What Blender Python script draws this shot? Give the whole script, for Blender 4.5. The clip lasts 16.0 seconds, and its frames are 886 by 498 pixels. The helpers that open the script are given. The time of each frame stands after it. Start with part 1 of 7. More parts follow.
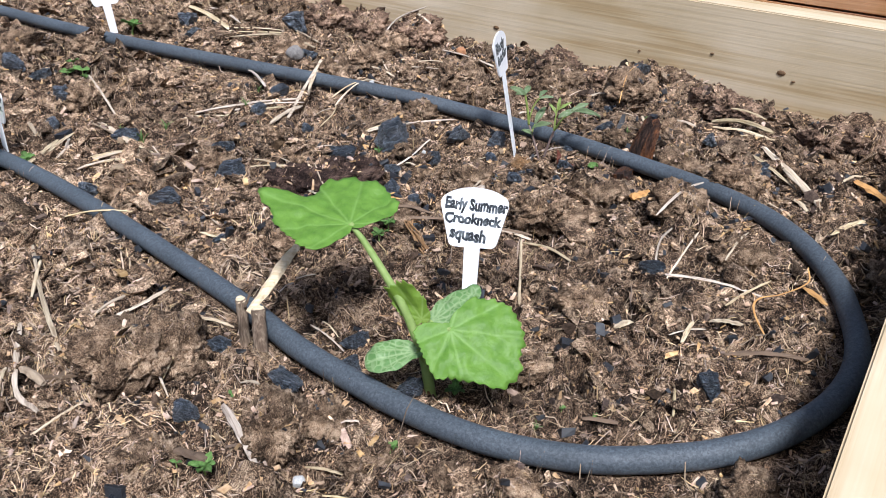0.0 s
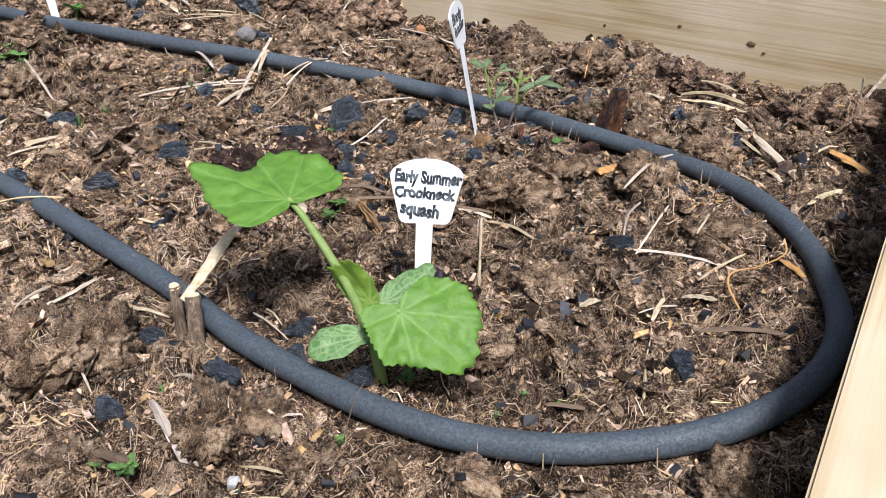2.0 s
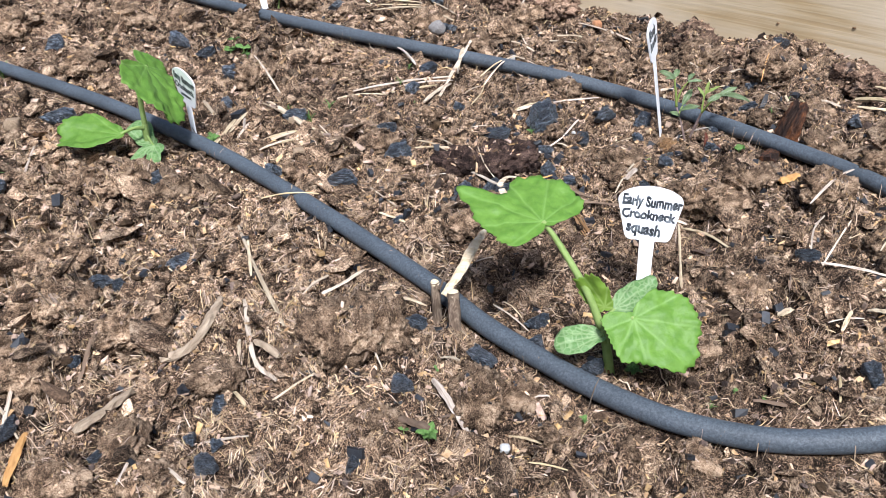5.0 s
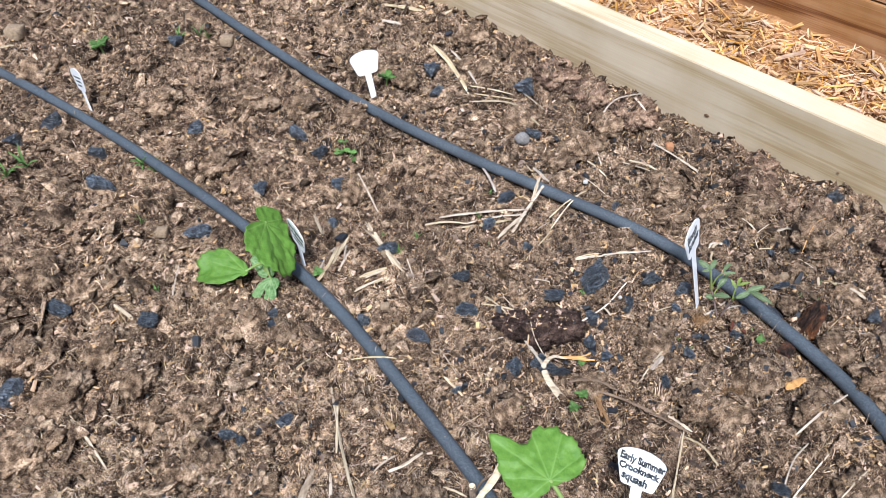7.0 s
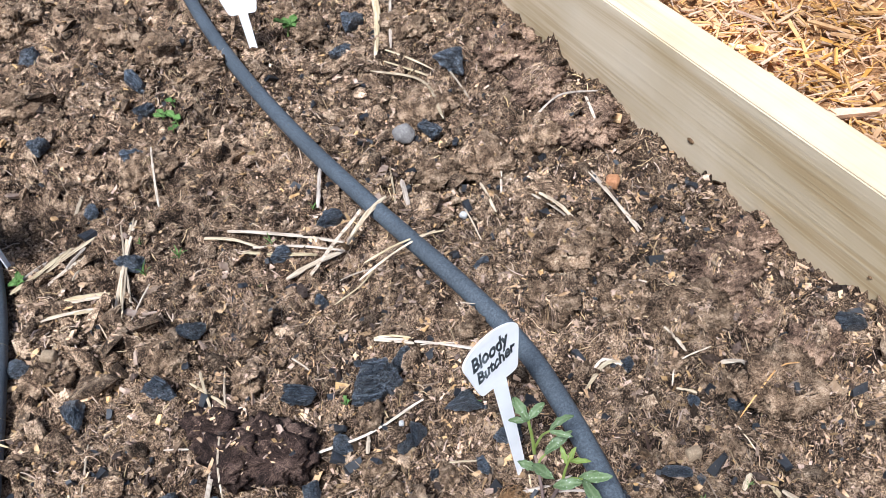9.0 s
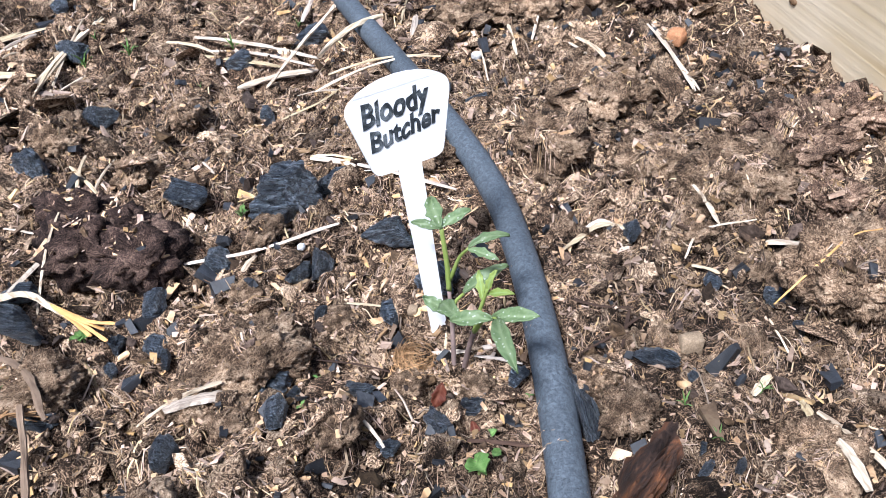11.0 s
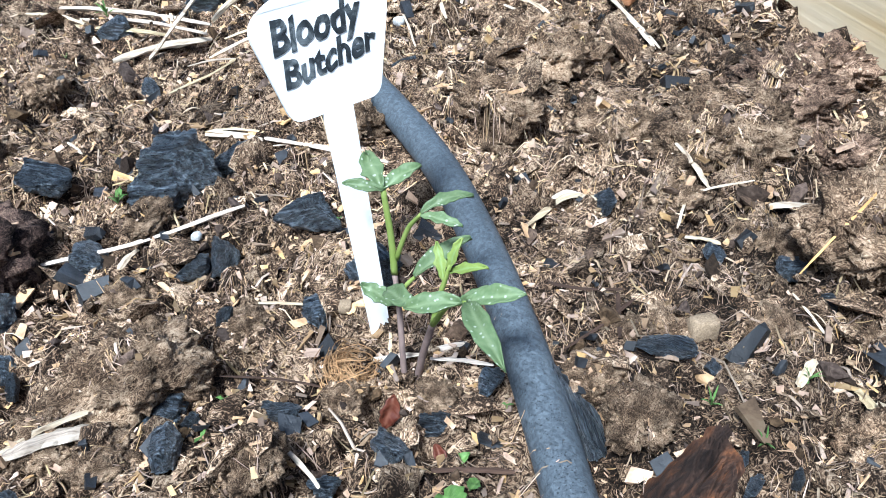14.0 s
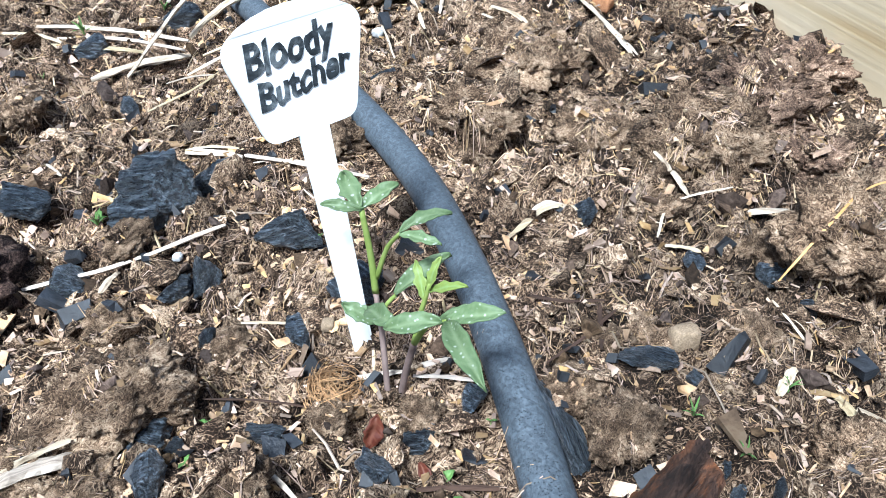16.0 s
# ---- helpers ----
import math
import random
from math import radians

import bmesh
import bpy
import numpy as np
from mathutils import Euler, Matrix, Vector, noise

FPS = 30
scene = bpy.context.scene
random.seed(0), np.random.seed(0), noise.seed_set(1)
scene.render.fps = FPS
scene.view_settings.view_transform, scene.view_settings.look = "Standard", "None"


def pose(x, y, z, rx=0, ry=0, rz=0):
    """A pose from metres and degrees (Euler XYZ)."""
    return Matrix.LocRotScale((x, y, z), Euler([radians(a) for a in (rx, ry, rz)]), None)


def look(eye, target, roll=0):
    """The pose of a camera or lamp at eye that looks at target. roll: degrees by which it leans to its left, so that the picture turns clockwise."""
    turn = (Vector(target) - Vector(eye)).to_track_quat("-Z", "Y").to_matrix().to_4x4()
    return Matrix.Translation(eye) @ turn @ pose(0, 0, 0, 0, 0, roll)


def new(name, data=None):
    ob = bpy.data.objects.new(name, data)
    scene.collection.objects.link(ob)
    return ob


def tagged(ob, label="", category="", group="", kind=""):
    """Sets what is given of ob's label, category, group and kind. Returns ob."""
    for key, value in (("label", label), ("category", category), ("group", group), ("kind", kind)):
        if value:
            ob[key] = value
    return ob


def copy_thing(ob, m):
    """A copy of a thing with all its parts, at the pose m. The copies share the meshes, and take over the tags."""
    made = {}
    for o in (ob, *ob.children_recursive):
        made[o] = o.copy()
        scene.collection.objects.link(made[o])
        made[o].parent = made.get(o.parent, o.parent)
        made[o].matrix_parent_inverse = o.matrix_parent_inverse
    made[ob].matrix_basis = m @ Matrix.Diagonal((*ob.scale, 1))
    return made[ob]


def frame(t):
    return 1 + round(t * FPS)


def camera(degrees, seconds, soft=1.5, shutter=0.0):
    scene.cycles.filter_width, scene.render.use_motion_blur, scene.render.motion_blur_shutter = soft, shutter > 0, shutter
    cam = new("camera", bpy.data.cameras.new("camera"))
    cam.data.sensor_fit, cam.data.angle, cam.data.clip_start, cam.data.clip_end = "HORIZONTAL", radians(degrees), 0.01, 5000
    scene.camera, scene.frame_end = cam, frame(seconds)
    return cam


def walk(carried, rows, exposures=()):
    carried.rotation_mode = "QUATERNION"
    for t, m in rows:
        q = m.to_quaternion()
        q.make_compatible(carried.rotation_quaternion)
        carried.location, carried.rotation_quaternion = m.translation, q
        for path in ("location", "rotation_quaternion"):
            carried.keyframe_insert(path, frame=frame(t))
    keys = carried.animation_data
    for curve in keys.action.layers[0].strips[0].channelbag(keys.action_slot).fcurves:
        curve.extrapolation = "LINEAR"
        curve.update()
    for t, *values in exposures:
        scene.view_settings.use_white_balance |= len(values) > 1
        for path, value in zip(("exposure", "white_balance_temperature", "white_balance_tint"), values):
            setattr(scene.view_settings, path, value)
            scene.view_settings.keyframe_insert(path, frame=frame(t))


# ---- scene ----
cam = camera(55.2, 16.0, soft=0.6)
PATH = [
    (0, (0.0, 0.042, 0.34), (0.043, 1.766, -0.674), 0.6),
    (0.5, (0.005, 0.054, 0.323), (0.082, 1.774, -0.694), 0.4),
    (1, (0.012, 0.069, 0.311), (0.099, 1.789, -0.706), 0.4),
    (1.5, (0.015, 0.071, 0.309), (0.104, 1.791, -0.709), 0.1),
    (2, (0.016, 0.071, 0.309), (0.114, 1.788, -0.711), 0.2),
    (2.5, (0.019, 0.072, 0.308), (0.111, 1.789, -0.712), 0.0),
    (3, (0.017, 0.07, 0.309), (0.12, 1.786, -0.712), 0.1),
    (3.5, (0.011, 0.067, 0.313), (0.132, 1.776, -0.718), 0.4),
    (4, (-0.014, 0.056, 0.331), (0.116, 1.751, -0.723), 0.7),
    (4.5, (-0.042, 0.039, 0.361), (0.005, 1.716, -0.728), -0.1),
    (5, (-0.069, 0.008, 0.405), (-0.214, 1.646, -0.733), -2.3),
    (5.2, (-0.076, -0.002, 0.42), (-0.232, 1.652, -0.694), -1.9),
    (7.3, (0.03, 0.128, 0.77), (-0.443, 1.463, -0.642), -7.5),
    (7.5, (0.056, 0.15, 0.76), (-0.446, 1.472, -0.654), -8.1),
    (8, (0.136, 0.271, 0.683), (-0.38, 1.564, -0.754), -8.1),
    (8.2, (0.162, 0.347, 0.644), (-0.391, 1.615, -0.801), -8.0),
    (10.3, (0.258, 0.585, 0.309), (-0.839, 1.666, -0.967), -5.7),
    (10.5, (0.265, 0.586, 0.296), (-0.816, 1.658, -1.001), -5.1),
    (11, (0.274, 0.602, 0.278), (-0.785, 1.69, -1.023), -4.3),
    (11.5, (0.278, 0.609, 0.275), (-0.758, 1.72, -1.027), -3.8),
    (12, (0.277, 0.609, 0.275), (-0.738, 1.73, -1.034), -3.5),
    (12.5, (0.264, 0.605, 0.259), (-0.724, 1.773, -1.03), -2.7),
    (13, (0.246, 0.618, 0.237), (-0.709, 1.817, -1.048), -2.3),
    (13.5, (0.233, 0.627, 0.223), (-0.695, 1.852, -1.057), -1.8),
    (14, (0.229, 0.63, 0.212), (-0.682, 1.887, -1.049), -1.3),
    (14.5, (0.228, 0.63, 0.21), (-0.672, 1.9, -1.047), -1.3),
    (15, (0.229, 0.631, 0.21), (-0.672, 1.897, -1.049), -1.6),
    (15.5, (0.229, 0.634, 0.212), (-0.664, 1.903, -1.049), -1.8),
    (16, (0.23, 0.634, 0.216), (-0.662, 1.907, -1.043), -2.2),
]
walk(cam, [(t, look(eye, target, roll)) for t, eye, target, roll in PATH], exposures=[(0.0, 0.43, 5750, 12), (3.0, 0.38, 5950, 12), (5.2, 0.67, 5750, 12), (8.2, 0.43, 5620, 9), (10.5, 0.97, 5580, 13), (11.5, 0.88, 5520, 10.5), (14.0, 1.02, 5250, 3), (16.0, 1.06, 5250, 3)])

# ---- world and light: bright overcast, a wide soft sun high up ----
SUN_EL, SUN_AZ = 60.0, 168.0
world = bpy.data.worlds.new("sky")
scene.world = world
world.use_nodes = True
wn = world.node_tree.nodes
sky = wn.new("ShaderNodeTexSky")
sky.sky_type = "NISHITA"
sky.sun_disc = False
sky.sun_elevation = radians(SUN_EL)
sky.sun_rotation = radians(SUN_AZ)
sky.air_density, sky.dust_density, sky.ozone_density = 1.0, 4.0, 1.0
world.node_tree.links.new(sky.outputs[0], wn["Background"].inputs[0])
wn["Background"].inputs[1].default_value = 0.072
sun_data = bpy.data.lights.new("sun", "SUN")
sun_data.energy, sun_data.angle, sun_data.color = 4.15, radians(10), (1.0, 0.965, 0.92)
sun = new("sun", sun_data)
az = radians(SUN_AZ)
toward = Vector((math.sin(az) * math.cos(radians(SUN_EL)), math.cos(az) * math.cos(radians(SUN_EL)), math.sin(radians(SUN_EL))))
sun.matrix_world = look(toward * 8, (0, 0, 0))

# ---- materials ----
rng = np.random.default_rng(11)


def surface(name, ramp, scale=40.0, stretch=(1, 1, 1), rough=0.85, fine=250.0, bump=0.4, depth=0.002, vary=0.0, island=False, dark=0.35, dark_scale=9.0, spec=0.3, distort=0.6, hue=0.0):
    """A procedural surface: a ramp over stretched noise, blotches at a second scale, fine relief, and tone that varies by thing or by piece."""
    m = bpy.data.materials.new(name)
    m.use_nodes = True
    n, l = m.node_tree.nodes, m.node_tree.links
    b = n["Principled BSDF"]
    co = n.new("ShaderNodeTexCoord")
    mp = n.new("ShaderNodeMapping")
    mp.inputs["Scale"].default_value = stretch
    l.new(co.outputs["Object"], mp.inputs["Vector"])
    a = n.new("ShaderNodeTexNoise")
    a.inputs["Scale"].default_value, a.inputs["Detail"].default_value, a.inputs["Distortion"].default_value = scale, 6, distort
    a.inputs["Roughness"].default_value = 0.65
    l.new(mp.outputs[0], a.inputs["Vector"])
    r = n.new("ShaderNodeValToRGB")
    e = r.color_ramp.elements
    while len(e) < len(ramp):
        e.new(0.5)
    for k, (p, c) in zip(e, ramp):
        k.position, k.color = p, (*c, 1)
    l.new(a.outputs["Fac"], r.inputs[0])
    big = n.new("ShaderNodeTexNoise")
    big.inputs["Scale"].default_value, big.inputs["Detail"].default_value = dark_scale, 4
    l.new(co.outputs["Object"], big.inputs["Vector"])
    bm_ = n.new("ShaderNodeMapRange")
    bm_.inputs[1].default_value, bm_.inputs[2].default_value = 0.35, 0.65
    bm_.inputs[3].default_value, bm_.inputs[4].default_value = 1 - dark, 1 + dark * 0.35
    l.new(big.outputs["Fac"], bm_.inputs[0])
    hs = n.new("ShaderNodeHueSaturation")
    l.new(r.outputs[0], hs.inputs["Color"])
    val = bm_.outputs[0]
    if vary:
        src = n.new("ShaderNodeNewGeometry").outputs["Random Per Island"] if island else n.new("ShaderNodeObjectInfo").outputs["Random"]
        mr = n.new("ShaderNodeMapRange")
        mr.inputs[3].default_value, mr.inputs[4].default_value = 1 - vary, 1 + vary
        l.new(src, mr.inputs[0])
        mu = n.new("ShaderNodeMath")
        mu.operation = "MULTIPLY"
        l.new(val, mu.inputs[0])
        l.new(mr.outputs[0], mu.inputs[1])
        val = mu.outputs[0]
        if hue:
            wn_ = n.new("ShaderNodeTexWhiteNoise")
            wn_.noise_dimensions = "1D"
            l.new(src, wn_.inputs["W"])
            hr = n.new("ShaderNodeMapRange")
            hr.inputs[3].default_value, hr.inputs[4].default_value = 0.5 - hue, 0.5 + hue
            l.new(wn_.outputs[0], hr.inputs[0])
            l.new(hr.outputs[0], hs.inputs["Hue"])
            sr = n.new("ShaderNodeMapRange")
            sr.inputs[3].default_value, sr.inputs[4].default_value = 0.65, 1.15
            l.new(wn_.outputs[0], sr.inputs[0])
            l.new(sr.outputs[0], hs.inputs["Saturation"])
    l.new(val, hs.inputs["Value"])
    l.new(hs.outputs[0], b.inputs["Base Color"])
    f = n.new("ShaderNodeTexNoise")
    f.inputs["Scale"].default_value, f.inputs["Detail"].default_value = fine, 5
    f.inputs["Roughness"].default_value = 0.7
    l.new(mp.outputs[0], f.inputs["Vector"])
    bp = n.new("ShaderNodeBump")
    bp.inputs["Strength"].default_value, bp.inputs["Distance"].default_value = bump, depth
    l.new(f.outputs["Fac"], bp.inputs["Height"])
    l.new(bp.outputs[0], b.inputs["Normal"])
    rr = n.new("ShaderNodeMapRange")
    rr.inputs[3].default_value, rr.inputs[4].default_value = max(0.05, rough - 0.15), min(1.0, rough + 0.15)
    l.new(f.outputs["Fac"], rr.inputs[0])
    l.new(rr.outputs[0], b.inputs["Roughness"])
    b.inputs["Specular IOR Level"].default_value = spec
    return m


def matted(name, ramp, cell, strand, blot, dark=0.5, vary=0.0, depth=0.002, bump=1.0, rough=0.93, island=False, dry=0.0):
    """Matted fibre: fine strands that run one way within a tuft and another way in the next, in two crossing layers,
    with darker patches.
    """
    m = bpy.data.materials.new(name)
    m.use_nodes = True
    n, l = m.node_tree.nodes, m.node_tree.links
    b = n["Principled BSDF"]
    co = n.new("ShaderNodeTexCoord").outputs["Object"]
    wob = n.new("ShaderNodeTexNoise")
    wob.inputs["Scale"].default_value, wob.inputs["Detail"].default_value = cell * 2.2, 2
    l.new(co, wob.inputs["Vector"])
    warp = n.new("ShaderNodeVectorMath")
    warp.operation = "MULTIPLY_ADD"
    warp.inputs[1].default_value = (0.9 / cell,) * 3
    l.new(wob.outputs["Color"], warp.inputs[0])
    l.new(co, warp.inputs[2])
    layers = []
    for size, fine in ((1.0, 1.0), (1.9, 1.5)):
        tuft = n.new("ShaderNodeTexVoronoi")
        tuft.inputs["Scale"].default_value = cell * size
        l.new(warp.outputs[0], tuft.inputs["Vector"])
        rgb = n.new("ShaderNodeSeparateColor")
        l.new(tuft.outputs["Color"], rgb.inputs[0])
        turn = n.new("ShaderNodeMath")
        turn.operation = "MULTIPLY"
        turn.inputs[1].default_value = 6.283
        l.new(rgb.outputs[0], turn.inputs[0])
        rot = n.new("ShaderNodeVectorRotate")
        rot.rotation_type = "Z_AXIS"
        l.new(warp.outputs[0], rot.inputs["Vector"])
        l.new(turn.outputs[0], rot.inputs["Angle"])
        mp = n.new("ShaderNodeMapping")
        mp.inputs["Scale"].default_value = (strand * 0.11 * fine, strand * fine, strand * 0.6 * fine)
        l.new(rot.outputs[0], mp.inputs["Vector"])
        no = n.new("ShaderNodeTexNoise")
        no.inputs["Scale"].default_value, no.inputs["Detail"].default_value, no.inputs["Distortion"].default_value = 1.0, 3, 0.5
        l.new(mp.outputs[0], no.inputs["Vector"])
        layers.append(no.outputs["Fac"])
    mx = n.new("ShaderNodeMath")
    mx.operation = "MAXIMUM"
    l.new(layers[0], mx.inputs[0])
    l.new(layers[1], mx.inputs[1])
    patch = n.new("ShaderNodeTexNoise")
    patch.inputs["Scale"].default_value, patch.inputs["Detail"].default_value, patch.inputs["Roughness"].default_value = cell * 0.55, 5, 0.65
    l.new(co, patch.inputs["Vector"])
    pm = n.new("ShaderNodeMapRange")
    pm.inputs[1].default_value, pm.inputs[2].default_value = 0.34, 0.66
    pm.inputs[3].default_value, pm.inputs[4].default_value = -0.1, 0.085
    l.new(patch.outputs["Fac"], pm.inputs[0])
    ad = n.new("ShaderNodeMath")
    ad.operation = "ADD"
    l.new(mx.outputs[0], ad.inputs[0])
    l.new(pm.outputs[0], ad.inputs[1])
    r = n.new("ShaderNodeValToRGB")
    e = r.color_ramp.elements
    while len(e) < len(ramp):
        e.new(0.5)
    for k, (p, c) in zip(e, ramp):
        k.position, k.color = p, (*c, 1)
    l.new(ad.outputs[0], r.inputs[0])
    big = n.new("ShaderNodeTexNoise")
    big.inputs["Scale"].default_value, big.inputs["Detail"].default_value = blot, 4
    l.new(co, big.inputs["Vector"])
    bm_ = n.new("ShaderNodeMapRange")
    bm_.inputs[1].default_value, bm_.inputs[2].default_value = 0.36, 0.64
    bm_.inputs[3].default_value, bm_.inputs[4].default_value = 1 - dark, 1 + dark * 0.4
    l.new(big.outputs["Fac"], bm_.inputs[0])
    hs = n.new("ShaderNodeHueSaturation")
    l.new(r.outputs[0], hs.inputs["Color"])
    val = bm_.outputs[0]
    if vary:
        mr = n.new("ShaderNodeMapRange")
        mr.inputs[3].default_value, mr.inputs[4].default_value = 1 - vary, 1 + vary
        l.new(n.new("ShaderNodeNewGeometry").outputs["Random Per Island"] if island else n.new("ShaderNodeObjectInfo").outputs["Random"], mr.inputs[0])
        mu = n.new("ShaderNodeMath")
        mu.operation = "MULTIPLY"
        l.new(val, mu.inputs[0])
        l.new(mr.outputs[0], mu.inputs[1])
        val = mu.outputs[0]
    if dry:
        # the colour grows paler towards low x, past an uneven edge
        xyz = n.new("ShaderNodeSeparateXYZ")
        l.new(co, xyz.inputs[0])
        edge = n.new("ShaderNodeMath")
        edge.operation = "MULTIPLY_ADD"
        edge.inputs[1].default_value = 0.5
        l.new(big.outputs["Fac"], edge.inputs[0])
        l.new(xyz.outputs["X"], edge.inputs[2])
        dr = n.new("ShaderNodeMapRange")
        dr.interpolation_type = "SMOOTHSTEP"
        dr.inputs[1].default_value, dr.inputs[2].default_value = -0.05, 0.3
        dr.inputs[3].default_value, dr.inputs[4].default_value = 1 + dry, 1.0
        l.new(edge.outputs[0], dr.inputs[0])
        mu = n.new("ShaderNodeMath")
        mu.operation = "MULTIPLY"
        l.new(val, mu.inputs[0])
        l.new(dr.outputs[0], mu.inputs[1])
        val = mu.outputs[0]
    l.new(val, hs.inputs["Value"])
    l.new(hs.outputs[0], b.inputs["Base Color"])
    bp = n.new("ShaderNodeBump")
    bp.inputs["Strength"].default_value, bp.inputs["Distance"].default_value = bump, depth
    l.new(mx.outputs[0], bp.inputs["Height"])
    l.new(bp.outputs[0], b.inputs["Normal"])
    b.inputs["Roughness"].default_value = rough
    b.inputs["Specular IOR Level"].default_value = 0.15
    return m


# sheet darker than its lumps: shade of the gaps put into its colour
PEAT = [(0.47, (0.0095, 0.006, 0.004)), (0.545, (0.078, 0.048, 0.0295)), (0.61, (0.27, 0.178, 0.112)), (0.7, (0.55, 0.41, 0.28))]
M_SOIL = matted("soil", PEAT, 85, 1200, 9, dark=0.4, depth=0.0016, dry=0.3)
M_CLOD = matted("clod", [(0.43, (0.045, 0.027, 0.016)), (0.52, (0.19, 0.122, 0.074)), (0.6, (0.36, 0.25, 0.16)), (0.72, (0.58, 0.445, 0.31))], 1.9, 30, 1.8, dark=0.42, vary=0.25, depth=0.0012)
M_DAMP = matted("damp_clod", [(0.42, (0.026, 0.016, 0.0115)), (0.51, (0.115, 0.07, 0.047)), (0.6, (0.27, 0.178, 0.12)), (0.72, (0.48, 0.345, 0.24))], 1.5, 30, 1.6, dark=0.35, vary=0.25, depth=0.0008)
M_BLACKPEAT = matted("black_peat", [(0.42, (0.009, 0.006, 0.005)), (0.51, (0.038, 0.023, 0.019)), (0.6, (0.095, 0.06, 0.046)), (0.72, (0.22, 0.15, 0.11))], 1.5, 30, 1.6, dark=0.3, depth=0.0009)
M_PEATLUMP = matted("peat_lump", [(0.465, (0.02, 0.0125, 0.008)), (0.54, (0.125, 0.079, 0.048)), (0.61, (0.345, 0.24, 0.155)), (0.71, (0.64, 0.495, 0.35))], 110, 1300, 30, dark=0.45, vary=0.55, depth=0.0012, island=True, dry=0.2)
M_CRUMB = surface("crumb", [(0.3, (0.025, 0.016, 0.01)), (0.5, (0.09, 0.056, 0.036)), (0.75, (0.2, 0.135, 0.09))], 260, fine=700, bump=0.8, depth=0.001, vary=0.6, island=True, hue=0.012, rough=0.92, spec=0.2, distort=2)
M_FIBRE = surface("fibre", [(0.3, (0.2, 0.12, 0.07)), (0.55, (0.41, 0.275, 0.17)), (0.8, (0.63, 0.47, 0.315))], 40, fine=500, bump=0.3, depth=0.0005, vary=0.8, island=True, hue=0.016, rough=0.85)
M_STRAWBIT = surface("straw_bit", [(0.3, (0.27, 0.178, 0.103)), (0.55, (0.52, 0.385, 0.245)), (0.8, (0.74, 0.6, 0.43))], 40, fine=500, bump=0.3, depth=0.0005, vary=0.75, island=True, hue=0.016, rough=0.8)
M_FLAKE = surface("flake", [(0.3, (0.19, 0.105, 0.056)), (0.5, (0.44, 0.28, 0.157)), (0.75, (0.68, 0.5, 0.325))], 120, fine=500, bump=0.3, depth=0.0005, vary=0.7, island=True, hue=0.011, rough=0.85)
# the ramp's pale blue end puts sky sheen on facets into the colour
M_COAL = surface("charcoal", [(0.38, (0.006, 0.0075, 0.01)), (0.48, (0.03, 0.039, 0.053)), (0.57, (0.11, 0.138, 0.172)), (0.68, (0.33, 0.375, 0.42))], 5.5, (0.4, 3.2, 2.0), fine=20, bump=1.0, depth=0.002, vary=0.4, rough=0.3, spec=1.0, dark=0.5, dark_scale=2.5)
M_COALBIT = surface("charcoal_bit", [(0.3, (0.009, 0.01, 0.012)), (0.6, (0.025, 0.028, 0.034)), (0.85, (0.07, 0.08, 0.095))], 120, fine=500, bump=0.6, depth=0.001, vary=0.5, island=True, rough=0.5, spec=0.5)
M_STRAW = surface("straw", [(0.35, (0.36, 0.265, 0.16)), (0.5, (0.6, 0.475, 0.315)), (0.7, (0.76, 0.65, 0.47))], 150, (0.12, 2.5, 2.5), fine=300, bump=0.5, depth=0.0006, vary=0.28, hue=0.01, rough=0.7)
M_SPLINT = surface("splinter", [(0.35, (0.28, 0.2, 0.125)), (0.5, (0.6, 0.48, 0.33)), (0.68, (0.8, 0.69, 0.52))], 150, (0.12, 2.5, 2.5), fine=260, bump=0.7, depth=0.0012, vary=0.22, hue=0.012, rough=0.78)
M_PALEWOOD = surface("broken_wood", [(0.3, (0.56, 0.41, 0.24)), (0.5, (0.76, 0.62, 0.41)), (0.7, (0.85, 0.75, 0.56))], 150, (0.3, 2.5, 2.5), fine=300, bump=0.6, depth=0.0008, rough=0.75, dark=0.12)
M_ROOT = surface("root", [(0.3, (0.24, 0.125, 0.05)), (0.55, (0.42, 0.25, 0.12)), (0.8, (0.58, 0.4, 0.22))], 90, fine=400, bump=0.3, depth=0.0004, vary=0.5, island=True, rough=0.85)
M_ORANGE = surface("cedar_chip", [(0.3, (0.42, 0.2, 0.06)), (0.6, (0.66, 0.38, 0.14)), (0.85, (0.75, 0.5, 0.24))], 60, (0.2, 2, 2), fine=260, bump=0.6, depth=0.001, vary=0.15, rough=0.75)
M_TWIG = surface("twig_bark", [(0.3, (0.1, 0.065, 0.042)), (0.55, (0.2, 0.14, 0.095)), (0.8, (0.33, 0.25, 0.18))], 60, (0.3, 2, 2), fine=220, bump=0.8, depth=0.0016, vary=0.3, rough=0.85)
M_STUB = surface("stub_bark", [(0.3, (0.075, 0.05, 0.034)), (0.5, (0.18, 0.128, 0.088)), (0.68, (0.36, 0.28, 0.2))], 260, (1.6, 1.6, 0.22), fine=700, bump=0.9, depth=0.0012, vary=0.2, rough=0.85, dark=0.4, dark_scale=60)
M_GREYWOOD = surface("grey_wood", [(0.3, (0.2, 0.145, 0.095)), (0.5, (0.4, 0.31, 0.215)), (0.7, (0.6, 0.49, 0.36))], 90, (0.25, 2.2, 2.2), fine=320, bump=0.8, depth=0.0012, vary=0.15, rough=0.85)
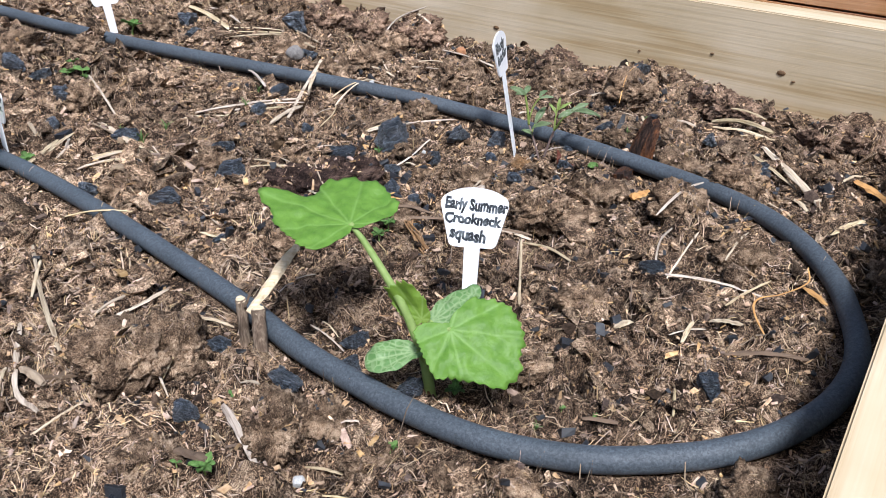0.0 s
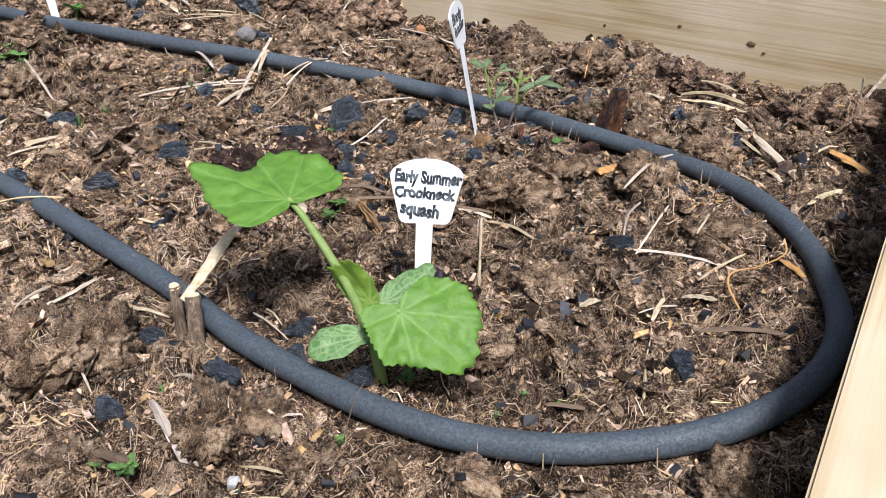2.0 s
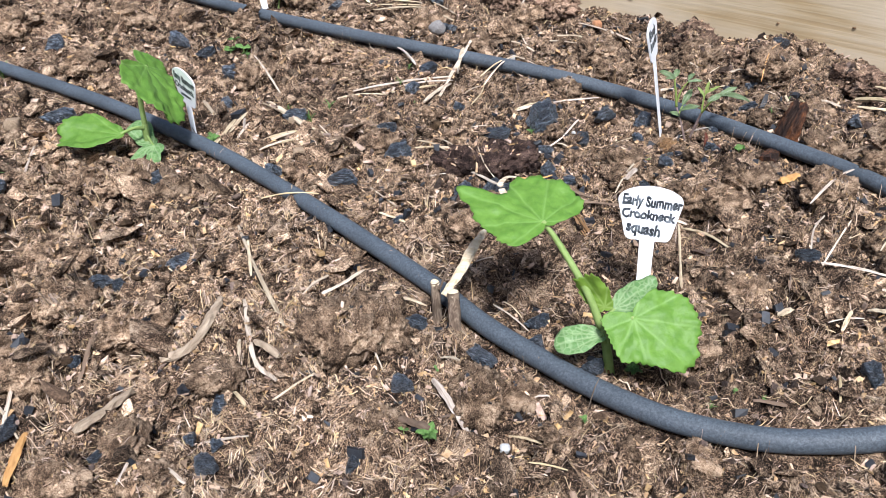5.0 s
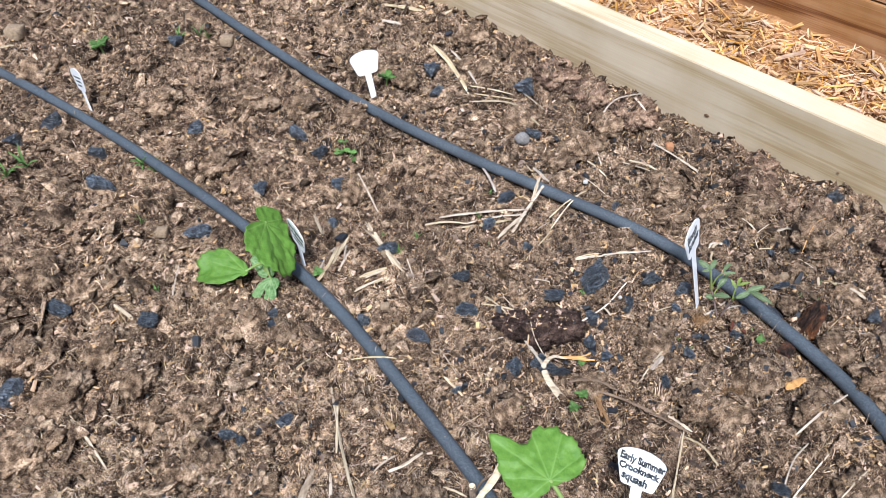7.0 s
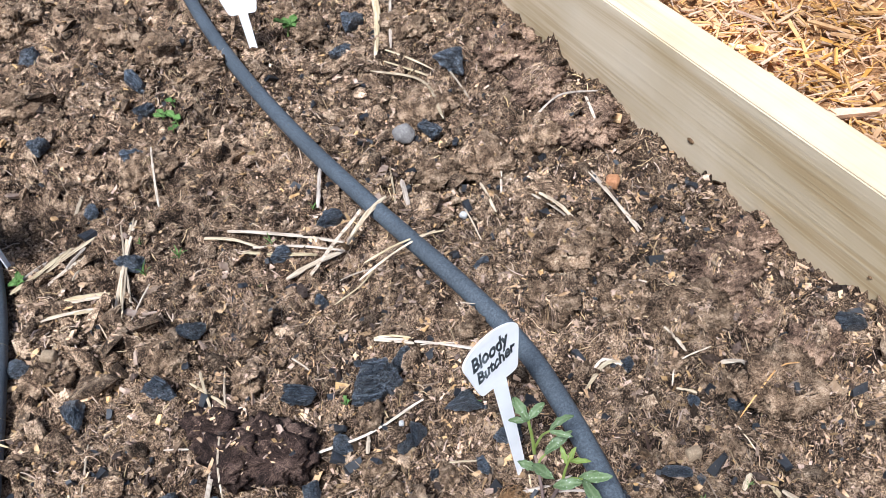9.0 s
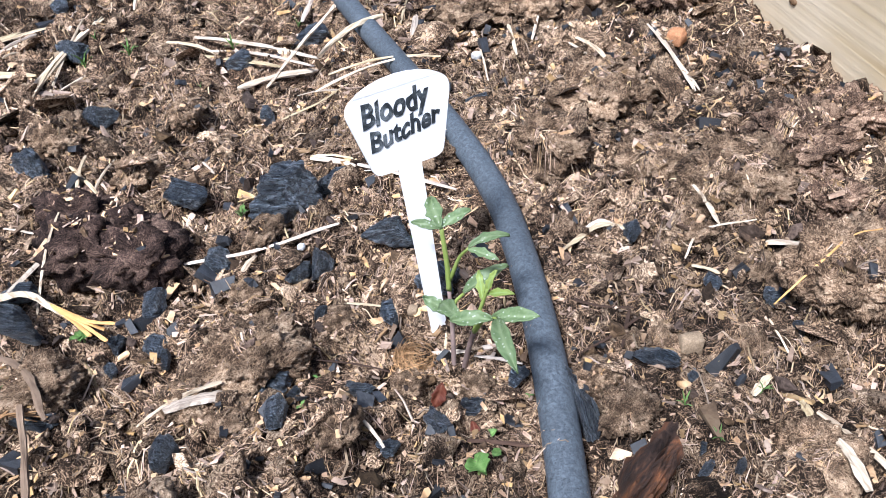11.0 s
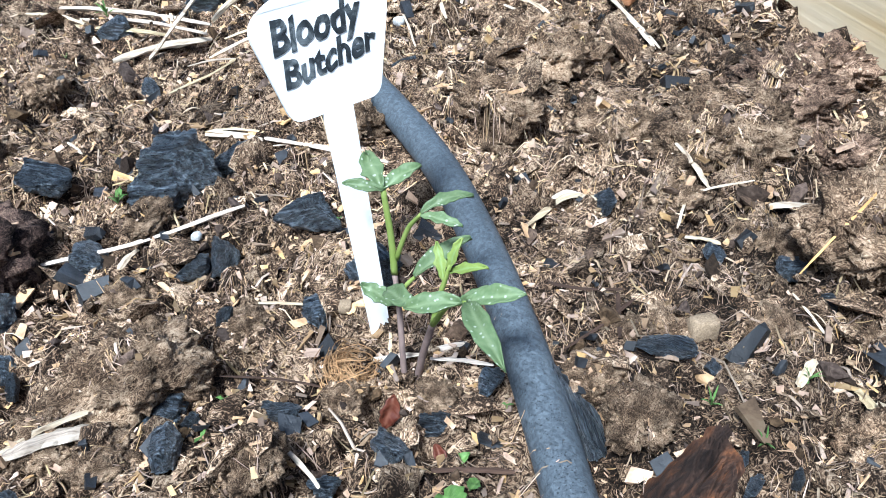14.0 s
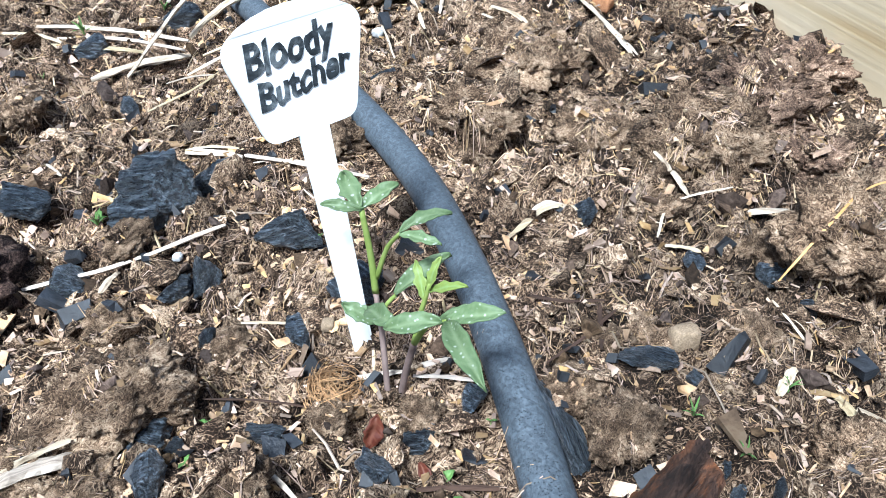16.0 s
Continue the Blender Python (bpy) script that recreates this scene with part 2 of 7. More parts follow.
M_DARKTWIG = surface("dark_twig", [(0.3, (0.035, 0.02, 0.014)), (0.55, (0.085, 0.05, 0.034)), (0.8, (0.17, 0.105, 0.07))], 60, (0.3, 2, 2), fine=260, bump=0.8, depth=0.0012, vary=0.3, rough=0.85)
M_BARK = surface("rotten_bark", [(0.33, (0.018, 0.011, 0.009)), (0.47, (0.065, 0.036, 0.025)), (0.55, (0.15, 0.066, 0.034)), (0.63, (0.3, 0.115, 0.042)), (0.8, (0.32, 0.21, 0.145))], 60, (1.6, 1.6, 0.3), fine=220, bump=1.0, depth=0.006, rough=0.85, dark=0.6, dark_scale=40)
M_PEBBLE = {
    "tan": surface("stone_tan", [(0.3, (0.25, 0.18, 0.11)), (0.7, (0.4, 0.3, 0.2))], 3, fine=14, bump=0.5, depth=0.001, rough=0.8),
    "white": surface("stone_white", [(0.3, (0.5, 0.5, 0.49)), (0.7, (0.72, 0.72, 0.7))], 3, fine=14, bump=0.5, depth=0.001, rough=0.7),
    "pale": surface("stone_pale", [(0.3, (0.45, 0.33, 0.22)), (0.7, (0.6, 0.48, 0.36))], 3, fine=14, bump=0.5, depth=0.001, rough=0.8),
    "grey": surface("stone_grey", [(0.3, (0.17, 0.16, 0.15)), (0.7, (0.32, 0.3, 0.28))], 3, fine=14, bump=0.5, depth=0.001, rough=0.8),
    "red": surface("stone_red", [(0.3, (0.36, 0.16, 0.07)), (0.7, (0.55, 0.28, 0.14))], 3, fine=14, bump=0.5, depth=0.001, rough=0.85),
}
M_LABEL = surface("white_plastic", [(0.3, (0.78, 0.79, 0.8)), (0.7, (0.86, 0.86, 0.86))], 30, fine=150, bump=0.06, depth=0.0004, rough=0.45, spec=0.45, dark=0.05, dark_scale=60)
M_INK = surface("marker_ink", [(0.32, (0.012, 0.014, 0.017)), (0.5, (0.04, 0.048, 0.055)), (0.66, (0.17, 0.19, 0.2))], 220, (1, 1, 0.35), fine=300, bump=0.05, depth=0.0002, rough=0.55, dark=0.5, dark_scale=120)
M_MULCH = surface("mulch_chip", [(0.3, (0.5, 0.24, 0.085)), (0.55, (0.7, 0.41, 0.165)), (0.8, (0.8, 0.56, 0.28))], 50, fine=300, bump=0.5, depth=0.001, vary=0.3, island=True, hue=0.004, rough=0.8)
M_MULCHBED = surface("mulch_floor", [(0.3, (0.28, 0.13, 0.05)), (0.55, (0.52, 0.28, 0.12)), (0.8, (0.66, 0.42, 0.2))], 60, fine=300, bump=0.9, depth=0.006, rough=0.9)
M_EARTH = surface("far_ground", [(0.3, (0.08, 0.075, 0.03)), (0.6, (0.13, 0.12, 0.05)), (0.8, (0.2, 0.16, 0.08))], 3, fine=40, bump=0.6, depth=0.02, rough=0.95, dark_scale=0.4)


def leafy(name, dark, light, vein, rough=0.5, vary=0.12, specks=0.0, net=0.0):
    """Leaf skin: blotchy green, paler along the vein attribute, thin enough for light to come through."""
    m = bpy.data.materials.new(name)
    m.use_nodes = True
    n, l = m.node_tree.nodes, m.node_tree.links
    b = n["Principled BSDF"]
    co = n.new("ShaderNodeTexCoord")
    a = n.new("ShaderNodeTexNoise")
    a.inputs["Scale"].default_value, a.inputs["Detail"].default_value = 120, 5
    l.new(co.outputs["Object"], a.inputs["Vector"])
    r = n.new("ShaderNodeValToRGB")
    r.color_ramp.elements[0].position, r.color_ramp.elements[0].color = 0.3, (*dark, 1)
    r.color_ramp.elements[1].position, r.color_ramp.elements[1].color = 0.72, (*light, 1)
    l.new(a.outputs["Fac"], r.inputs[0])
    at = n.new("ShaderNodeAttribute")
    at.attribute_name = "vein"
    mx = n.new("ShaderNodeMix")
    mx.data_type = "RGBA"
    l.new(at.outputs["Fac"], mx.inputs["Factor"])
    l.new(r.outputs[0], mx.inputs["A"])
    mx.inputs["B"].default_value = (*vein, 1)
    skin = mx.outputs["Result"]
    if net:
        # small pale veins that join into a mesh
        cell = n.new("ShaderNodeTexVoronoi")
        cell.feature = "DISTANCE_TO_EDGE"
        cell.inputs["Scale"].default_value = 230
        l.new(co.outputs["Object"], cell.inputs["Vector"])
        cr = n.new("ShaderNodeMapRange")
        cr.inputs[1].default_value, cr.inputs[2].default_value = 0.02, 0.16
        cr.inputs[3].default_value, cr.inputs[4].default_value = net, 0.0
        l.new(cell.outputs["Distance"], cr.inputs[0])
        m1 = n.new("ShaderNodeMix")
        m1.data_type = "RGBA"
        l.new(cr.outputs[0], m1.inputs["Factor"])
        l.new(skin, m1.inputs["A"])
        m1.inputs["B"].default_value = (*vein, 1)
        skin = m1.outputs["Result"]
    if specks:
        sp = n.new("ShaderNodeTexVoronoi")
        sp.inputs["Scale"].default_value = 520
        l.new(co.outputs["Object"], sp.inputs["Vector"])
        sr = n.new("ShaderNodeMapRange")
        sr.inputs[1].default_value, sr.inputs[2].default_value = 0.1, 0.26
        sr.inputs[3].default_value, sr.inputs[4].default_value = specks, 0.0
        l.new(sp.outputs["Distance"], sr.inputs[0])
        m2 = n.new("ShaderNodeMix")
        m2.data_type = "RGBA"
        l.new(sr.outputs[0], m2.inputs["Factor"])
        l.new(skin, m2.inputs["A"])
        m2.inputs["B"].default_value = (0.6, 0.64, 0.55, 1)
        skin = m2.outputs["Result"]
    oi = n.new("ShaderNodeObjectInfo")
    mr = n.new("ShaderNodeMapRange")
    mr.inputs[3].default_value, mr.inputs[4].default_value = 1 - vary, 1 + vary
    l.new(oi.outputs["Random"], mr.inputs[0])
    hs = n.new("ShaderNodeHueSaturation")
    l.new(mr.outputs[0], hs.inputs["Value"])
    l.new(skin, hs.inputs["Color"])
    l.new(hs.outputs[0], b.inputs["Base Color"])
    b.inputs["Roughness"].default_value = rough
    b.inputs["Specular IOR Level"].default_value = 0.35
    f = n.new("ShaderNodeTexNoise")
    f.inputs["Scale"].default_value, f.inputs["Detail"].default_value = 450, 4
    l.new(co.outputs["Object"], f.inputs["Vector"])
    bp = n.new("ShaderNodeBump")
    bp.inputs["Strength"].default_value, bp.inputs["Distance"].default_value = 0.45, 0.0012
    l.new(f.outputs["Fac"], bp.inputs["Height"])
    l.new(bp.outputs[0], b.inputs["Normal"])
    tr = n.new("ShaderNodeBsdfTranslucent")
    l.new(hs.outputs[0], tr.inputs["Color"])
    ms = n.new("ShaderNodeMixShader")
    ms.inputs[0].default_value = 0.3
    l.new(b.outputs[0], ms.inputs[1])
    l.new(tr.outputs[0], ms.inputs[2])
    l.new(ms.outputs[0], n["Material Output"].inputs[0])
    return m


M_LEAF = leafy("squash_leaf", (0.105, 0.23, 0.03), (0.17, 0.32, 0.05), (0.21, 0.365, 0.085))
M_YOUNG = leafy("young_squash_leaf", (0.16, 0.29, 0.03), (0.26, 0.41, 0.055), (0.33, 0.47, 0.12))
M_COTY = leafy("squash_seed_leaf", (0.1, 0.22, 0.06), (0.18, 0.325, 0.11), (0.33, 0.45, 0.22), net=0.55)
M_PETIOLE = leafy("petiole", (0.26, 0.38, 0.1), (0.38, 0.5, 0.17), (0.4, 0.5, 0.2), vary=0.05)
M_TOMATO = leafy("tomato_leaf", (0.12, 0.185, 0.08), (0.19, 0.265, 0.125), (0.25, 0.32, 0.17), rough=0.45, specks=0.75)
M_TOMSTEM = surface("tomato_stem", [(0.3, (0.12, 0.085, 0.075)), (0.6, (0.22, 0.16, 0.14)), (0.8, (0.3, 0.27, 0.17))], 60, fine=900, bump=0.6, depth=0.0005, rough=0.7)
M_TOMTOP = leafy("tomato_shoot", (0.22, 0.3, 0.06), (0.34, 0.42, 0.12), (0.3, 0.42, 0.16))
M_WEED = leafy("weed_leaf", (0.08, 0.17, 0.04), (0.15, 0.28, 0.07), (0.22, 0.36, 0.11), vary=0.3)
M_RED = leafy("red_sprout", (0.09, 0.022, 0.013), (0.17, 0.05, 0.025), (0.2, 0.08, 0.05))


def hose_skin():
    """Porous recycled rubber: dark blue-grey with pits and paler specks."""
    m = surface("porous_rubber", [(0.36, (0.043, 0.053, 0.064)), (0.5, (0.07, 0.086, 0.103)), (0.66, (0.108, 0.129, 0.15))], 620, fine=1500, bump=0.45, depth=0.0005, rough=0.6, spec=0.5, dark=0.18, dark_scale=18)
    n, l = m.node_tree.nodes, m.node_tree.links
    b = n["Principled BSDF"]
    co = n.new("ShaderNodeTexCoord")
    v = n.new("ShaderNodeTexVoronoi")
    v.inputs["Scale"].default_value = 1000
    l.new(co.outputs["Object"], v.inputs["Vector"])
    mr = n.new("ShaderNodeMapRange")
    mr.inputs[1].default_value, mr.inputs[2].default_value = 0.12, 0.3
    l.new(v.outputs["Distance"], mr.inputs[0])
    bp = n.new("ShaderNodeBump")
    bp.inputs["Strength"].default_value, bp.inputs["Distance"].default_value = 0.7, 0.0009
    l.new(mr.outputs[0], bp.inputs["Height"])
    l.new(b.inputs["Normal"].links[0].from_socket, bp.inputs["Normal"])
    l.new(bp.outputs[0], b.inputs["Normal"])
    # shade inside the pits is put into the base colour
    pore = n.new("ShaderNodeMix")
    pore.data_type = "RGBA"
    pm = n.new("ShaderNodeMapRange")
    pm.inputs[1].default_value, pm.inputs[2].default_value = 0.08, 0.3
    l.new(v.outputs["Distance"], pm.inputs[0])
    l.new(pm.outputs[0], pore.inputs["Factor"])
    pore.inputs["A"].default_value = (0.034, 0.041, 0.049, 1)
    l.new(b.inputs["Base Color"].links[0].from_socket, pore.inputs["B"])
    l.new(pore.outputs["Result"], b.inputs["Base Color"])
    return m


M_HOSE = hose_skin()


def timber(name, pale, mid, line, knots=0.5, rough=0.7, weather=0.15):
    """Sawn softwood along the board's own x: growth lines that wander, a few knots, and smudges."""
    m = bpy.data.materials.new(name)
    m.use_nodes = True
    n, l = m.node_tree.nodes, m.node_tree.links
    b = n["Principled BSDF"]
    co = n.new("ShaderNodeTexCoord")
    mp = n.new("ShaderNodeMapping")
    mp.inputs["Scale"].default_value = (0.9, 9, 9)
    l.new(co.outputs["Object"], mp.inputs[0])
    wob = n.new("ShaderNodeTexNoise")
    wob.inputs["Scale"].default_value, wob.inputs["Detail"].default_value = 1.4, 2
    l.new(mp.outputs[0], wob.inputs["Vector"])
    sc = n.new("ShaderNodeMath")
    sc.operation = "MULTIPLY"
    sc.inputs[1].default_value = 34
    l.new(wob.outputs["Fac"], sc.inputs[0])
    sn = n.new("ShaderNodeMath")
    sn.operation = "SINE"
    l.new(sc.outputs[0], sn.inputs[0])
    gm = n.new("ShaderNodeMapping")
    gm.inputs["Scale"].default_value = (3, 160, 160)
    l.new(co.outputs["Object"], gm.inputs[0])
    gr = n.new("ShaderNodeTexNoise")
    gr.inputs["Scale"].default_value, gr.inputs["Detail"].default_value = 2.0, 4
    l.new(gm.outputs[0], gr.inputs["Vector"])
    ad = n.new("ShaderNodeMath")
    ad.operation = "MULTIPLY_ADD"
    ad.inputs[1].default_value = 0.25
    l.new(sn.outputs[0], ad.inputs[0])
    l.new(gr.outputs["Fac"], ad.inputs[2])
    r = n.new("ShaderNodeValToRGB")
    e = r.color_ramp.elements
    e.new(0.5)
    for k, (p, c) in zip(e, ((0.2, line), (0.42, mid), (0.75, pale))):
        k.position, k.color = p, (*c, 1)
    l.new(ad.outputs[0], r.inputs[0])
    km = n.new("ShaderNodeMapping")
    km.inputs["Scale"].default_value = (3.2, 7.0, 7.0)
    l.new(co.outputs["Object"], km.inputs[0])
    kv = n.new("ShaderNodeTexVoronoi")
    kv.inputs["Scale"].default_value = 1.0
    l.new(km.outputs[0], kv.inputs["Vector"])
    kr = n.new("ShaderNodeMapRange")
    kr.inputs[1].default_value, kr.inputs[2].default_value = 0.03, 0.085
    kr.inputs[3].default_value, kr.inputs[4].default_value = knots, 0.0
    l.new(kv.outputs["Distance"], kr.inputs[0])
    mk = n.new("ShaderNodeMix")
    mk.data_type = "RGBA"
    l.new(kr.outputs[0], mk.inputs["Factor"])
    l.new(r.outputs[0], mk.inputs["A"])
    mk.inputs["B"].default_value = (0.1, 0.06, 0.03, 1)
    st = n.new("ShaderNodeTexNoise")
    st.inputs["Scale"].default_value, st.inputs["Detail"].default_value = 6, 5
    l.new(co.outputs["Object"], st.inputs["Vector"])
    sr = n.new("ShaderNodeMapRange")
    sr.inputs[1].default_value, sr.inputs[2].default_value = 0.35, 0.65
    sr.inputs[3].default_value, sr.inputs[4].default_value = 1 - weather, 1.05
    l.new(st.outputs["Fac"], sr.inputs[0])
    hs = n.new("ShaderNodeHueSaturation")
    l.new(sr.outputs[0], hs.inputs["Value"])
    sat = n.new("ShaderNodeMapRange")
    sat.inputs[1].default_value, sat.inputs[2].default_value = 0.38, 0.6
    sat.inputs[3].default_value, sat.inputs[4].default_value = 1.14, 0.95
    l.new(st.outputs["Fac"], sat.inputs[0])
    l.new(sat.outputs[0], hs.inputs["Saturation"])
    l.new(mk.outputs["Result"], hs.inputs["Color"])
    l.new(hs.outputs[0], b.inputs["Base Color"])
    b.inputs["Roughness"].default_value = rough
    b.inputs["Specular IOR Level"].default_value = 0.3
    bp = n.new("ShaderNodeBump")
    bp.inputs["Strength"].default_value, bp.inputs["Distance"].default_value = 0.35, 0.0012
    l.new(gr.outputs["Fac"], bp.inputs["Height"])
    l.new(bp.outputs[0], b.inputs["Normal"])
    return m


M_PINE = timber("new_pine", (0.66, 0.55, 0.39), (0.615, 0.5, 0.335), (0.52, 0.4, 0.245), knots=0.7, weather=0.2)
M_CEDAR = timber("old_timber", (0.52, 0.31, 0.16), (0.4, 0.21, 0.1), (0.2, 0.09, 0.04), knots=0.8, weather=0.35)

# ---- helpers of this scene ----


def mesh_np(name, verts, faces, material, smooth=False):
    """A mesh from arrays; faces all have the same number of corners."""
    me = bpy.data.meshes.new(name)
    verts, faces = np.asarray(verts, np.float32), np.asarray(faces, np.int32)
    count, k = faces.shape
    me.vertices.add(len(verts))
    me.vertices.foreach_set("co", verts.ravel())
    me.loops.add(count * k)
    me.loops.foreach_set("vertex_index", faces.ravel())
    me.polygons.add(count)
    me.polygons.foreach_set("loop_start", np.arange(0, count * k, k, dtype=np.int32))
    me.polygons.foreach_set("use_smooth", np.full(count, smooth))
    me.update(calc_edges=True)
    me.materials.append(material)
    return me


def part(name, bm, material, parent=None, label="", smooth=False):
    """Links a bmesh as one mesh object, under a thing or a part where one is given."""
    me = bpy.data.meshes.new(name)
    bm.to_mesh(me)
    bm.free()
    for p in me.polygons:
        p.use_smooth = smooth
    me.materials.append(material)
    ob = new(name, me)
    if parent:
        ob.parent = parent
    if label:
        ob["label"] = label
    return ob


def under(name, me, parent, label=""):
    ob = new(name, me)
    ob.parent = parent
    if label:
        ob["label"] = label
    return ob


TABLE = rng.random((256, 256))


def grain(x, y, shift=0):
    """Smooth noise from 0 to 1 over arrays."""
    x, y = np.asarray(x) + 37.3 * shift + 1000, np.asarray(y) + 91.7 * shift + 1000
    xi, yi = np.floor(x).astype(int), np.floor(y).astype(int)
    fx, fy = x - xi, y - yi
    fx, fy = fx * fx * fx * (fx * (6 * fx - 15) + 10), fy * fy * fy * (fy * (6 * fy - 15) + 10)
    a, b = TABLE[xi & 255, yi & 255], TABLE[(xi + 1) & 255, yi & 255]
    c, d = TABLE[xi & 255, (yi + 1) & 255], TABLE[(xi + 1) & 255, (yi + 1) & 255]
    return (a + (b - a) * fx) * (1 - fy) + (c + (d - c) * fx) * fy


def step(a, b, v):
    k = np.clip((np.asarray(v) - a) / (b - a), 0, 1)
    return k * k * (3 - 2 * k)


# ---- plan: the long board's inner face, the short board's inner face ----
LONG_AT, LONG_ALONG, LONG_OUT = np.array((0.0, 1.1905)), np.array((0.812, -0.584)), np.array((0.584, 0.812))
CORNER = np.array((0.523, 0.8145))
SHORT_ALONG, SHORT_OUT = np.array((0.563, 0.826)), np.array((0.826, -0.563))
BED_TOP, PATH_Z, THICK = 0.1064, -0.11, 0.039


def beyond_long(x, y):
    return (x - LONG_AT[0]) * LONG_OUT[0] + (y - LONG_AT[1]) * LONG_OUT[1]


def beyond_short(x, y):
    return (x - CORNER[0]) * SHORT_OUT[0] + (y - CORNER[1]) * SHORT_OUT[1]


def level(x, y):
    """The general lie of the bed: it rises a little towards the short board and falls again into the corner."""
    return 0.003 + 0.019 * step(0.02, 0.2, x) * (1 - 0.55 * step(0.58, 0.8, y)) * (1 - 0.95 * step(0.27, 0.4, x) * step(0.66, 0.84, y))


HOSE_R = 0.0075
# the hose's way over the bed, and how far it rises above the bed's general lie
HOSE_WAY = [(-1.5000, 1.3457, 0.0004), (-1.1028, 1.1594, 0.0019), (-0.9365, 1.0810, 0.0033), (-0.7804, 0.9991, 0.0042), (-0.6363, 0.9179, 0.0046), (-0.5088, 0.8435, 0.0033), (-0.3993, 0.7703, 0.0018), (-0.3367, 0.7228, 0.0013), (-0.2706, 0.6644, 0.0018), (-0.2118, 0.6093, 0.0022), (-0.1588, 0.5578, 0.0020), (-0.1173, 0.5171, 0.0008), (-0.0817, 0.4776, -0.0001), (-0.0501, 0.4488, -0.0003),
            (-0.0198, 0.4234, -0.0000), (0.0078, 0.4028, 0.0014), (0.0360, 0.3853, 0.0033), (0.0634, 0.3736, 0.0039), (0.0923, 0.3652, 0.0035), (0.1242, 0.3618, 0.0020), (0.1546, 0.3640, 0.0002), (0.1880, 0.3744, -0.0009), (0.2215, 0.3956, -0.0003), (0.2465, 0.4218, -0.0002), (0.2635, 0.4516, -0.0012), (0.2743, 0.4852, -0.0029), (0.2819, 0.5265, -0.0032), (0.2796, 0.5763, -0.0031),
            (0.2640, 0.6297, -0.0030), (0.2352, 0.6819, -0.0028), (0.1984, 0.7309, -0.0024), (0.1601, 0.7750, -0.0020), (0.1225, 0.8133, -0.0016), (0.0871, 0.8454, -0.0004), (0.0545, 0.8704, 0.0016), (0.0134, 0.8933, 0.0049), (-0.0518, 0.9226, 0.0095), (-0.1396, 0.9606, 0.0133), (-0.2428, 1.0105, 0.0146), (-0.3577, 1.0752, 0.0145), (-0.4665, 1.1445, 0.0143), (-0.5759, 1.2232, 0.0124), (-0.7928, 1.3879, 0.0079), (-1.2536, 1.7377, 0.0025)]


def spline(points, n):
    """A smooth line through points, n steps from each to the next."""
    p = np.array(points, float)
    p = np.vstack([2 * p[0] - p[1], p, 2 * p[-1] - p[-2]])
    out = []
    for i in range(1, len(p) - 2):
        for s in np.arange(n) / n:
            a, b, c, d = p[i - 1], p[i], p[i + 1], p[i + 2]
            out.append(0.5 * (2 * b + (c - a) * s + (2 * a - 5 * b + 4 * c - d) * s * s + (3 * b - a - 3 * c + d) * s ** 3))
    return np.array(out + [p[-2]])


HOSE = spline(HOSE_WAY, 9)
HOSE, HOSE_RISE = HOSE[:, :2], HOSE[:, 2]
HOSE_Z = level(HOSE[:, 0], HOSE[:, 1]) + 0.0092 + HOSE_RISE + 0.0012 * (grain(np.arange(len(HOSE)) * 0.07, 0, 3) - 0.5)


def near_hose(x, y):
    """Distance to the hose's line, and its height there."""
    x, y = np.atleast_1d(x).astype(float), np.atleast_1d(y).astype(float)
    best, high = np.empty(len(x)), np.empty(len(x))
    for i in range(0, len(x), 20000):
        d = np.hypot(x[i:i + 20000, None] - HOSE[None, :, 0], y[i:i + 20000, None] - HOSE[None, :, 1])
        k = d.argmin(1)
        best[i:i + 20000], high[i:i + 20000] = d[np.arange(len(k)), k], HOSE_Z[k]
    return best, high


def domes(x, y, size, shift):
    """Close-packed flat-topped lumps of uneven height, leaning this way and that: height from 0 to 1, and a number for each lump."""
    gx, gy = x / size + 500, y / size + 500
    ix, iy = np.floor(gx).astype(int), np.floor(gy).astype(int)
    best, who = np.zeros(len(x)), np.zeros(len(x))
    for i in (-1, 0, 1):
        for j in (-1, 0, 1):
            cx, cy = ix + i, iy + j
            p, q = TABLE[(cx + 17 * shift) & 255, cy & 255], TABLE[cy & 255, (cx + 29 * shift) & 255]
            s, w = TABLE[(cx + 71) & 255, (cy + 13 * shift) & 255], TABLE[(cy + 7 * shift) & 255, (cx + 141) & 255]
            dx, dy = gx - cx - p, gy - cy - q
            c, n = np.cos(w * 6.28), np.sin(w * 6.28)
            u, v = (dx * c + dy * n) / (0.75 + 0.6 * s), (dy * c - dx * n) / (0.55 + 0.4 * w)
            d2 = u * u + v * v
            h = np.where(d2 < 1, (0.35 + 0.65 * s) * (1 - d2 ** 1.6) * (1 + 0.45 * (q - 0.5) * dx + 0.45 * (p - 0.5) * dy), 0)
            who = np.where(h > best, w, who)
            best = np.maximum(best, h)
    return best, who


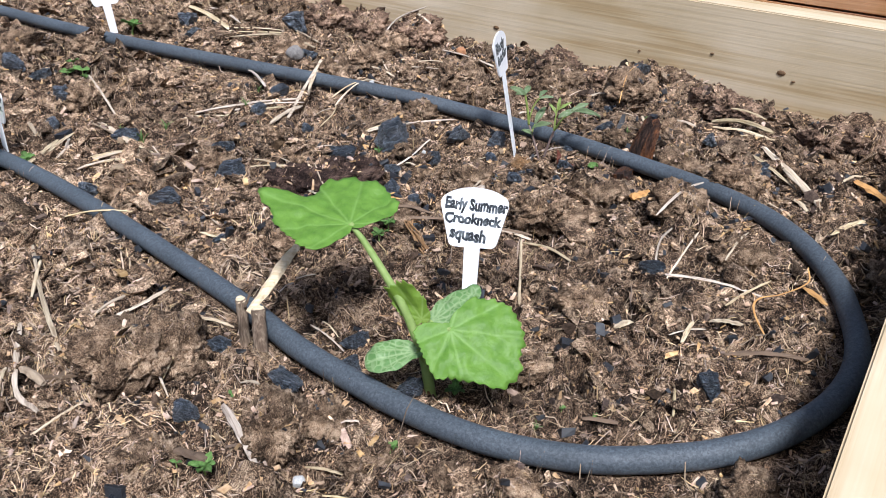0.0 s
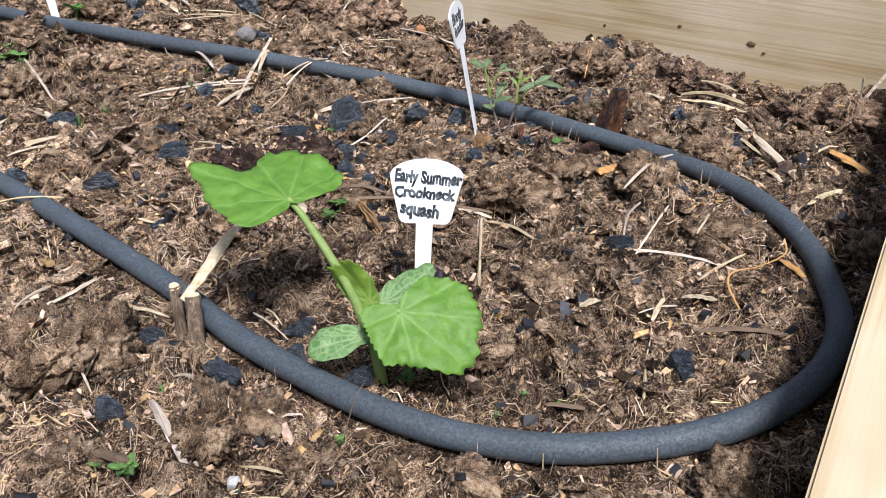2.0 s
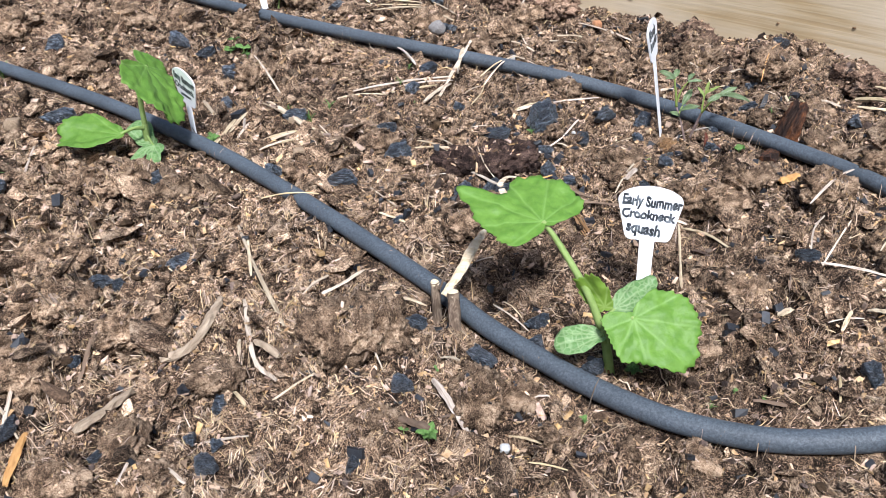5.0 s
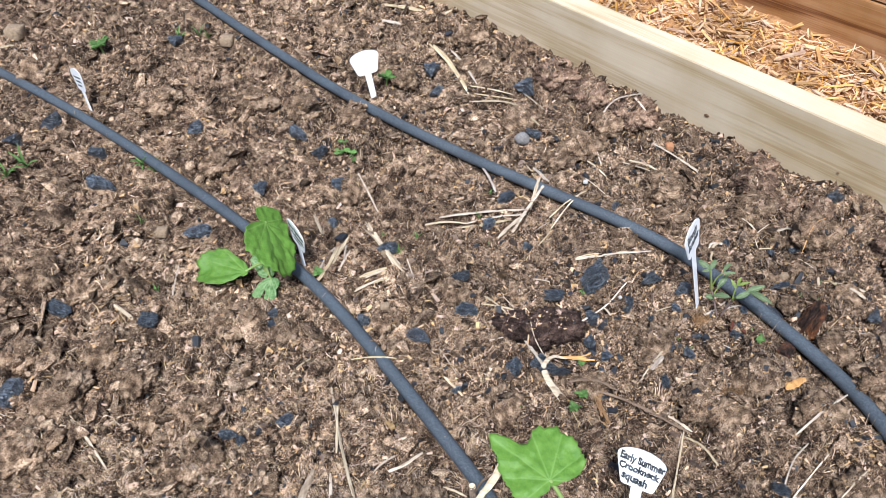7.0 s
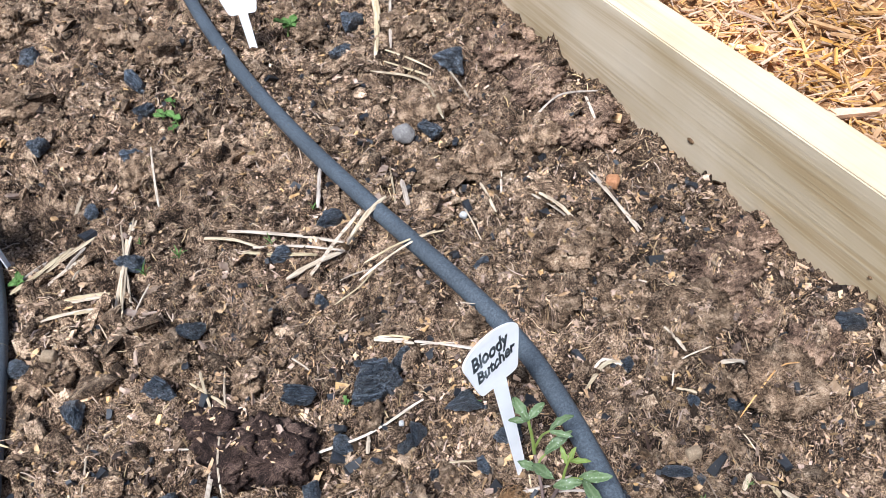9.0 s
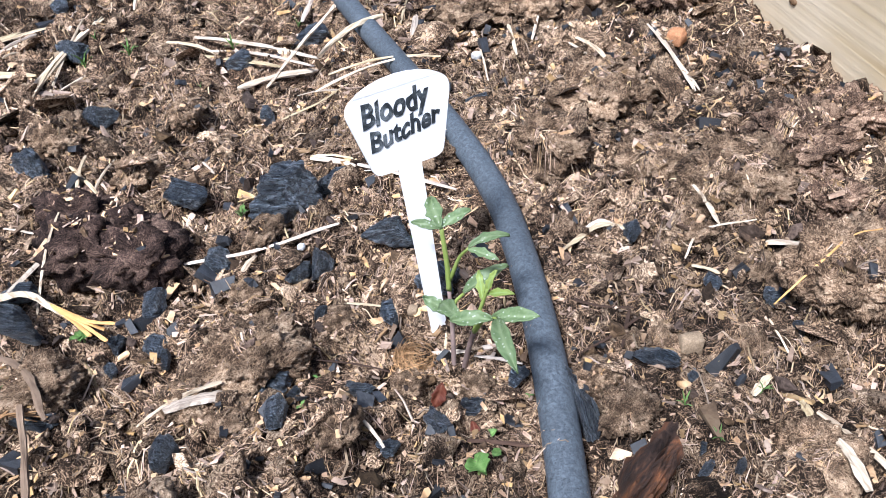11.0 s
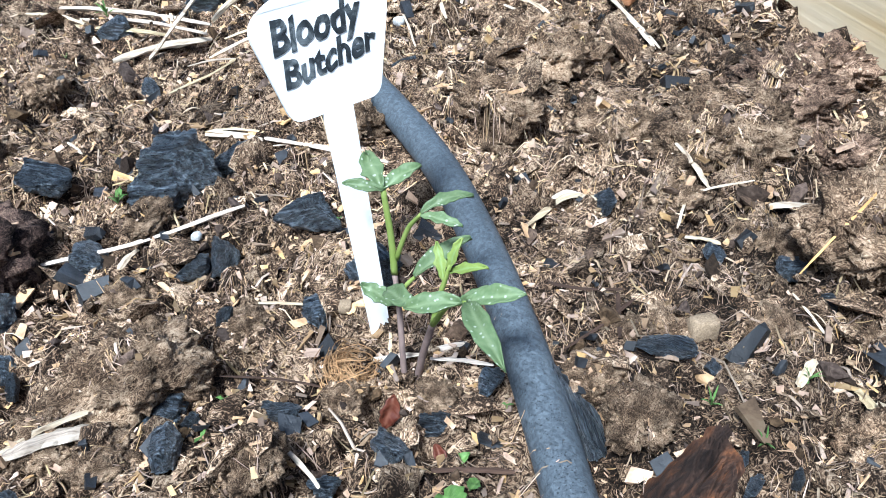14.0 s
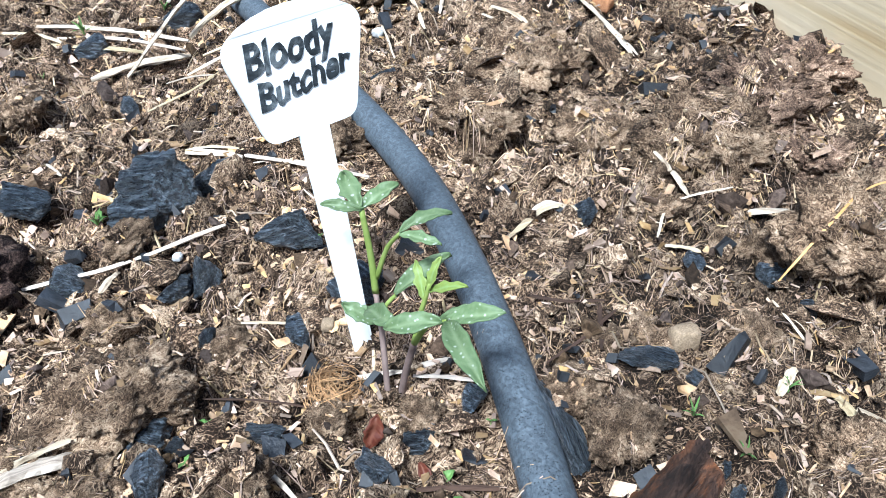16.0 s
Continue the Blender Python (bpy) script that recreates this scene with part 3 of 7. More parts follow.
def soil(x, y):
    """Height of the soil: lumps at four sizes, heaped against the long board, pressed down under the hose."""
    x, y = np.atleast_1d(x).astype(float), np.atleast_1d(y).astype(float)
    wx, wy = x + 0.011 * (grain(x * 95, y * 95, 8) - 0.5), y + 0.011 * (grain(x * 95, y * 95, 9) - 0.5)
    h = level(x, y) + 0.012 * (grain(x * 9, y * 9, 1) - 0.5)
    h += 0.019 * (domes(wx, wy, 0.027, 1)[0] * (0.35 + 0.8 * grain(x * 14, y * 14, 2)) - 0.4)
    h += 0.0125 * (domes(wx, wy, 0.0115, 2)[0] * (0.4 + 0.8 * grain(x * 20, y * 20, 5)) - 0.42)
    h += 0.0058 * (domes(wx, wy, 0.0052, 3)[0] - 0.5) + 0.003 * (grain(x * 430, y * 430, 6) - 0.5)
    h -= 0.012 * np.exp(-((x + 0.425) ** 2 + (y - 0.747) ** 2) / 0.03 ** 2)
    inside = -beyond_long(x, y)
    h += 0.014 * np.exp(-(inside / 0.06) ** 2) * grain(x * 26, y * 26, 7) * (1 - 0.8 * step(0.25, 0.4, x))
    d, z = near_hose(x, y)
    k = step(0.008, 0.026, d)
    ridge = step(0.05, 0.008, d)
    h = h + np.maximum(z - 0.0085 - h, 0) * ridge * 0.85
    return h * k + np.minimum(h, z - 0.0062) * (1 - k)


def at(x, y):
    return float(soil(x, y)[0])


CLODS = []
# places taken by things, and the height that small lumps add, on a grid of 1.5 mm
CELL, GX, GY = 0.0015, -1.4, 0.15
TAKEN = np.zeros((1300, 960), bool)
PILE = np.full((1300, 960), -1.0)


def cells(x, y):
    return np.clip(((np.asarray(x) - GX) / CELL).astype(int), 0, 1299), np.clip(((np.asarray(y) - GY) / CELL).astype(int), 0, 959)


def claim(x, y, r):
    """Keep loose lumps off a round place."""
    i, j = cells(x, y)
    k = int(r / CELL) + 1
    TAKEN[max(0, i - k):i + k + 1, max(0, j - k):j + k + 1] = True



def top(x, y):
    """What lies uppermost: soil, hose or clod."""
    z = soil(x, y)
    d, hz = near_hose(x, y)
    z = np.where(d < HOSE_R, np.maximum(z, hz + np.sqrt(np.maximum(HOSE_R ** 2 - d ** 2, 0))), z)
    z = np.maximum(z, PILE[cells(x, y)])
    for cx, cy, r, cz, hh in CLODS:
        q = ((x - cx) ** 2 + (y - cy) ** 2) / (r * r)
        z = np.maximum(z, np.where(q < 1, cz + hh * np.sqrt(np.maximum(1 - q, 0)), -1))
    return z


# ---- ground, path and boards ----
ground = new("ground", mesh_np("ground", [(-300, -300, PATH_Z - 0.03), (300, -300, PATH_Z - 0.03), (300, 300, PATH_Z - 0.03), (-300, 300, PATH_Z - 0.03)], [(0, 1, 2, 3)], M_EARTH))
tagged(ground, "flat open ground round the garden beds", "ground", kind="structure")


def ticks(stops):
    """Grid lines from (start, end, spacing) stretches."""
    return np.unique(np.round(np.concatenate([np.arange(a, b, s) for a, b, s in stops]), 5))


def soil_sheet():
    xs = ticks([(-2.2, -1.2, 0.03), (-1.2, -0.55, 0.0042), (-0.55, -0.22, 0.0028), (-0.22, 0.3, 0.0015), (0.3, 0.62, 0.0028)])
    ys = ticks([(-0.5, 0.2, 0.03), (0.2, 0.3, 0.0032), (0.3, 0.56, 0.0021), (0.56, 1.0, 0.0015), (1.0, 1.4, 0.003), (1.4, 1.75, 0.006), (1.75, 2.5, 0.04)])
    gx, gy = np.meshgrid(xs, ys)
    fx, fy = gx.ravel(), gy.ravel()
    coarse = np.clip(np.maximum(-0.22 - fx, 0) * 8 + np.maximum(fy - 1.0, 0) * 4, 0, 1)
    z = soil(fx, fy) + rng.normal(0, 1, len(fx)) * (0.0005 + 0.0011 * coarse) * step(HOSE_R, HOSE_R + 0.006, near_hose(fx, fy)[0])
    out = np.maximum(beyond_long(fx, fy), beyond_short(fx, fy))
    out = np.maximum(out, np.maximum(-1.25 - beyond_long(fx, fy), -2.45 - beyond_short(fx, fy)))
    z = np.where(out > 0.015, PATH_Z - 0.06, z)
    i = np.arange(len(xs) * len(ys)).reshape(len(ys), len(xs))
    f = np.stack([i[:-1, :-1], i[:-1, 1:], i[1:, 1:], i[1:, :-1]], -1).reshape(-1, 4)
    return mesh_np("soil", np.stack([fx, fy, z], 1), f, M_SOIL, True)


bed_soil = tagged(new("soil", soil_sheet()), "brown crumbly peaty soil with fibres filling the raised bed", "soil", kind="structure")


def plank(name, a, along, out, length, z0, z1, thick, material, parent, label=""):
    """One sawn board: its inner face starts at a, runs along, and is thick outwards."""
    bm = bmesh.new()
    bmesh.ops.create_cube(bm, size=1)
    bmesh.ops.scale(bm, vec=(length, thick, z1 - z0), verts=bm.verts)
    bmesh.ops.bevel(bm, geom=bm.edges[:], offset=0.0012, segments=2, affect="EDGES")
    ob = part(name, bm, material, parent, label)
    mid = np.array(a) + np.array(along) * length / 2 + np.array(out) * thick / 2
    ob.matrix_basis = pose(mid[0], mid[1], (z0 + z1) / 2, 0, 0, math.degrees(math.atan2(along[1], along[0])))
    return ob


raised_bed = tagged(new("raised_bed"), "raised garden bed of new pale pine boards", "garden bed")
LEN_L, LEN_S = 2.44, 1.25
back_left = CORNER - LONG_ALONG * LEN_L
plank("board", back_left, LONG_ALONG, LONG_OUT, LEN_L + THICK, PATH_Z - 0.03, BED_TOP, THICK, M_PINE, raised_bed)
front_right = CORNER - SHORT_ALONG * LEN_S
plank("board", front_right, SHORT_ALONG, SHORT_OUT, LEN_S - 0.003, PATH_Z - 0.03, BED_TOP - 0.003, THICK, M_PINE, raised_bed)
front_left = front_right - LONG_ALONG * LEN_L
plank("board", front_left, LONG_ALONG, -LONG_OUT, LEN_L, PATH_Z - 0.03, BED_TOP, THICK, M_PINE, raised_bed)
plank("board", front_left + SHORT_ALONG * 0.003, SHORT_ALONG, -SHORT_OUT, LEN_S - 0.006, PATH_Z - 0.03, BED_TOP - 0.003, THICK, M_PINE, raised_bed)

other_bed = tagged(new("raised_bed"), "neighbouring raised bed of reddish knotty weathered timber", "garden bed")
OTHER = 0.487
wall_at = LONG_AT + LONG_OUT * OTHER - LONG_ALONG * 1.9
for row in range(2):
    plank("board", wall_at + LONG_OUT * (0.004 * row), LONG_ALONG, LONG_OUT, 4.2, PATH_Z - 0.03 + row * 0.143, PATH_Z - 0.03 + row * 0.143 + 0.14, 0.045, M_CEDAR, other_bed)
bed2 = []
for u in np.linspace(0.0, 4.2, 90):
    for v in np.linspace(0.03, 1.2, 26):
        q = wall_at + LONG_ALONG * u + LONG_OUT * v
        bed2.append((q[0], q[1], 0.1 + 0.02 * float(grain(q[0] * 14, q[1] * 14, 12))))
i2 = np.arange(90 * 26).reshape(90, 26)
tagged(new("soil", mesh_np("soil", bed2, np.stack([i2[:-1, :-1], i2[1:, :-1], i2[1:, 1:], i2[:-1, 1:]], -1).reshape(-1, 4), M_SOIL, True)), "brown soil filling the neighbouring raised bed", "soil", kind="structure")

M_KNOT = surface("pine_knot", [(0.3, (0.09, 0.05, 0.025)), (0.6, (0.2, 0.12, 0.06)), (0.8, (0.32, 0.21, 0.11))], 300, fine=500, bump=0.4, depth=0.0005, rough=0.7)
for u, z, w in ((0.114, 0.034, 0.0042), (0.472, 0.045, 0.0048), (0.486, 0.038, 0.002), (0.395, 0.052, 0.0022), (0.31, 0.04, 0.0018)):
    bm = bmesh.new()
    bmesh.ops.create_icosphere(bm, subdivisions=2, radius=1)
    bmesh.ops.scale(bm, vec=(w, 0.0012, 0.6 * w), verts=bm.verts)
    knot = part("knot", bm, M_KNOT, raised_bed, "small dark knot", smooth=True)
    q = LONG_AT + LONG_ALONG * u - LONG_OUT * 0.0003
    knot.matrix_basis = raised_bed.matrix_basis.inverted() @ pose(q[0], q[1], z, 0, 0, math.degrees(math.atan2(LONG_ALONG[1], LONG_ALONG[0])))

path_v = []
for u in np.linspace(-2.0, 2.2, 140):
    for v in np.linspace(0.03, OTHER + 0.01, 24):
        q = LONG_AT + LONG_ALONG * u + LONG_OUT * v
        path_v.append((q[0], q[1], PATH_Z + 0.016 * float(grain(q[0] * 22, q[1] * 22, 13)) + 0.012 * float(step(OTHER - 0.08, OTHER, v))))
ip = np.arange(140 * 24).reshape(140, 24)
tagged(new("path", mesh_np("path", path_v, np.stack([ip[:-1, :-1], ip[1:, :-1], ip[1:, 1:], ip[:-1, 1:]], -1).reshape(-1, 4), M_MULCHBED, True)), "mulched path between the two raised beds", "path", kind="structure")

# ---- soaker hose ----


def tube(line, radius, sides=10, flat=1.0, cap=True):
    """Verts and quads of a tube along a line of points; radius may be one number or one for each point."""
    line = np.asarray(line, float)
    radius = np.broadcast_to(radius, (len(line),))
    t = np.gradient(line, axis=0)
    t /= np.linalg.norm(t, axis=1)[:, None] + 1e-9
    ref = np.array((0.0, 0.0, 1.0)) if abs(t[:, 2]).mean() < 0.8 else np.array((1.0, 0.0, 0.0))
    s = np.cross(t, ref)
    s /= np.linalg.norm(s, axis=1)[:, None] + 1e-9
    w = np.cross(s, t)
    a = np.arange(sides) * 2 * math.pi / sides
    v = line[:, None] + radius[:, None, None] * (np.cos(a)[None, :, None] * s[:, None] + flat * np.sin(a)[None, :, None] * w[:, None])
    i = np.arange(len(line) * sides).reshape(len(line), sides)
    j = np.roll(i, -1, 1)
    f = np.stack([i[:-1], j[:-1], j[1:], i[1:]], -1).reshape(-1, 4)
    v = v.reshape(-1, 3)
    if cap:
        n0 = len(v)
        v = np.vstack([v, line[:1], line[-1:]])
        c0 = np.stack([np.full(sides, n0), j[0], i[0], np.full(sides, n0)], -1)
        c1 = np.stack([np.full(sides, n0 + 1), i[-1], j[-1], np.full(sides, n0 + 1)], -1)
        return v, f, np.vstack([c0, c1])[:, :3]
    return v, f, None


def bm_tube(line, radius, sides=8, flat=1.0, rough=0.0, seed=0):
    v, f, c = tube(line, radius, sides, flat)
    if rough:
        r = np.random.default_rng(seed)
        v = v + rough * (r.random(v.shape) - 0.5)
    bm = bmesh.new()
    vs = [bm.verts.new(p) for p in v]
    for q in [*f, *c]:
        bm.faces.new([vs[k] for k in q])
    return bm


hose_line = np.column_stack([HOSE, HOSE_Z])
hose_r = HOSE_R * (1 + 0.03 * (grain(np.arange(len(HOSE)) * 0.13, 0, 5) - 0.5))
hose = part("soaker_hose", bm_tube(hose_line, hose_r, 20), M_HOSE, None, smooth=True)
tagged(hose, "dark grey porous rubber soaker hose looped over the soil", "hose")

# ---- clods, charcoal, stones, stalks ----


def lump(name, seed, sub, amp, squash, material, blocky=False, rough=0.0):
    """A rough ball of matted soil or a worn stone."""
    bm = bmesh.new()
    bmesh.ops.create_icosphere(bm, subdivisions=sub, radius=1)
    o = Vector((seed * 7.3, seed * 3.1, seed * 1.7))
    for v in bm.verts:
        d = v.co.normalized()
        k = 1 + amp * (noise.noise(d * 1.4 + o) + 0.7 * noise.noise(d * 3.2 + o) + 0.55 * abs(noise.noise(d * 6 + o)) + 0.45 * noise.noise(d * 13 + o) + rough * noise.noise(d * 26 + o) + 0.8 * rough * noise.noise(d * 47 + o))
        if blocky:
            d = Vector([math.copysign(abs(c) ** 0.45, c) for c in d])
        v.co = Vector((d.x * k, d.y * k, d.z * k * squash))
    me = bpy.data.meshes.new(name)
    bm.to_mesh(me)
    bm.free()
    for p in me.polygons:
        p.use_smooth = True
    me.materials.append(material)
    return me


CLOD_MESHES = [lump("clod", s, 5, 0.36, 0.85, M_CLOD, rough=0.34) for s in range(5)]
CLOD_FINE = [lump("clod", s + 5, 5, 0.36, 0.85, M_CLOD, rough=0.36) for s in range(4)]
DAMP_MESHES = [lump("clod", s + 11, 5, 0.48, 0.8, M_DAMP, rough=0.5) for s in range(3)]
BLACK_MESHES = [lump("clod", s + 15, 4, 0.5, 0.8, M_BLACKPEAT, rough=0.5) for s in range(2)]
pick = random.Random(4)


def clod(x, y, w, d, turn, damp=False, high=0.0):
    """A clod half sunk in the bed; high: how far a heap stands clear of the soil."""
    rich, damp = damp, damp or (beyond_long(x, y) > -0.085 and x > -0.15)
    r = 0.5 * w
    k = np.hypot(HOSE[:, 0] - x, HOSE[:, 1] - y).argmin()
    gap = math.hypot(x - HOSE[k, 0], y - HOSE[k, 1])
    if gap < HOSE_R + 0.8 * r:
        x, y = (HOSE[k, i] + (v - HOSE[k, i]) * (HOSE_R + 0.8 * r) / max(gap, 0.002) for i, v in enumerate((x, y)))
    if rich:
        claim(x, y, 0.9 * r)
    z = at(x, y)
    ob = new("soil_clod", pick.choice(BLACK_MESHES if rich else DAMP_MESHES if damp else CLOD_FINE if x > -0.2 and y > 0.55 else CLOD_MESHES))
    hh = high or min(0.92 * d, 0.9 * r)
    lift = (0.3 if w > 0.024 else 0.15) * hh
    ob.matrix_basis = pose(x, y, z + lift, 0, 0, turn + pick.uniform(-30, 30)) @ Matrix.Diagonal((r, max(0.6 * r, 0.75 * d), hh, 1))
    CLODS.append((x, y, 0.85 * r, z + lift, hh * 0.85))
    tagged(ob, "crumbly heap of wet black peat" if rich else "damp dark brown clod of crumbly peat" if damp else "matted fibrous brown clod of peaty soil", "clod", "clods in the bed")


clod(0.1549, 0.9993, 0.0397, 0.0305, 23)
clod(-0.1187, 0.7282, 0.0372, 0.0227, 20, True)
clod(-0.0883, 0.7131, 0.0414, 0.0248, 50, True)
clod(-0.0587, 0.7299, 0.0393, 0.0248, 10, True)
clod(-0.0788, 0.7323, 0.0310, 0.0206, 70, True)
clod(0.1636, 1.0465, 0.0324, 0.0253, 27)
clod(0.1008, 0.9444, 0.0402, 0.0216, 23)
clod(0.1352, 1.0028, 0.0174, 0.0143, 23)
clod(-0.0031, 0.7512, 0.0177, 0.0104, 39)
clod(0.0216, 0.7398, 0.0146, 0.0125, 39)
clod(0.1714, 0.8362, 0.0178, 0.0136, 37)
clod(0.1822, 0.7887, 0.0189, 0.0137, 27)
clod(0.1611, 0.7984, 0.0199, 0.0105, 37)
clod(0.1784, 0.9009, 0.0207, 0.0134, 31)
clod(0.1924, 0.8975, 0.0134, 0.0134, 31)
clod(0.0985, 0.7554, 0.0126, 0.0105, 37)
clod(0.0389, 0.6895, 0.0231, 0.0136, 37)
clod(0.0609, 0.6947, 0.0179, 0.0126, 37)
clod(0.0301, 0.8510, 0.0146, 0.0114, 34)
clod(0.1897, 0.9565, 0.0235, 0.0153, 27)
clod(0.1411, 0.9322, 0.0309, 0.0154, 34)
clod(0.1446, 0.8995, 0.0207, 0.0114, 27)
clod(0.0550, 0.9148, 0.0176, 0.0103, 34)
clod(-0.1492, 0.8212, 0.0195, 0.0154, 36)
clod(-0.0207, 0.7789, 0.0145, 0.0145, 39)
clod(0.2002, 0.8499, 0.0177, 0.0114, 37)
clod(0.2258, 0.8689, 0.0145, 0.0124, 31)
clod(0.1636, 0.8252, 0.0115, 0.0073, 37)
clod(0.0473, 0.7642, 0.0126, 0.0105, 31)
clod(0.1264, 0.7673, 0.0126, 0.0074, 31)
clod(0.1038, 0.7143, 0.0158, 0.0116, 27)
clod(0.4351, 0.9176, 0.0344, 0.0209, -6)
clod(0.3064, 0.8943, 0.0381, 0.0186, -6)
clod(0.3988, 0.8049, 0.0423, 0.0248, -7)
clod(0.2292, 0.9486, 0.0263, 0.0263, -3)
clod(0.1169, 0.6351, 0.0314, 0.0273, -17)
clod(0.1055, 0.5082, 0.0328, 0.0189, -17)
clod(0.0611, 0.4506, 0.0236, 0.0138, -11)
clod(0.0120, 0.3707, 0.0165, 0.0116, -7)
clod(0.2466, 0.8152, 0.0282, 0.0167, -4)
clod(0.0005, 0.8859, 0.0300, 0.0186, -3)
clod(-0.0199, 0.6523, 0.0281, 0.0229, -4)
clod(0.4301, 0.7809, 0.0485, 0.0217, -4)
clod(0.3210, 0.5253, 0.0291, 0.0251, -5)
clod(0.0480, 0.3668, 0.0253, 0.0146, -7)
clod(0.2258, 0.5621, 0.0373, 0.0212, 0)
clod(-0.1191, 0.7679, 0.0216, 0.0164, -4)
clod(0.0509, 0.9253, 0.0382, 0.0186, -9)
clod(-0.1820, 0.4560, 0.0520, 0.0380, 5, high=0.0250)
clod(-0.1560, 0.4720, 0.0420, 0.0340, 20, high=0.0270)
clod(-0.0846, 0.4060, 0.0350, 0.0310, -18, high=0.0200)
clod(-0.0578, 0.4160, 0.0240, 0.0210, -18, high=0.0145)
clod(-0.0321, 0.3830, 0.0250, 0.0130, 10, high=0.0090)
clod(-0.1493, 0.3760, 0.0300, 0.0200, -18, high=0.0100)
clod(0.1571, 0.3300, 0.0240, 0.0220, -18, high=0.0150)
clod(-0.3393, 0.4680, 0.0390, 0.0300, -10, high=0.0190)
clod(-0.3380, 0.3290, 0.0350, 0.0260, -10, high=0.0150)
clod(-0.2637, 0.4190, 0.0290, 0.0220, -10, high=0.0130)
clod(-0.4064, 0.4855, 0.0501, 0.0295, 4)
clod(-0.4205, 0.4452, 0.0333, 0.0284, 0)
clod(-0.3928, 0.4204, 0.0360, 0.0273, 4)
clod(-0.4822, 0.5404, 0.0266, 0.0266, 0)
clod(-0.2808, 0.3326, 0.0309, 0.0193, 0)
clod(-0.3048, 0.3599, 0.0242, 0.0242, 5)
clod(-0.5862, 0.9566, 0.0392, 0.0322, -2)
clod(-0.7381, 1.0871, 0.0546, 0.0364, -2)
clod(-0.4305, 0.6818, 0.0418, 0.0239, 0)
clod(-0.3647, 0.9286, 0.0437, 0.0295, 0)
clod(-0.2637, 0.7069, 0.0289, 0.0229, 0)
clod(-0.7161, 0.7106, 0.0583, 0.0336, 9)
clod(-0.6489, 0.7063, 0.0475, 0.0396, 9)
clod(-0.4369, 0.5418, 0.0532, 0.0266, 11)
clod(-0.5147, 0.5794, 0.0435, 0.0356, 8)
clod(-0.5899, 0.4728, 0.0563, 0.0425, 11)
clod(-0.5846, 0.5322, 0.0504, 0.0435, 11)
clod(-0.5761, 0.6138, 0.0446, 0.0366, 10)
clod(-0.6804, 0.5950, 0.0464, 0.0306, 10)
clod(-0.3795, 0.6771, 0.0278, 0.0278, 8)
clod(-0.3652, 1.2018, 0.0377, 0.0285, 4)
clod(-0.5903, 1.1160, 0.0578, 0.0385, 6)
clod(-0.5038, 1.1024, 0.0556, 0.0364, 6)
clod(-0.4042, 1.0915, 0.0365, 0.0365, 4)
clod(-0.4145, 1.2348, 0.0387, 0.0285, 6)
clod(-0.2614, 1.2390, 0.0481, 0.0379, 4)
clod(-0.1325, 1.2320, 0.0565, 0.0370, 4)
clod(-0.0729, 1.1846, 0.0545, 0.0360, 4)
clod(-0.1743, 1.1204, 0.0520, 0.0347, 5)
clod(-0.0045, 1.1346, 0.0608, 0.0345, 5)
clod(-0.4479, 0.6645, 0.0437, 0.0288, 8)
clod(-1.0084, 1.1513, 0.0664, 0.0337, 3)
clod(-0.5328, 1.3414, 0.0518, 0.0315, 2)
clod(-0.2917, 1.3247, 0.0502, 0.0400, 4)
clod(0.0411, 0.9864, 0.0473, 0.0339, 9)
clod(0.1619, 0.9915, 0.0398, 0.0398, 3)
clod(-0.0403, 1.1140, 0.0448, 0.0295, 8)
clod(0.2182, 0.9015, 0.0441, 0.0318, 10)
clod(0.1500, 0.9469, 0.0461, 0.0256, 6)
clod(-0.0727, 1.0607, 0.0440, 0.0369, 8)
clod(0.3223, 0.8687, 0.0372, 0.0310, 11)
clod(0.2504, 0.6826, 0.0481, 0.0317, 13)
clod(0.2180, 0.7276, 0.0327, 0.0266, 12)
clod(0.1431, 0.6809, 0.0416, 0.0315, 8)
clod(0.0912, 0.6339, 0.0415, 0.0253, 8)
clod(0.2005, 0.6414, 0.0407, 0.0255, 13)
clod(0.0419, 0.7189, 0.0335, 0.0283, 11)
clod(-0.1075, 0.6070, 0.0319, 0.0269, 11)
clod(-0.1931, 0.7619, 0.0308, 0.0246, 9)
clod(-0.1070, 1.0350, 0.0359, 0.0287, 8)


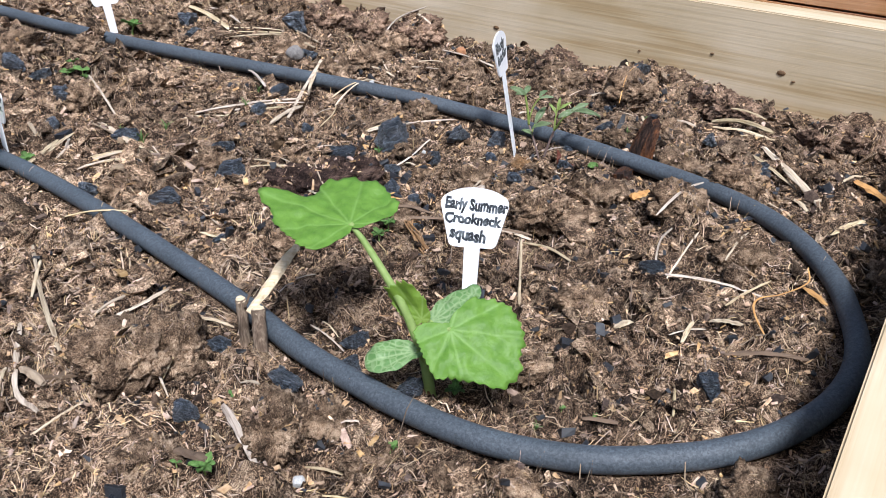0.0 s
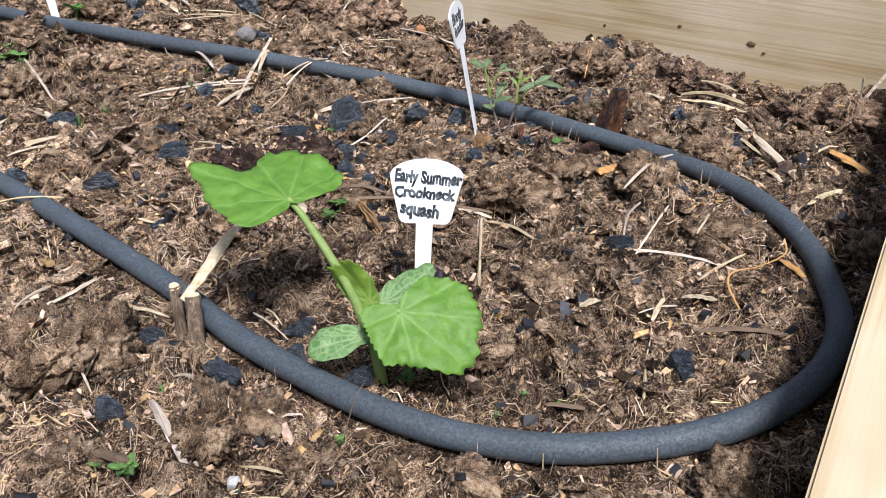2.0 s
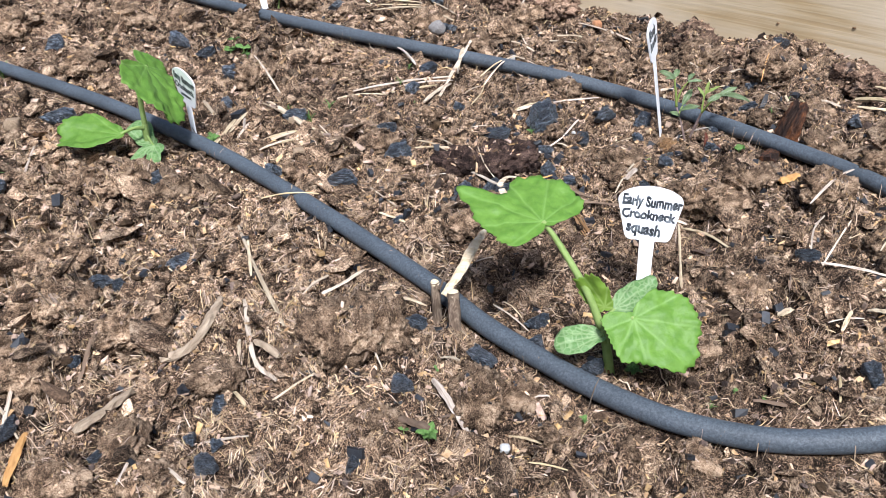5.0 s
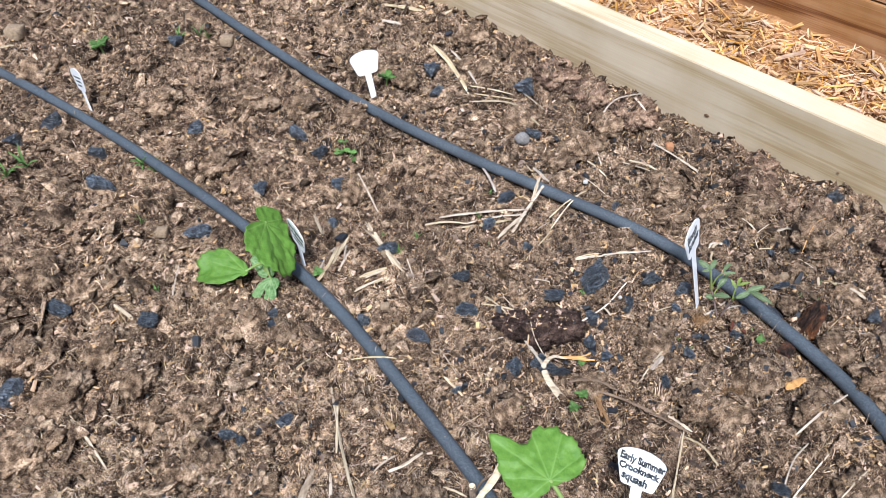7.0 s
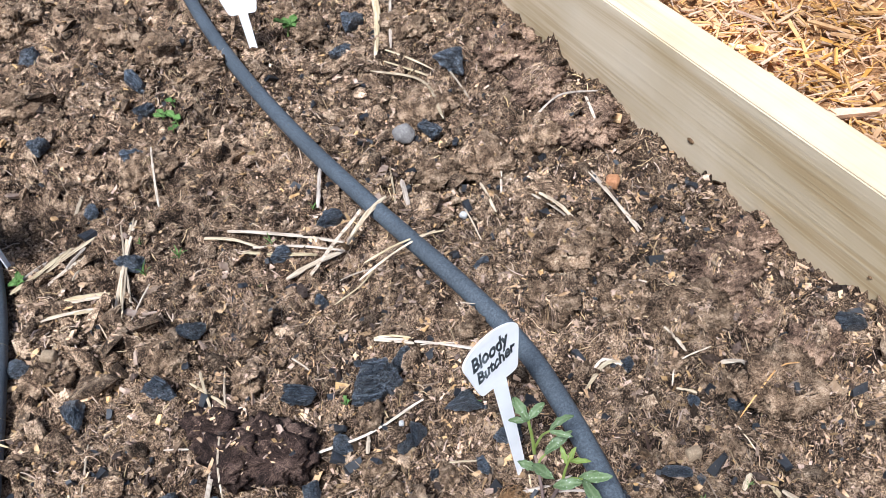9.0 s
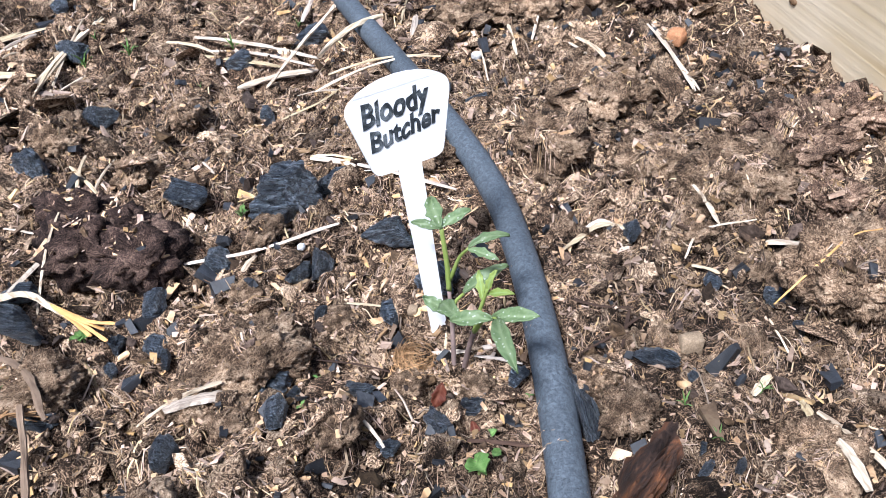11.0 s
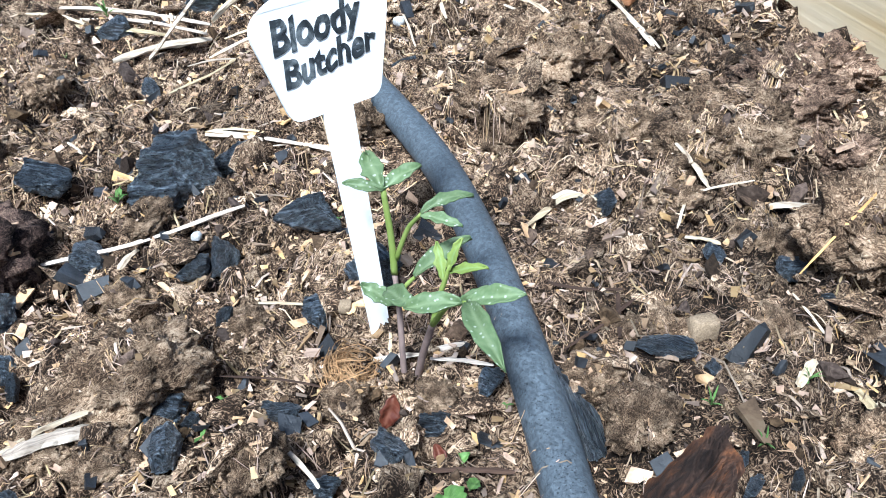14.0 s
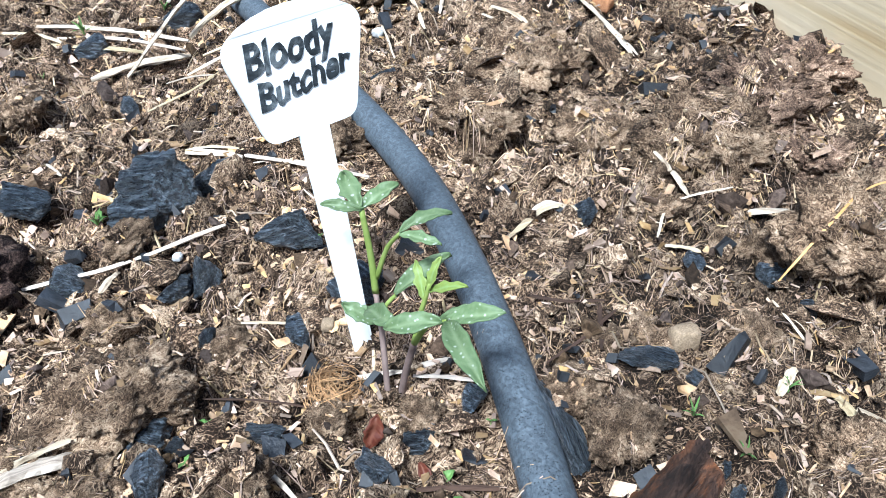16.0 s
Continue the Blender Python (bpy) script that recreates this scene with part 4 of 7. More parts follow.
def coal_mesh(seed):
    """A broken piece of charcoal: split faces, growth layers standing out as thin steps along the grain, chipped ends and a crack or two."""
    r = random.Random(seed)
    bm = bmesh.new()
    bmesh.ops.create_icosphere(bm, subdivisions=5, radius=1)
    o = Vector((seed * 5.1, seed * 2.3, seed * 0.7))
    cuts = []
    for _ in range(10):
        n = Vector((r.gauss(0, 1), r.gauss(0, 1), r.gauss(0, 0.7))).normalized()
        cuts.append((n, r.uniform(0.5, 0.85)))
    cracks = [(r.uniform(-0.5, 0.5), r.uniform(0.05, 0.1)) for _ in range(2)]
    for v in bm.verts:
        c = v.co.normalized()
        c = c / max(abs(q) for q in c) * 0.6 + c * 0.4
        for n, d in cuts:
            k = c.dot(n) - d
            if k > 0:
                c = c - n * (0.93 * k)
        layer = c.y * 6.5 + 0.9 * noise.noise(c * 1.3 + o) + c.z * 1.5
        f = layer - math.floor(layer)
        stand = (0.5 + 0.5 * noise.noise(Vector((math.floor(layer) * 3.7, c.x * 1.6, seed)))) * min(1.0, 6 * min(f, 1 - f))
        k = 1 + 0.16 * stand + 0.16 * noise.noise(c * 2.4 + o) + 0.06 * noise.noise(Vector((c.x * 3, c.y * 16, c.z * 9)) + o) + 0.035 * noise.noise(c * 19 + o)
        for at_x, wide in cracks:
            k -= 0.08 * max(0.0, 1 - abs(c.x - at_x - 0.12 * noise.noise(c * 3 + o)) / wide)
        v.co = c * k * 0.56
    me = bpy.data.meshes.new("charcoal")
    bm.to_mesh(me)
    bm.free()
    me.materials.append(M_COAL)
    return me


COAL_MESHES = [coal_mesh(s) for s in range(10)]


def coal(x, y, w, d, turn):
    w, d = 0.95 * w, 0.95 * d
    h = 0.8 * min(w, d) + 0.0015
    claim(x, y, 0.4 * max(w, d))
    ob = new("charcoal", pick.choice(COAL_MESHES))
    ob.matrix_basis = pose(x, y, at(x, y) + 0.3 * h, pick.uniform(-24, 24), pick.uniform(-20, 20), turn + pick.uniform(-20, 20)) @ Matrix.Diagonal((w, d, h, 1))
    tagged(ob, "broken piece of black charcoal lying on the soil", "charcoal", "charcoal pieces in the bed")


coal(-0.0321, 0.8001, 0.0337, 0.0279, 21)
coal(-0.0305, 0.8309, 0.0149, 0.0223, 21)
coal(-0.0757, 0.7739, 0.0234, 0.0169, 21)
coal(-0.0298, 0.7553, 0.0130, 0.0195, 21)
coal(0.0082, 0.7729, 0.0096, 0.0153, 21)
coal(0.0327, 0.8143, 0.0240, 0.0157, 21)
coal(0.0630, 0.7813, 0.0109, 0.0107, 21)
coal(0.0367, 0.7625, 0.0060, 0.0067, 21)
coal(0.1769, 0.8179, 0.0156, 0.0083, 21)
coal(0.1918, 0.8229, 0.0052, 0.0093, 21)
coal(0.1355, 0.7818, 0.0070, 0.0136, 21)
coal(0.1284, 0.7614, 0.0152, 0.0091, 21)
coal(0.1268, 0.7433, 0.0096, 0.0096, 21)
coal(0.0867, 0.7399, 0.0121, 0.0073, 21)
coal(0.0774, 0.7051, 0.0093, 0.0130, 21)
coal(0.0682, 0.7195, 0.0051, 0.0057, 21)
coal(0.1190, 0.8960, 0.0092, 0.0110, 21)
coal(0.1704, 0.8787, 0.0071, 0.0098, 21)
coal(0.1954, 0.8888, 0.0111, 0.0097, 21)
coal(0.2120, 0.8719, 0.0075, 0.0058, 21)
coal(-0.0179, 0.9406, 0.0130, 0.0173, 21)
coal(-0.1744, 0.8825, 0.0217, 0.0168, 21)
coal(-0.1216, 0.8613, 0.0087, 0.0087, 21)
coal(0.2251, 0.7939, 0.0042, 0.0050, 21)
coal(0.2163, 0.7859, 0.0037, 0.0080, 21)
coal(0.2107, 0.7933, 0.0043, 0.0046, 21)
coal(-0.1600, 0.9360, 0.0279, 0.0177, 21)
coal(0.0692, 0.8190, 0.0053, 0.0128, 21)
coal(-0.1053, 0.6649, 0.0168, 0.0202, 29)
coal(-0.0814, 0.6751, 0.0165, 0.0116, 29)
coal(-0.0673, 0.6656, 0.0212, 0.0127, 29)
coal(-0.0554, 0.6645, 0.0183, 0.0094, 29)
coal(-0.0282, 0.7158, 0.0123, 0.0197, 29)
coal(-0.0084, 0.7024, 0.0157, 0.0094, 29)
coal(-0.0249, 0.6929, 0.0074, 0.0102, 29)
coal(-0.0123, 0.6807, 0.0077, 0.0055, 29)
coal(-0.0068, 0.6433, 0.0167, 0.0072, 29)
coal(0.0547, 0.6668, 0.0111, 0.0119, 29)
coal(0.0574, 0.7173, 0.0109, 0.0174, 29)
coal(-0.2238, 0.6924, 0.0451, 0.0173, -18)
coal(-0.1917, 0.7878, 0.0152, 0.0212, -18)
coal(-0.1179, 0.7291, 0.0190, 0.0171, -18)
coal(-0.2952, 0.8266, 0.0210, 0.0177, -18)
coal(0.0104, 0.7865, 0.0129, 0.0136, -18)
coal(0.0693, 0.8053, 0.0157, 0.0157, -18)
coal(0.1611, 0.4173, 0.0120, 0.0197, -18)
coal(-0.1346, 0.4107, 0.0130, 0.0139, -18)
coal(-0.0824, 0.4437, 0.0203, 0.0169, -18)
coal(-0.0090, 0.4396, 0.0125, 0.0132, -18)
coal(-0.0454, 0.4837, 0.0135, 0.0162, -18)
coal(-0.0456, 0.4653, 0.0131, 0.0118, -18)
coal(-0.1344, 0.4872, 0.0168, 0.0089, -18)
coal(-0.1829, 0.4332, 0.0135, 0.0079, -18)
coal(-0.0889, 0.3862, 0.0098, 0.0067, -18)
coal(0.2844, 0.7016, 0.0163, 0.0112, -18)
coal(0.2727, 0.7866, 0.0129, 0.0248, -18)
coal(0.1623, 0.5534, 0.0152, 0.0127, -18)
coal(-0.1640, 0.6274, 0.0083, 0.0125, -18)
coal(-0.1758, 0.7324, 0.0275, 0.0172, -10)
coal(-0.3338, 0.5569, 0.0185, 0.0156, -10)
coal(-0.3735, 0.5245, 0.0134, 0.0097, -10)
coal(-0.4565, 0.5534, 0.0140, 0.0123, -10)
coal(-0.4259, 0.5491, 0.0116, 0.0111, -10)
coal(-0.2479, 0.3448, 0.0120, 0.0164, -10)
coal(-0.1591, 0.3507, 0.0103, 0.0115, -10)
coal(-0.2555, 0.3991, 0.0112, 0.0112, -10)
coal(-0.3928, 0.6805, 0.0160, 0.0096, -10)
coal(-0.3686, 0.4312, 0.0079, 0.0085, -10)
coal(-0.3238, 0.3553, 0.0089, 0.0094, -10)
coal(-0.2758, 0.3404, 0.0069, 0.0125, -10)
coal(-0.3826, 0.8639, 0.0140, 0.0167, -10)
coal(-0.6593, 1.0403, 0.0260, 0.0223, -10)
coal(-0.4929, 1.0438, 0.0258, 0.0221, -10)
coal(-0.4492, 1.0097, 0.0179, 0.0189, -10)
coal(-0.3308, 1.2330, 0.0246, 0.0275, 4)
coal(-0.3105, 1.1761, 0.0198, 0.0237, 4)
coal(-0.1721, 1.1852, 0.0306, 0.0321, 4)
coal(-0.1452, 1.0875, 0.0218, 0.0218, 4)
coal(-0.5020, 0.9149, 0.0199, 0.0188, 4)
coal(-0.3933, 0.9375, 0.0245, 0.0185, 4)
coal(-0.5546, 0.8166, 0.0304, 0.0227, 4)
coal(-0.3896, 0.5302, 0.0158, 0.0158, 4)
coal(0.2950, 0.7244, 0.0219, 0.0146, 4)
coal(0.2472, 0.9738, 0.0180, 0.0180, 4)
coal(-0.4034, 0.6989, 0.0168, 0.0144, 4)
coal(-0.0557, 0.8145, 0.0052, 0.0062, 34)
coal(0.1166, 0.7262, 0.0095, 0.0074, 27)
coal(0.0054, 0.6991, 0.0052, 0.0084, 37)
coal(-0.2672, 0.3710, 0.0078, 0.0087, 5)
coal(-0.2465, 0.3612, 0.0078, 0.0087, 0)
coal(-0.3864, 0.3680, 0.0107, 0.0194, 0)
coal(-0.7450, 0.8974, 0.0358, 0.0269, 8)
coal(-0.9052, 1.0311, 0.0357, 0.0277, 6)
coal(-0.9470, 0.9836, 0.0297, 0.0227, 6)
coal(-0.8056, 1.2759, 0.0268, 0.0188, 3)
coal(-0.7871, 0.9672, 0.0278, 0.0209, 6)
coal(-0.6707, 0.6653, 0.0277, 0.0218, 9)
coal(-0.6553, 0.5364, 0.0296, 0.0316, 10)
coal(-0.2904, 0.7032, 0.0139, 0.0189, 11)
coal(-0.5434, 0.6616, 0.0228, 0.0238, 10)
coal(0.1677, 0.7832, 0.0368, 0.0100, -44)

STONE_MESHES = {k: lump("stone", 20 + i, 3, 0.16, 0.8, m, k in ("tan", "red", "white")) for i, (k, m) in enumerate(M_PEBBLE.items())}
STONE_WORDS = {"tan": "rounded tan stone", "white": "pale whitish stone", "pale": "pale beige stone", "grey": "rough grey stone", "red": "broken piece of orange-red brick"}


def pebble(kind, x, y, w, turn):
    claim(x, y, 0.55 * w)
    ob = new("stone", STONE_MESHES[kind])
    ob.matrix_basis = pose(x, y, at(x, y) + 0.32 * w, pick.uniform(-10, 10), 0, turn) @ Matrix.Diagonal((0.42 * w, 0.42 * w * pick.uniform(0.75, 1.1), 0.45 * w, 1))
    tagged(ob, STONE_WORDS[kind] + " half sunk in the soil", "stone", "stones in the bed")


pebble('tan', 0.1818, 0.8377, 0.0110, 48)
pebble('white', -0.0675, 0.3702, 0.0072, 0)
pebble('tan', -0.0530, 0.4141, 0.0067, 0)
pebble('tan', -0.2667, 0.7174, 0.0125, 20)
pebble('tan', -0.7119, 1.2871, 0.0254, 3)
pebble('pale', -0.5054, 1.1036, 0.0200, 4)
pebble('tan', -1.1330, 1.2781, 0.0362, 3)
pebble('white', -0.0006, 0.7842, 0.0041, 27)
pebble('grey', -0.4178, 0.5426, 0.0121, 0)
pebble('tan', -0.2971, 0.8188, 0.0085, 8)
pebble('grey', -0.1581, 1.0593, 0.0250, 8)
pebble('red', 0.0452, 1.0643, 0.0130, 9)
pebble('tan', -0.6107, 0.8195, 0.0179, 9)
pebble('grey', -0.0657, 1.0633, 0.0216, 8)
pebble('white', -0.0616, 0.9930, 0.0070, -3)
pebble('tan', 0.0730, 0.7862, 0.0051, 31)
pebble('tan', 0.0172, 0.7152, 0.0041, 37)
pebble('tan', 0.1114, 0.5033, 0.0071, -15)

STALKS = {
    "s": ("straw", M_STRAW, 0.8, "thin dry yellow straw stalk", "straw"),
    "p": ("wood_splinter", M_SPLINT, 0.42, "pale split wood splinter with frayed ends", "wood splinter"),
    "w": ("wood_chip", M_SPLINT, 0.4, "whitish flat wood chip", "wood chip"),
    "o": ("cedar_chip", M_ORANGE, 0.45, "orange sliver of cedar wood", "wood chip"),
    "b": ("stick", M_TWIG, 0.75, "brown dry stick", "stick"),
    "d": ("twig", M_DARKTWIG, 0.85, "thin dark brown twig", "twig"),
    "g": ("branch", M_GREYWOOD, 0.9, "bent grey-brown piece of branch", "branch"),
    "t": ("stick", M_SPLINT, 0.6, "tan weathered stick", "stick"),
}


def stalk(kind, width, *points, lift=0.0):
    """A stalk, stick or splinter that lies over whatever is beneath it."""
    name, material, flat, words, category = STALKS[kind]
    p = spline(points, 6 if len(points) > 2 else 9)
    z = top(p[:, 0], p[:, 1])
    for q in p:
        claim(q[0], q[1], 0.5 * width)
    k = np.linspace(0, 1, len(p))
    low, high = np.minimum(z[0], z[2]), np.minimum(z[-1], z[-3])
    rest = low + (high - low) * k
    rise = np.percentile(z - rest, 96)
    z = rest + np.maximum(rise, 0.0) * (0.75 + 0.25 * np.sin(k * math.pi)) + width * flat * 0.3 + 0.0005 + lift * np.sin(k * math.pi)
    r = 0.5 * width * (1 - 0.4 * np.abs(2 * k - 1) ** 7) * (0.85 + 0.3 * grain(k * 4, pick.random() * 50, 2))
    mid = p.mean(0)
    side = 0.06 * width * np.sin(k * 3 + pick.random() * 6)
    line = np.column_stack([p[:, 0] - mid[0] + side, p[:, 1] - mid[1], z - z.mean()])
    turn = math.atan2(p[-1, 1] - p[0, 1], p[-1, 0] - p[0, 0])
    c, s = math.cos(-turn), math.sin(-turn)
    line[:, :2] = line[:, :2] @ np.array(((c, s), (-s, c)))
    ob = part(name, bm_tube(line, r, 7 if width > 0.004 else 5, flat, width * 0.2, pick.randrange(9999)), material)
    ob.matrix_basis = pose(mid[0], mid[1], z.mean(), 0, 0, math.degrees(turn))
    return tagged(ob, words + " lying on the soil", category, category + " pieces in the bed")


stalk('s', 0.0031, (-0.2424, 0.8935), (-0.1333, 0.9159))
stalk('s', 0.0025, (-0.2016, 0.8805), (-0.1293, 0.9090))
stalk('s', 0.0026, (-0.3402, 0.8763), (-0.2546, 0.7761))
stalk('s', 0.0028, (-0.3142, 0.7457), (-0.2831, 0.7792))
stalk('s', 0.0022, (-0.1562, 0.7583), (-0.1251, 0.7342))
stalk('s', 0.0019, (-0.0979, 0.8948), (-0.0572, 0.9530))
stalk('s', 0.0018, (-0.0931, 0.8791), (-0.0624, 0.9480))
stalk('s', 0.0026, (-0.3649, 0.9404), (-0.3288, 0.8978))
stalk('s', 0.0014, (-0.1934, 0.6783), (-0.1651, 0.6445))
stalk('s', 0.0017, (-0.2684, 0.8191), (-0.2485, 0.7794))
stalk('s', 0.0023, (-0.2612, 1.1933), (-0.1879, 1.1723))
stalk('s', 0.0024, (-0.1768, 1.1801), (-0.1391, 1.1541))
stalk('s', 0.0060, (0.2956, 0.8534), (0.3181, 0.8309), (0.3380, 0.8013))
stalk('p', 0.0070, (0.3209, 0.7757), (0.3233, 0.6408))
stalk('o', 0.0084, (0.3743, 0.7003), (0.3873, 0.6559))
stalk('p', 0.0042, (0.2980, 0.5758), (0.3338, 0.6013))
stalk('p', 0.0041, (0.3050, 0.6616), (0.3060, 0.6358))
stalk('s', 0.0021, (0.1757, 0.6063), (0.2277, 0.6620))
stalk('s', 0.0016, (0.1647, 0.5558), (0.1752, 0.5859), (0.1925, 0.6108))
stalk('s', 0.0016, (0.1713, 0.5459), (0.2070, 0.5971))
stalk('s', 0.0019, (0.2827, 0.6575), (0.2886, 0.6259))
stalk('s', 0.0027, (0.3632, 0.7012), (0.3868, 0.7242), (0.4066, 0.7335))
stalk('s', 0.0029, (0.2356, 0.8329), (0.2691, 0.8239))
stalk('s', 0.0023, (0.3057, 0.7987), (0.3481, 0.8004))
stalk('p', 0.0017, (0.2104, 0.5453), (0.2372, 0.5788))
stalk('p', 0.0029, (0.1682, 0.5421), (0.1981, 0.5286), (0.2261, 0.5098))
stalk('s', 0.0018, (0.1940, 0.4907), (0.2387, 0.5304))
stalk('w', 0.0045, (0.1198, 0.4756), (0.1347, 0.4909))
stalk('w', 0.0047, (0.1852, 0.4890), (0.1982, 0.4712))
stalk('p', 0.0029, (0.1604, 0.4655), (0.1725, 0.4855))
stalk('s', 0.0011, (0.1569, 0.4810), (0.1781, 0.4766))
stalk('b', 0.0030, (0.0891, 0.4066), (0.1084, 0.4008))
stalk('s', 0.0016, (0.1427, 0.4158), (0.1363, 0.3940))
stalk('b', 0.0033, (0.1781, 0.4409), (0.2276, 0.4380))
stalk('s', 0.0026, (0.0581, 0.6246), (0.0824, 0.6098))
stalk('s', 0.0025, (0.0754, 0.6010), (0.0929, 0.5913), (0.1072, 0.5728))
stalk('s', 0.0021, (0.0745, 0.6089), (0.0662, 0.5336))
stalk('s', 0.0015, (-0.0771, 0.5098), (-0.0513, 0.4731))
stalk('s', 0.0011, (-0.0693, 0.5127), (-0.0560, 0.4856))
stalk('s', 0.0015, (-0.0992, 0.5311), (-0.0932, 0.5623))
stalk('s', 0.0012, (-0.0913, 0.5496), (-0.0777, 0.5574))
stalk('s', 0.0016, (-0.0057, 0.5556), (-0.0050, 0.5380))
stalk('b', 0.0032, (-0.0447, 0.6495), (-0.0188, 0.6522), (0.0066, 0.6450))
stalk('p', 0.0035, (-0.2091, 0.5156), (-0.1947, 0.5233), (-0.1784, 0.5389))
stalk('p', 0.0048, (-0.1150, 0.4159), (-0.0912, 0.3761))
stalk('b', 0.0020, (-0.1638, 0.4322), (-0.1533, 0.4618))
stalk('s', 0.0014, (-0.1686, 0.4541), (-0.1504, 0.4293))
stalk('p', 0.0028, (-0.1130, 0.4502), (-0.0987, 0.4377))
stalk('s', 0.0017, (-0.0654, 0.3807), (-0.0434, 0.3806))
stalk('p', 0.0020, (-0.0508, 0.4100), (-0.0383, 0.4148))
stalk('s', 0.0014, (-0.0532, 0.3561), (-0.0303, 0.3513))
stalk('b', 0.0055, (-0.1351, 0.3838), (-0.1142, 0.3668))
stalk('s', 0.0023, (-0.1504, 0.5050), (-0.1263, 0.5021))
stalk('g', 0.0072, (-0.3447, 0.3723), (-0.3310, 0.3880), (-0.3189, 0.4097))
stalk('g', 0.0068, (-0.3064, 0.4331), (-0.2880, 0.4440), (-0.2831, 0.4790), (-0.2823, 0.4999))
stalk('s', 0.0018, (-0.2845, 0.6382), (-0.2348, 0.6491))
stalk('o', 0.0056, (-0.3679, 0.3273), (-0.3734, 0.3669))
stalk('s', 0.0026, (-0.2893, 0.5998), (-0.2624, 0.5192))
stalk('p', 0.0030, (-0.2714, 0.5473), (-0.2258, 0.4657))
stalk('p', 0.0038, (-0.2641, 0.5000), (-0.2393, 0.4328), (-0.2202, 0.4147))
stalk('p', 0.0030, (-0.2580, 0.4598), (-0.2520, 0.4387))
stalk('b', 0.0030, (-0.3570, 0.4117), (-0.3653, 0.4668))
stalk('p', 0.0023, (-0.2975, 0.3276), (-0.2951, 0.3597), (-0.2963, 0.3815))
stalk('s', 0.0020, (-0.4296, 0.4075), (-0.4005, 0.3867), (-0.3772, 0.3641))
stalk('p', 0.0030, (-0.4000, 0.4057), (-0.3877, 0.3668))
stalk('p', 0.0032, (-0.3985, 0.4454), (-0.3744, 0.4341))
stalk('s', 0.0028, (-0.2498, 0.4121), (-0.2373, 0.3951))
stalk('p', 0.0026, (-0.2816, 0.3484), (-0.2576, 0.3325))
stalk('g', 0.0051, (-0.2443, 0.4519), (-0.2202, 0.4290))
stalk('s', 0.0019, (-0.2618, 0.3702), (-0.2314, 0.3762))
stalk('s', 0.0019, (-0.2248, 0.4015), (-0.1942, 0.4171))
stalk('p', 0.0044, (-0.3659, 0.7575), (-0.3609, 0.7857), (-0.3599, 0.8211))
stalk('p', 0.0031, (-0.3472, 0.7759), (-0.3437, 0.8186))
stalk('s', 0.0031, (-0.3152, 0.7517), (-0.2820, 0.7742))
stalk('s', 0.0028, (-0.3341, 0.8694), (-0.2548, 0.7670))
stalk('s', 0.0025, (-0.5425, 0.7101), (-0.5637, 0.7786))
stalk('s', 0.0036, (-0.3112, 1.2887), (-0.2481, 1.1863))
stalk('s', 0.0025, (-0.2489, 1.1711), (-0.1848, 1.1595))
stalk('s', 0.0023, (-0.2053, 0.5301), (-0.2244, 0.5117))
stalk('s', 0.0017, (-0.1571, 0.4388), (-0.1475, 0.4646))
stalk('s', 0.0029, (-0.0596, 1.1140), (-0.0372, 1.1383), (0.0033, 1.1346))
stalk('s', 0.0029, (-0.0128, 1.1414), (0.0084, 1.1178))
stalk('s', 0.0053, (-0.3446, 1.3045), (-0.3057, 1.2531), (-0.2642, 1.1815))
stalk('s', 0.0032, (-0.2538, 1.1507), (-0.1879, 1.1477), (-0.1393, 1.1017))
stalk('p', 0.0090, (-0.4738, 1.4414), (-0.3835, 1.4215))
stalk('s', 0.0063, (-0.4610, 1.3972), (-0.4202, 1.3696))
stalk('p', 0.0044, (-0.3602, 1.4001), (-0.2857, 1.4699))
stalk('p', 0.0031, (0.1007, 0.8624), (0.1050, 0.8869), (0.1182, 0.8950))
stalk('p', 0.0041, (0.2355, 0.8201), (0.2496, 0.8165), (0.2629, 0.8051))
stalk('p', 0.0049, (0.2840, 0.8171), (0.3132, 0.8090), (0.3345, 0.7930))
stalk('p', 0.0038, (0.3131, 0.8599), (0.3372, 0.8207))
stalk('p', 0.0039, (0.3047, 0.7587), (0.3118, 0.7247), (0.3215, 0.6940))
stalk('p', 0.0034, (-0.0065, 1.0285), (0.0429, 1.0024))
stalk('p', 0.0044, (-0.1366, 1.0136), (-0.1107, 0.9835))
stalk('s', 0.0025, (-0.0540, 0.8423), (0.0308, 0.8650))
stalk('s', 0.0028, (-0.3402, 0.8733), (-0.2999, 0.8231), (-0.2556, 0.7791))
stalk('s', 0.0039, (-0.3161, 0.7719), (-0.2870, 0.7942))
stalk('b', 0.0032, (-0.0205, 0.6464), (0.0266, 0.6275), (0.0813, 0.6000))
stalk('s', 0.0027, (-0.2596, 0.5260), (-0.2971, 0.6027))
stalk('p', 0.0028, (-0.1817, 0.6454), (-0.1524, 0.6170))
stalk('s', 0.0024, (-0.3417, 0.6025), (-0.3347, 0.6401))
stalk('p', 0.0032, (-0.2591, 0.8802), (-0.2312, 0.8878), (-0.1993, 0.8906))
stalk('p', 0.0033, (-0.2089, 0.8744), (-0.1738, 0.8832), (-0.1469, 0.8957))
stalk('s', 0.0015, (-0.1077, 0.8609), (-0.0961, 0.8820), (-0.0936, 0.9058))
stalk('s', 0.0012, (-0.1155, 0.8816), (-0.0957, 0.9058))
stalk('p', 0.0019, (-0.0591, 0.8422), (-0.0448, 0.8475), (-0.0284, 0.8499))
stalk('p', 0.0013, (-0.0233, 0.8500), (0.0012, 0.8605))
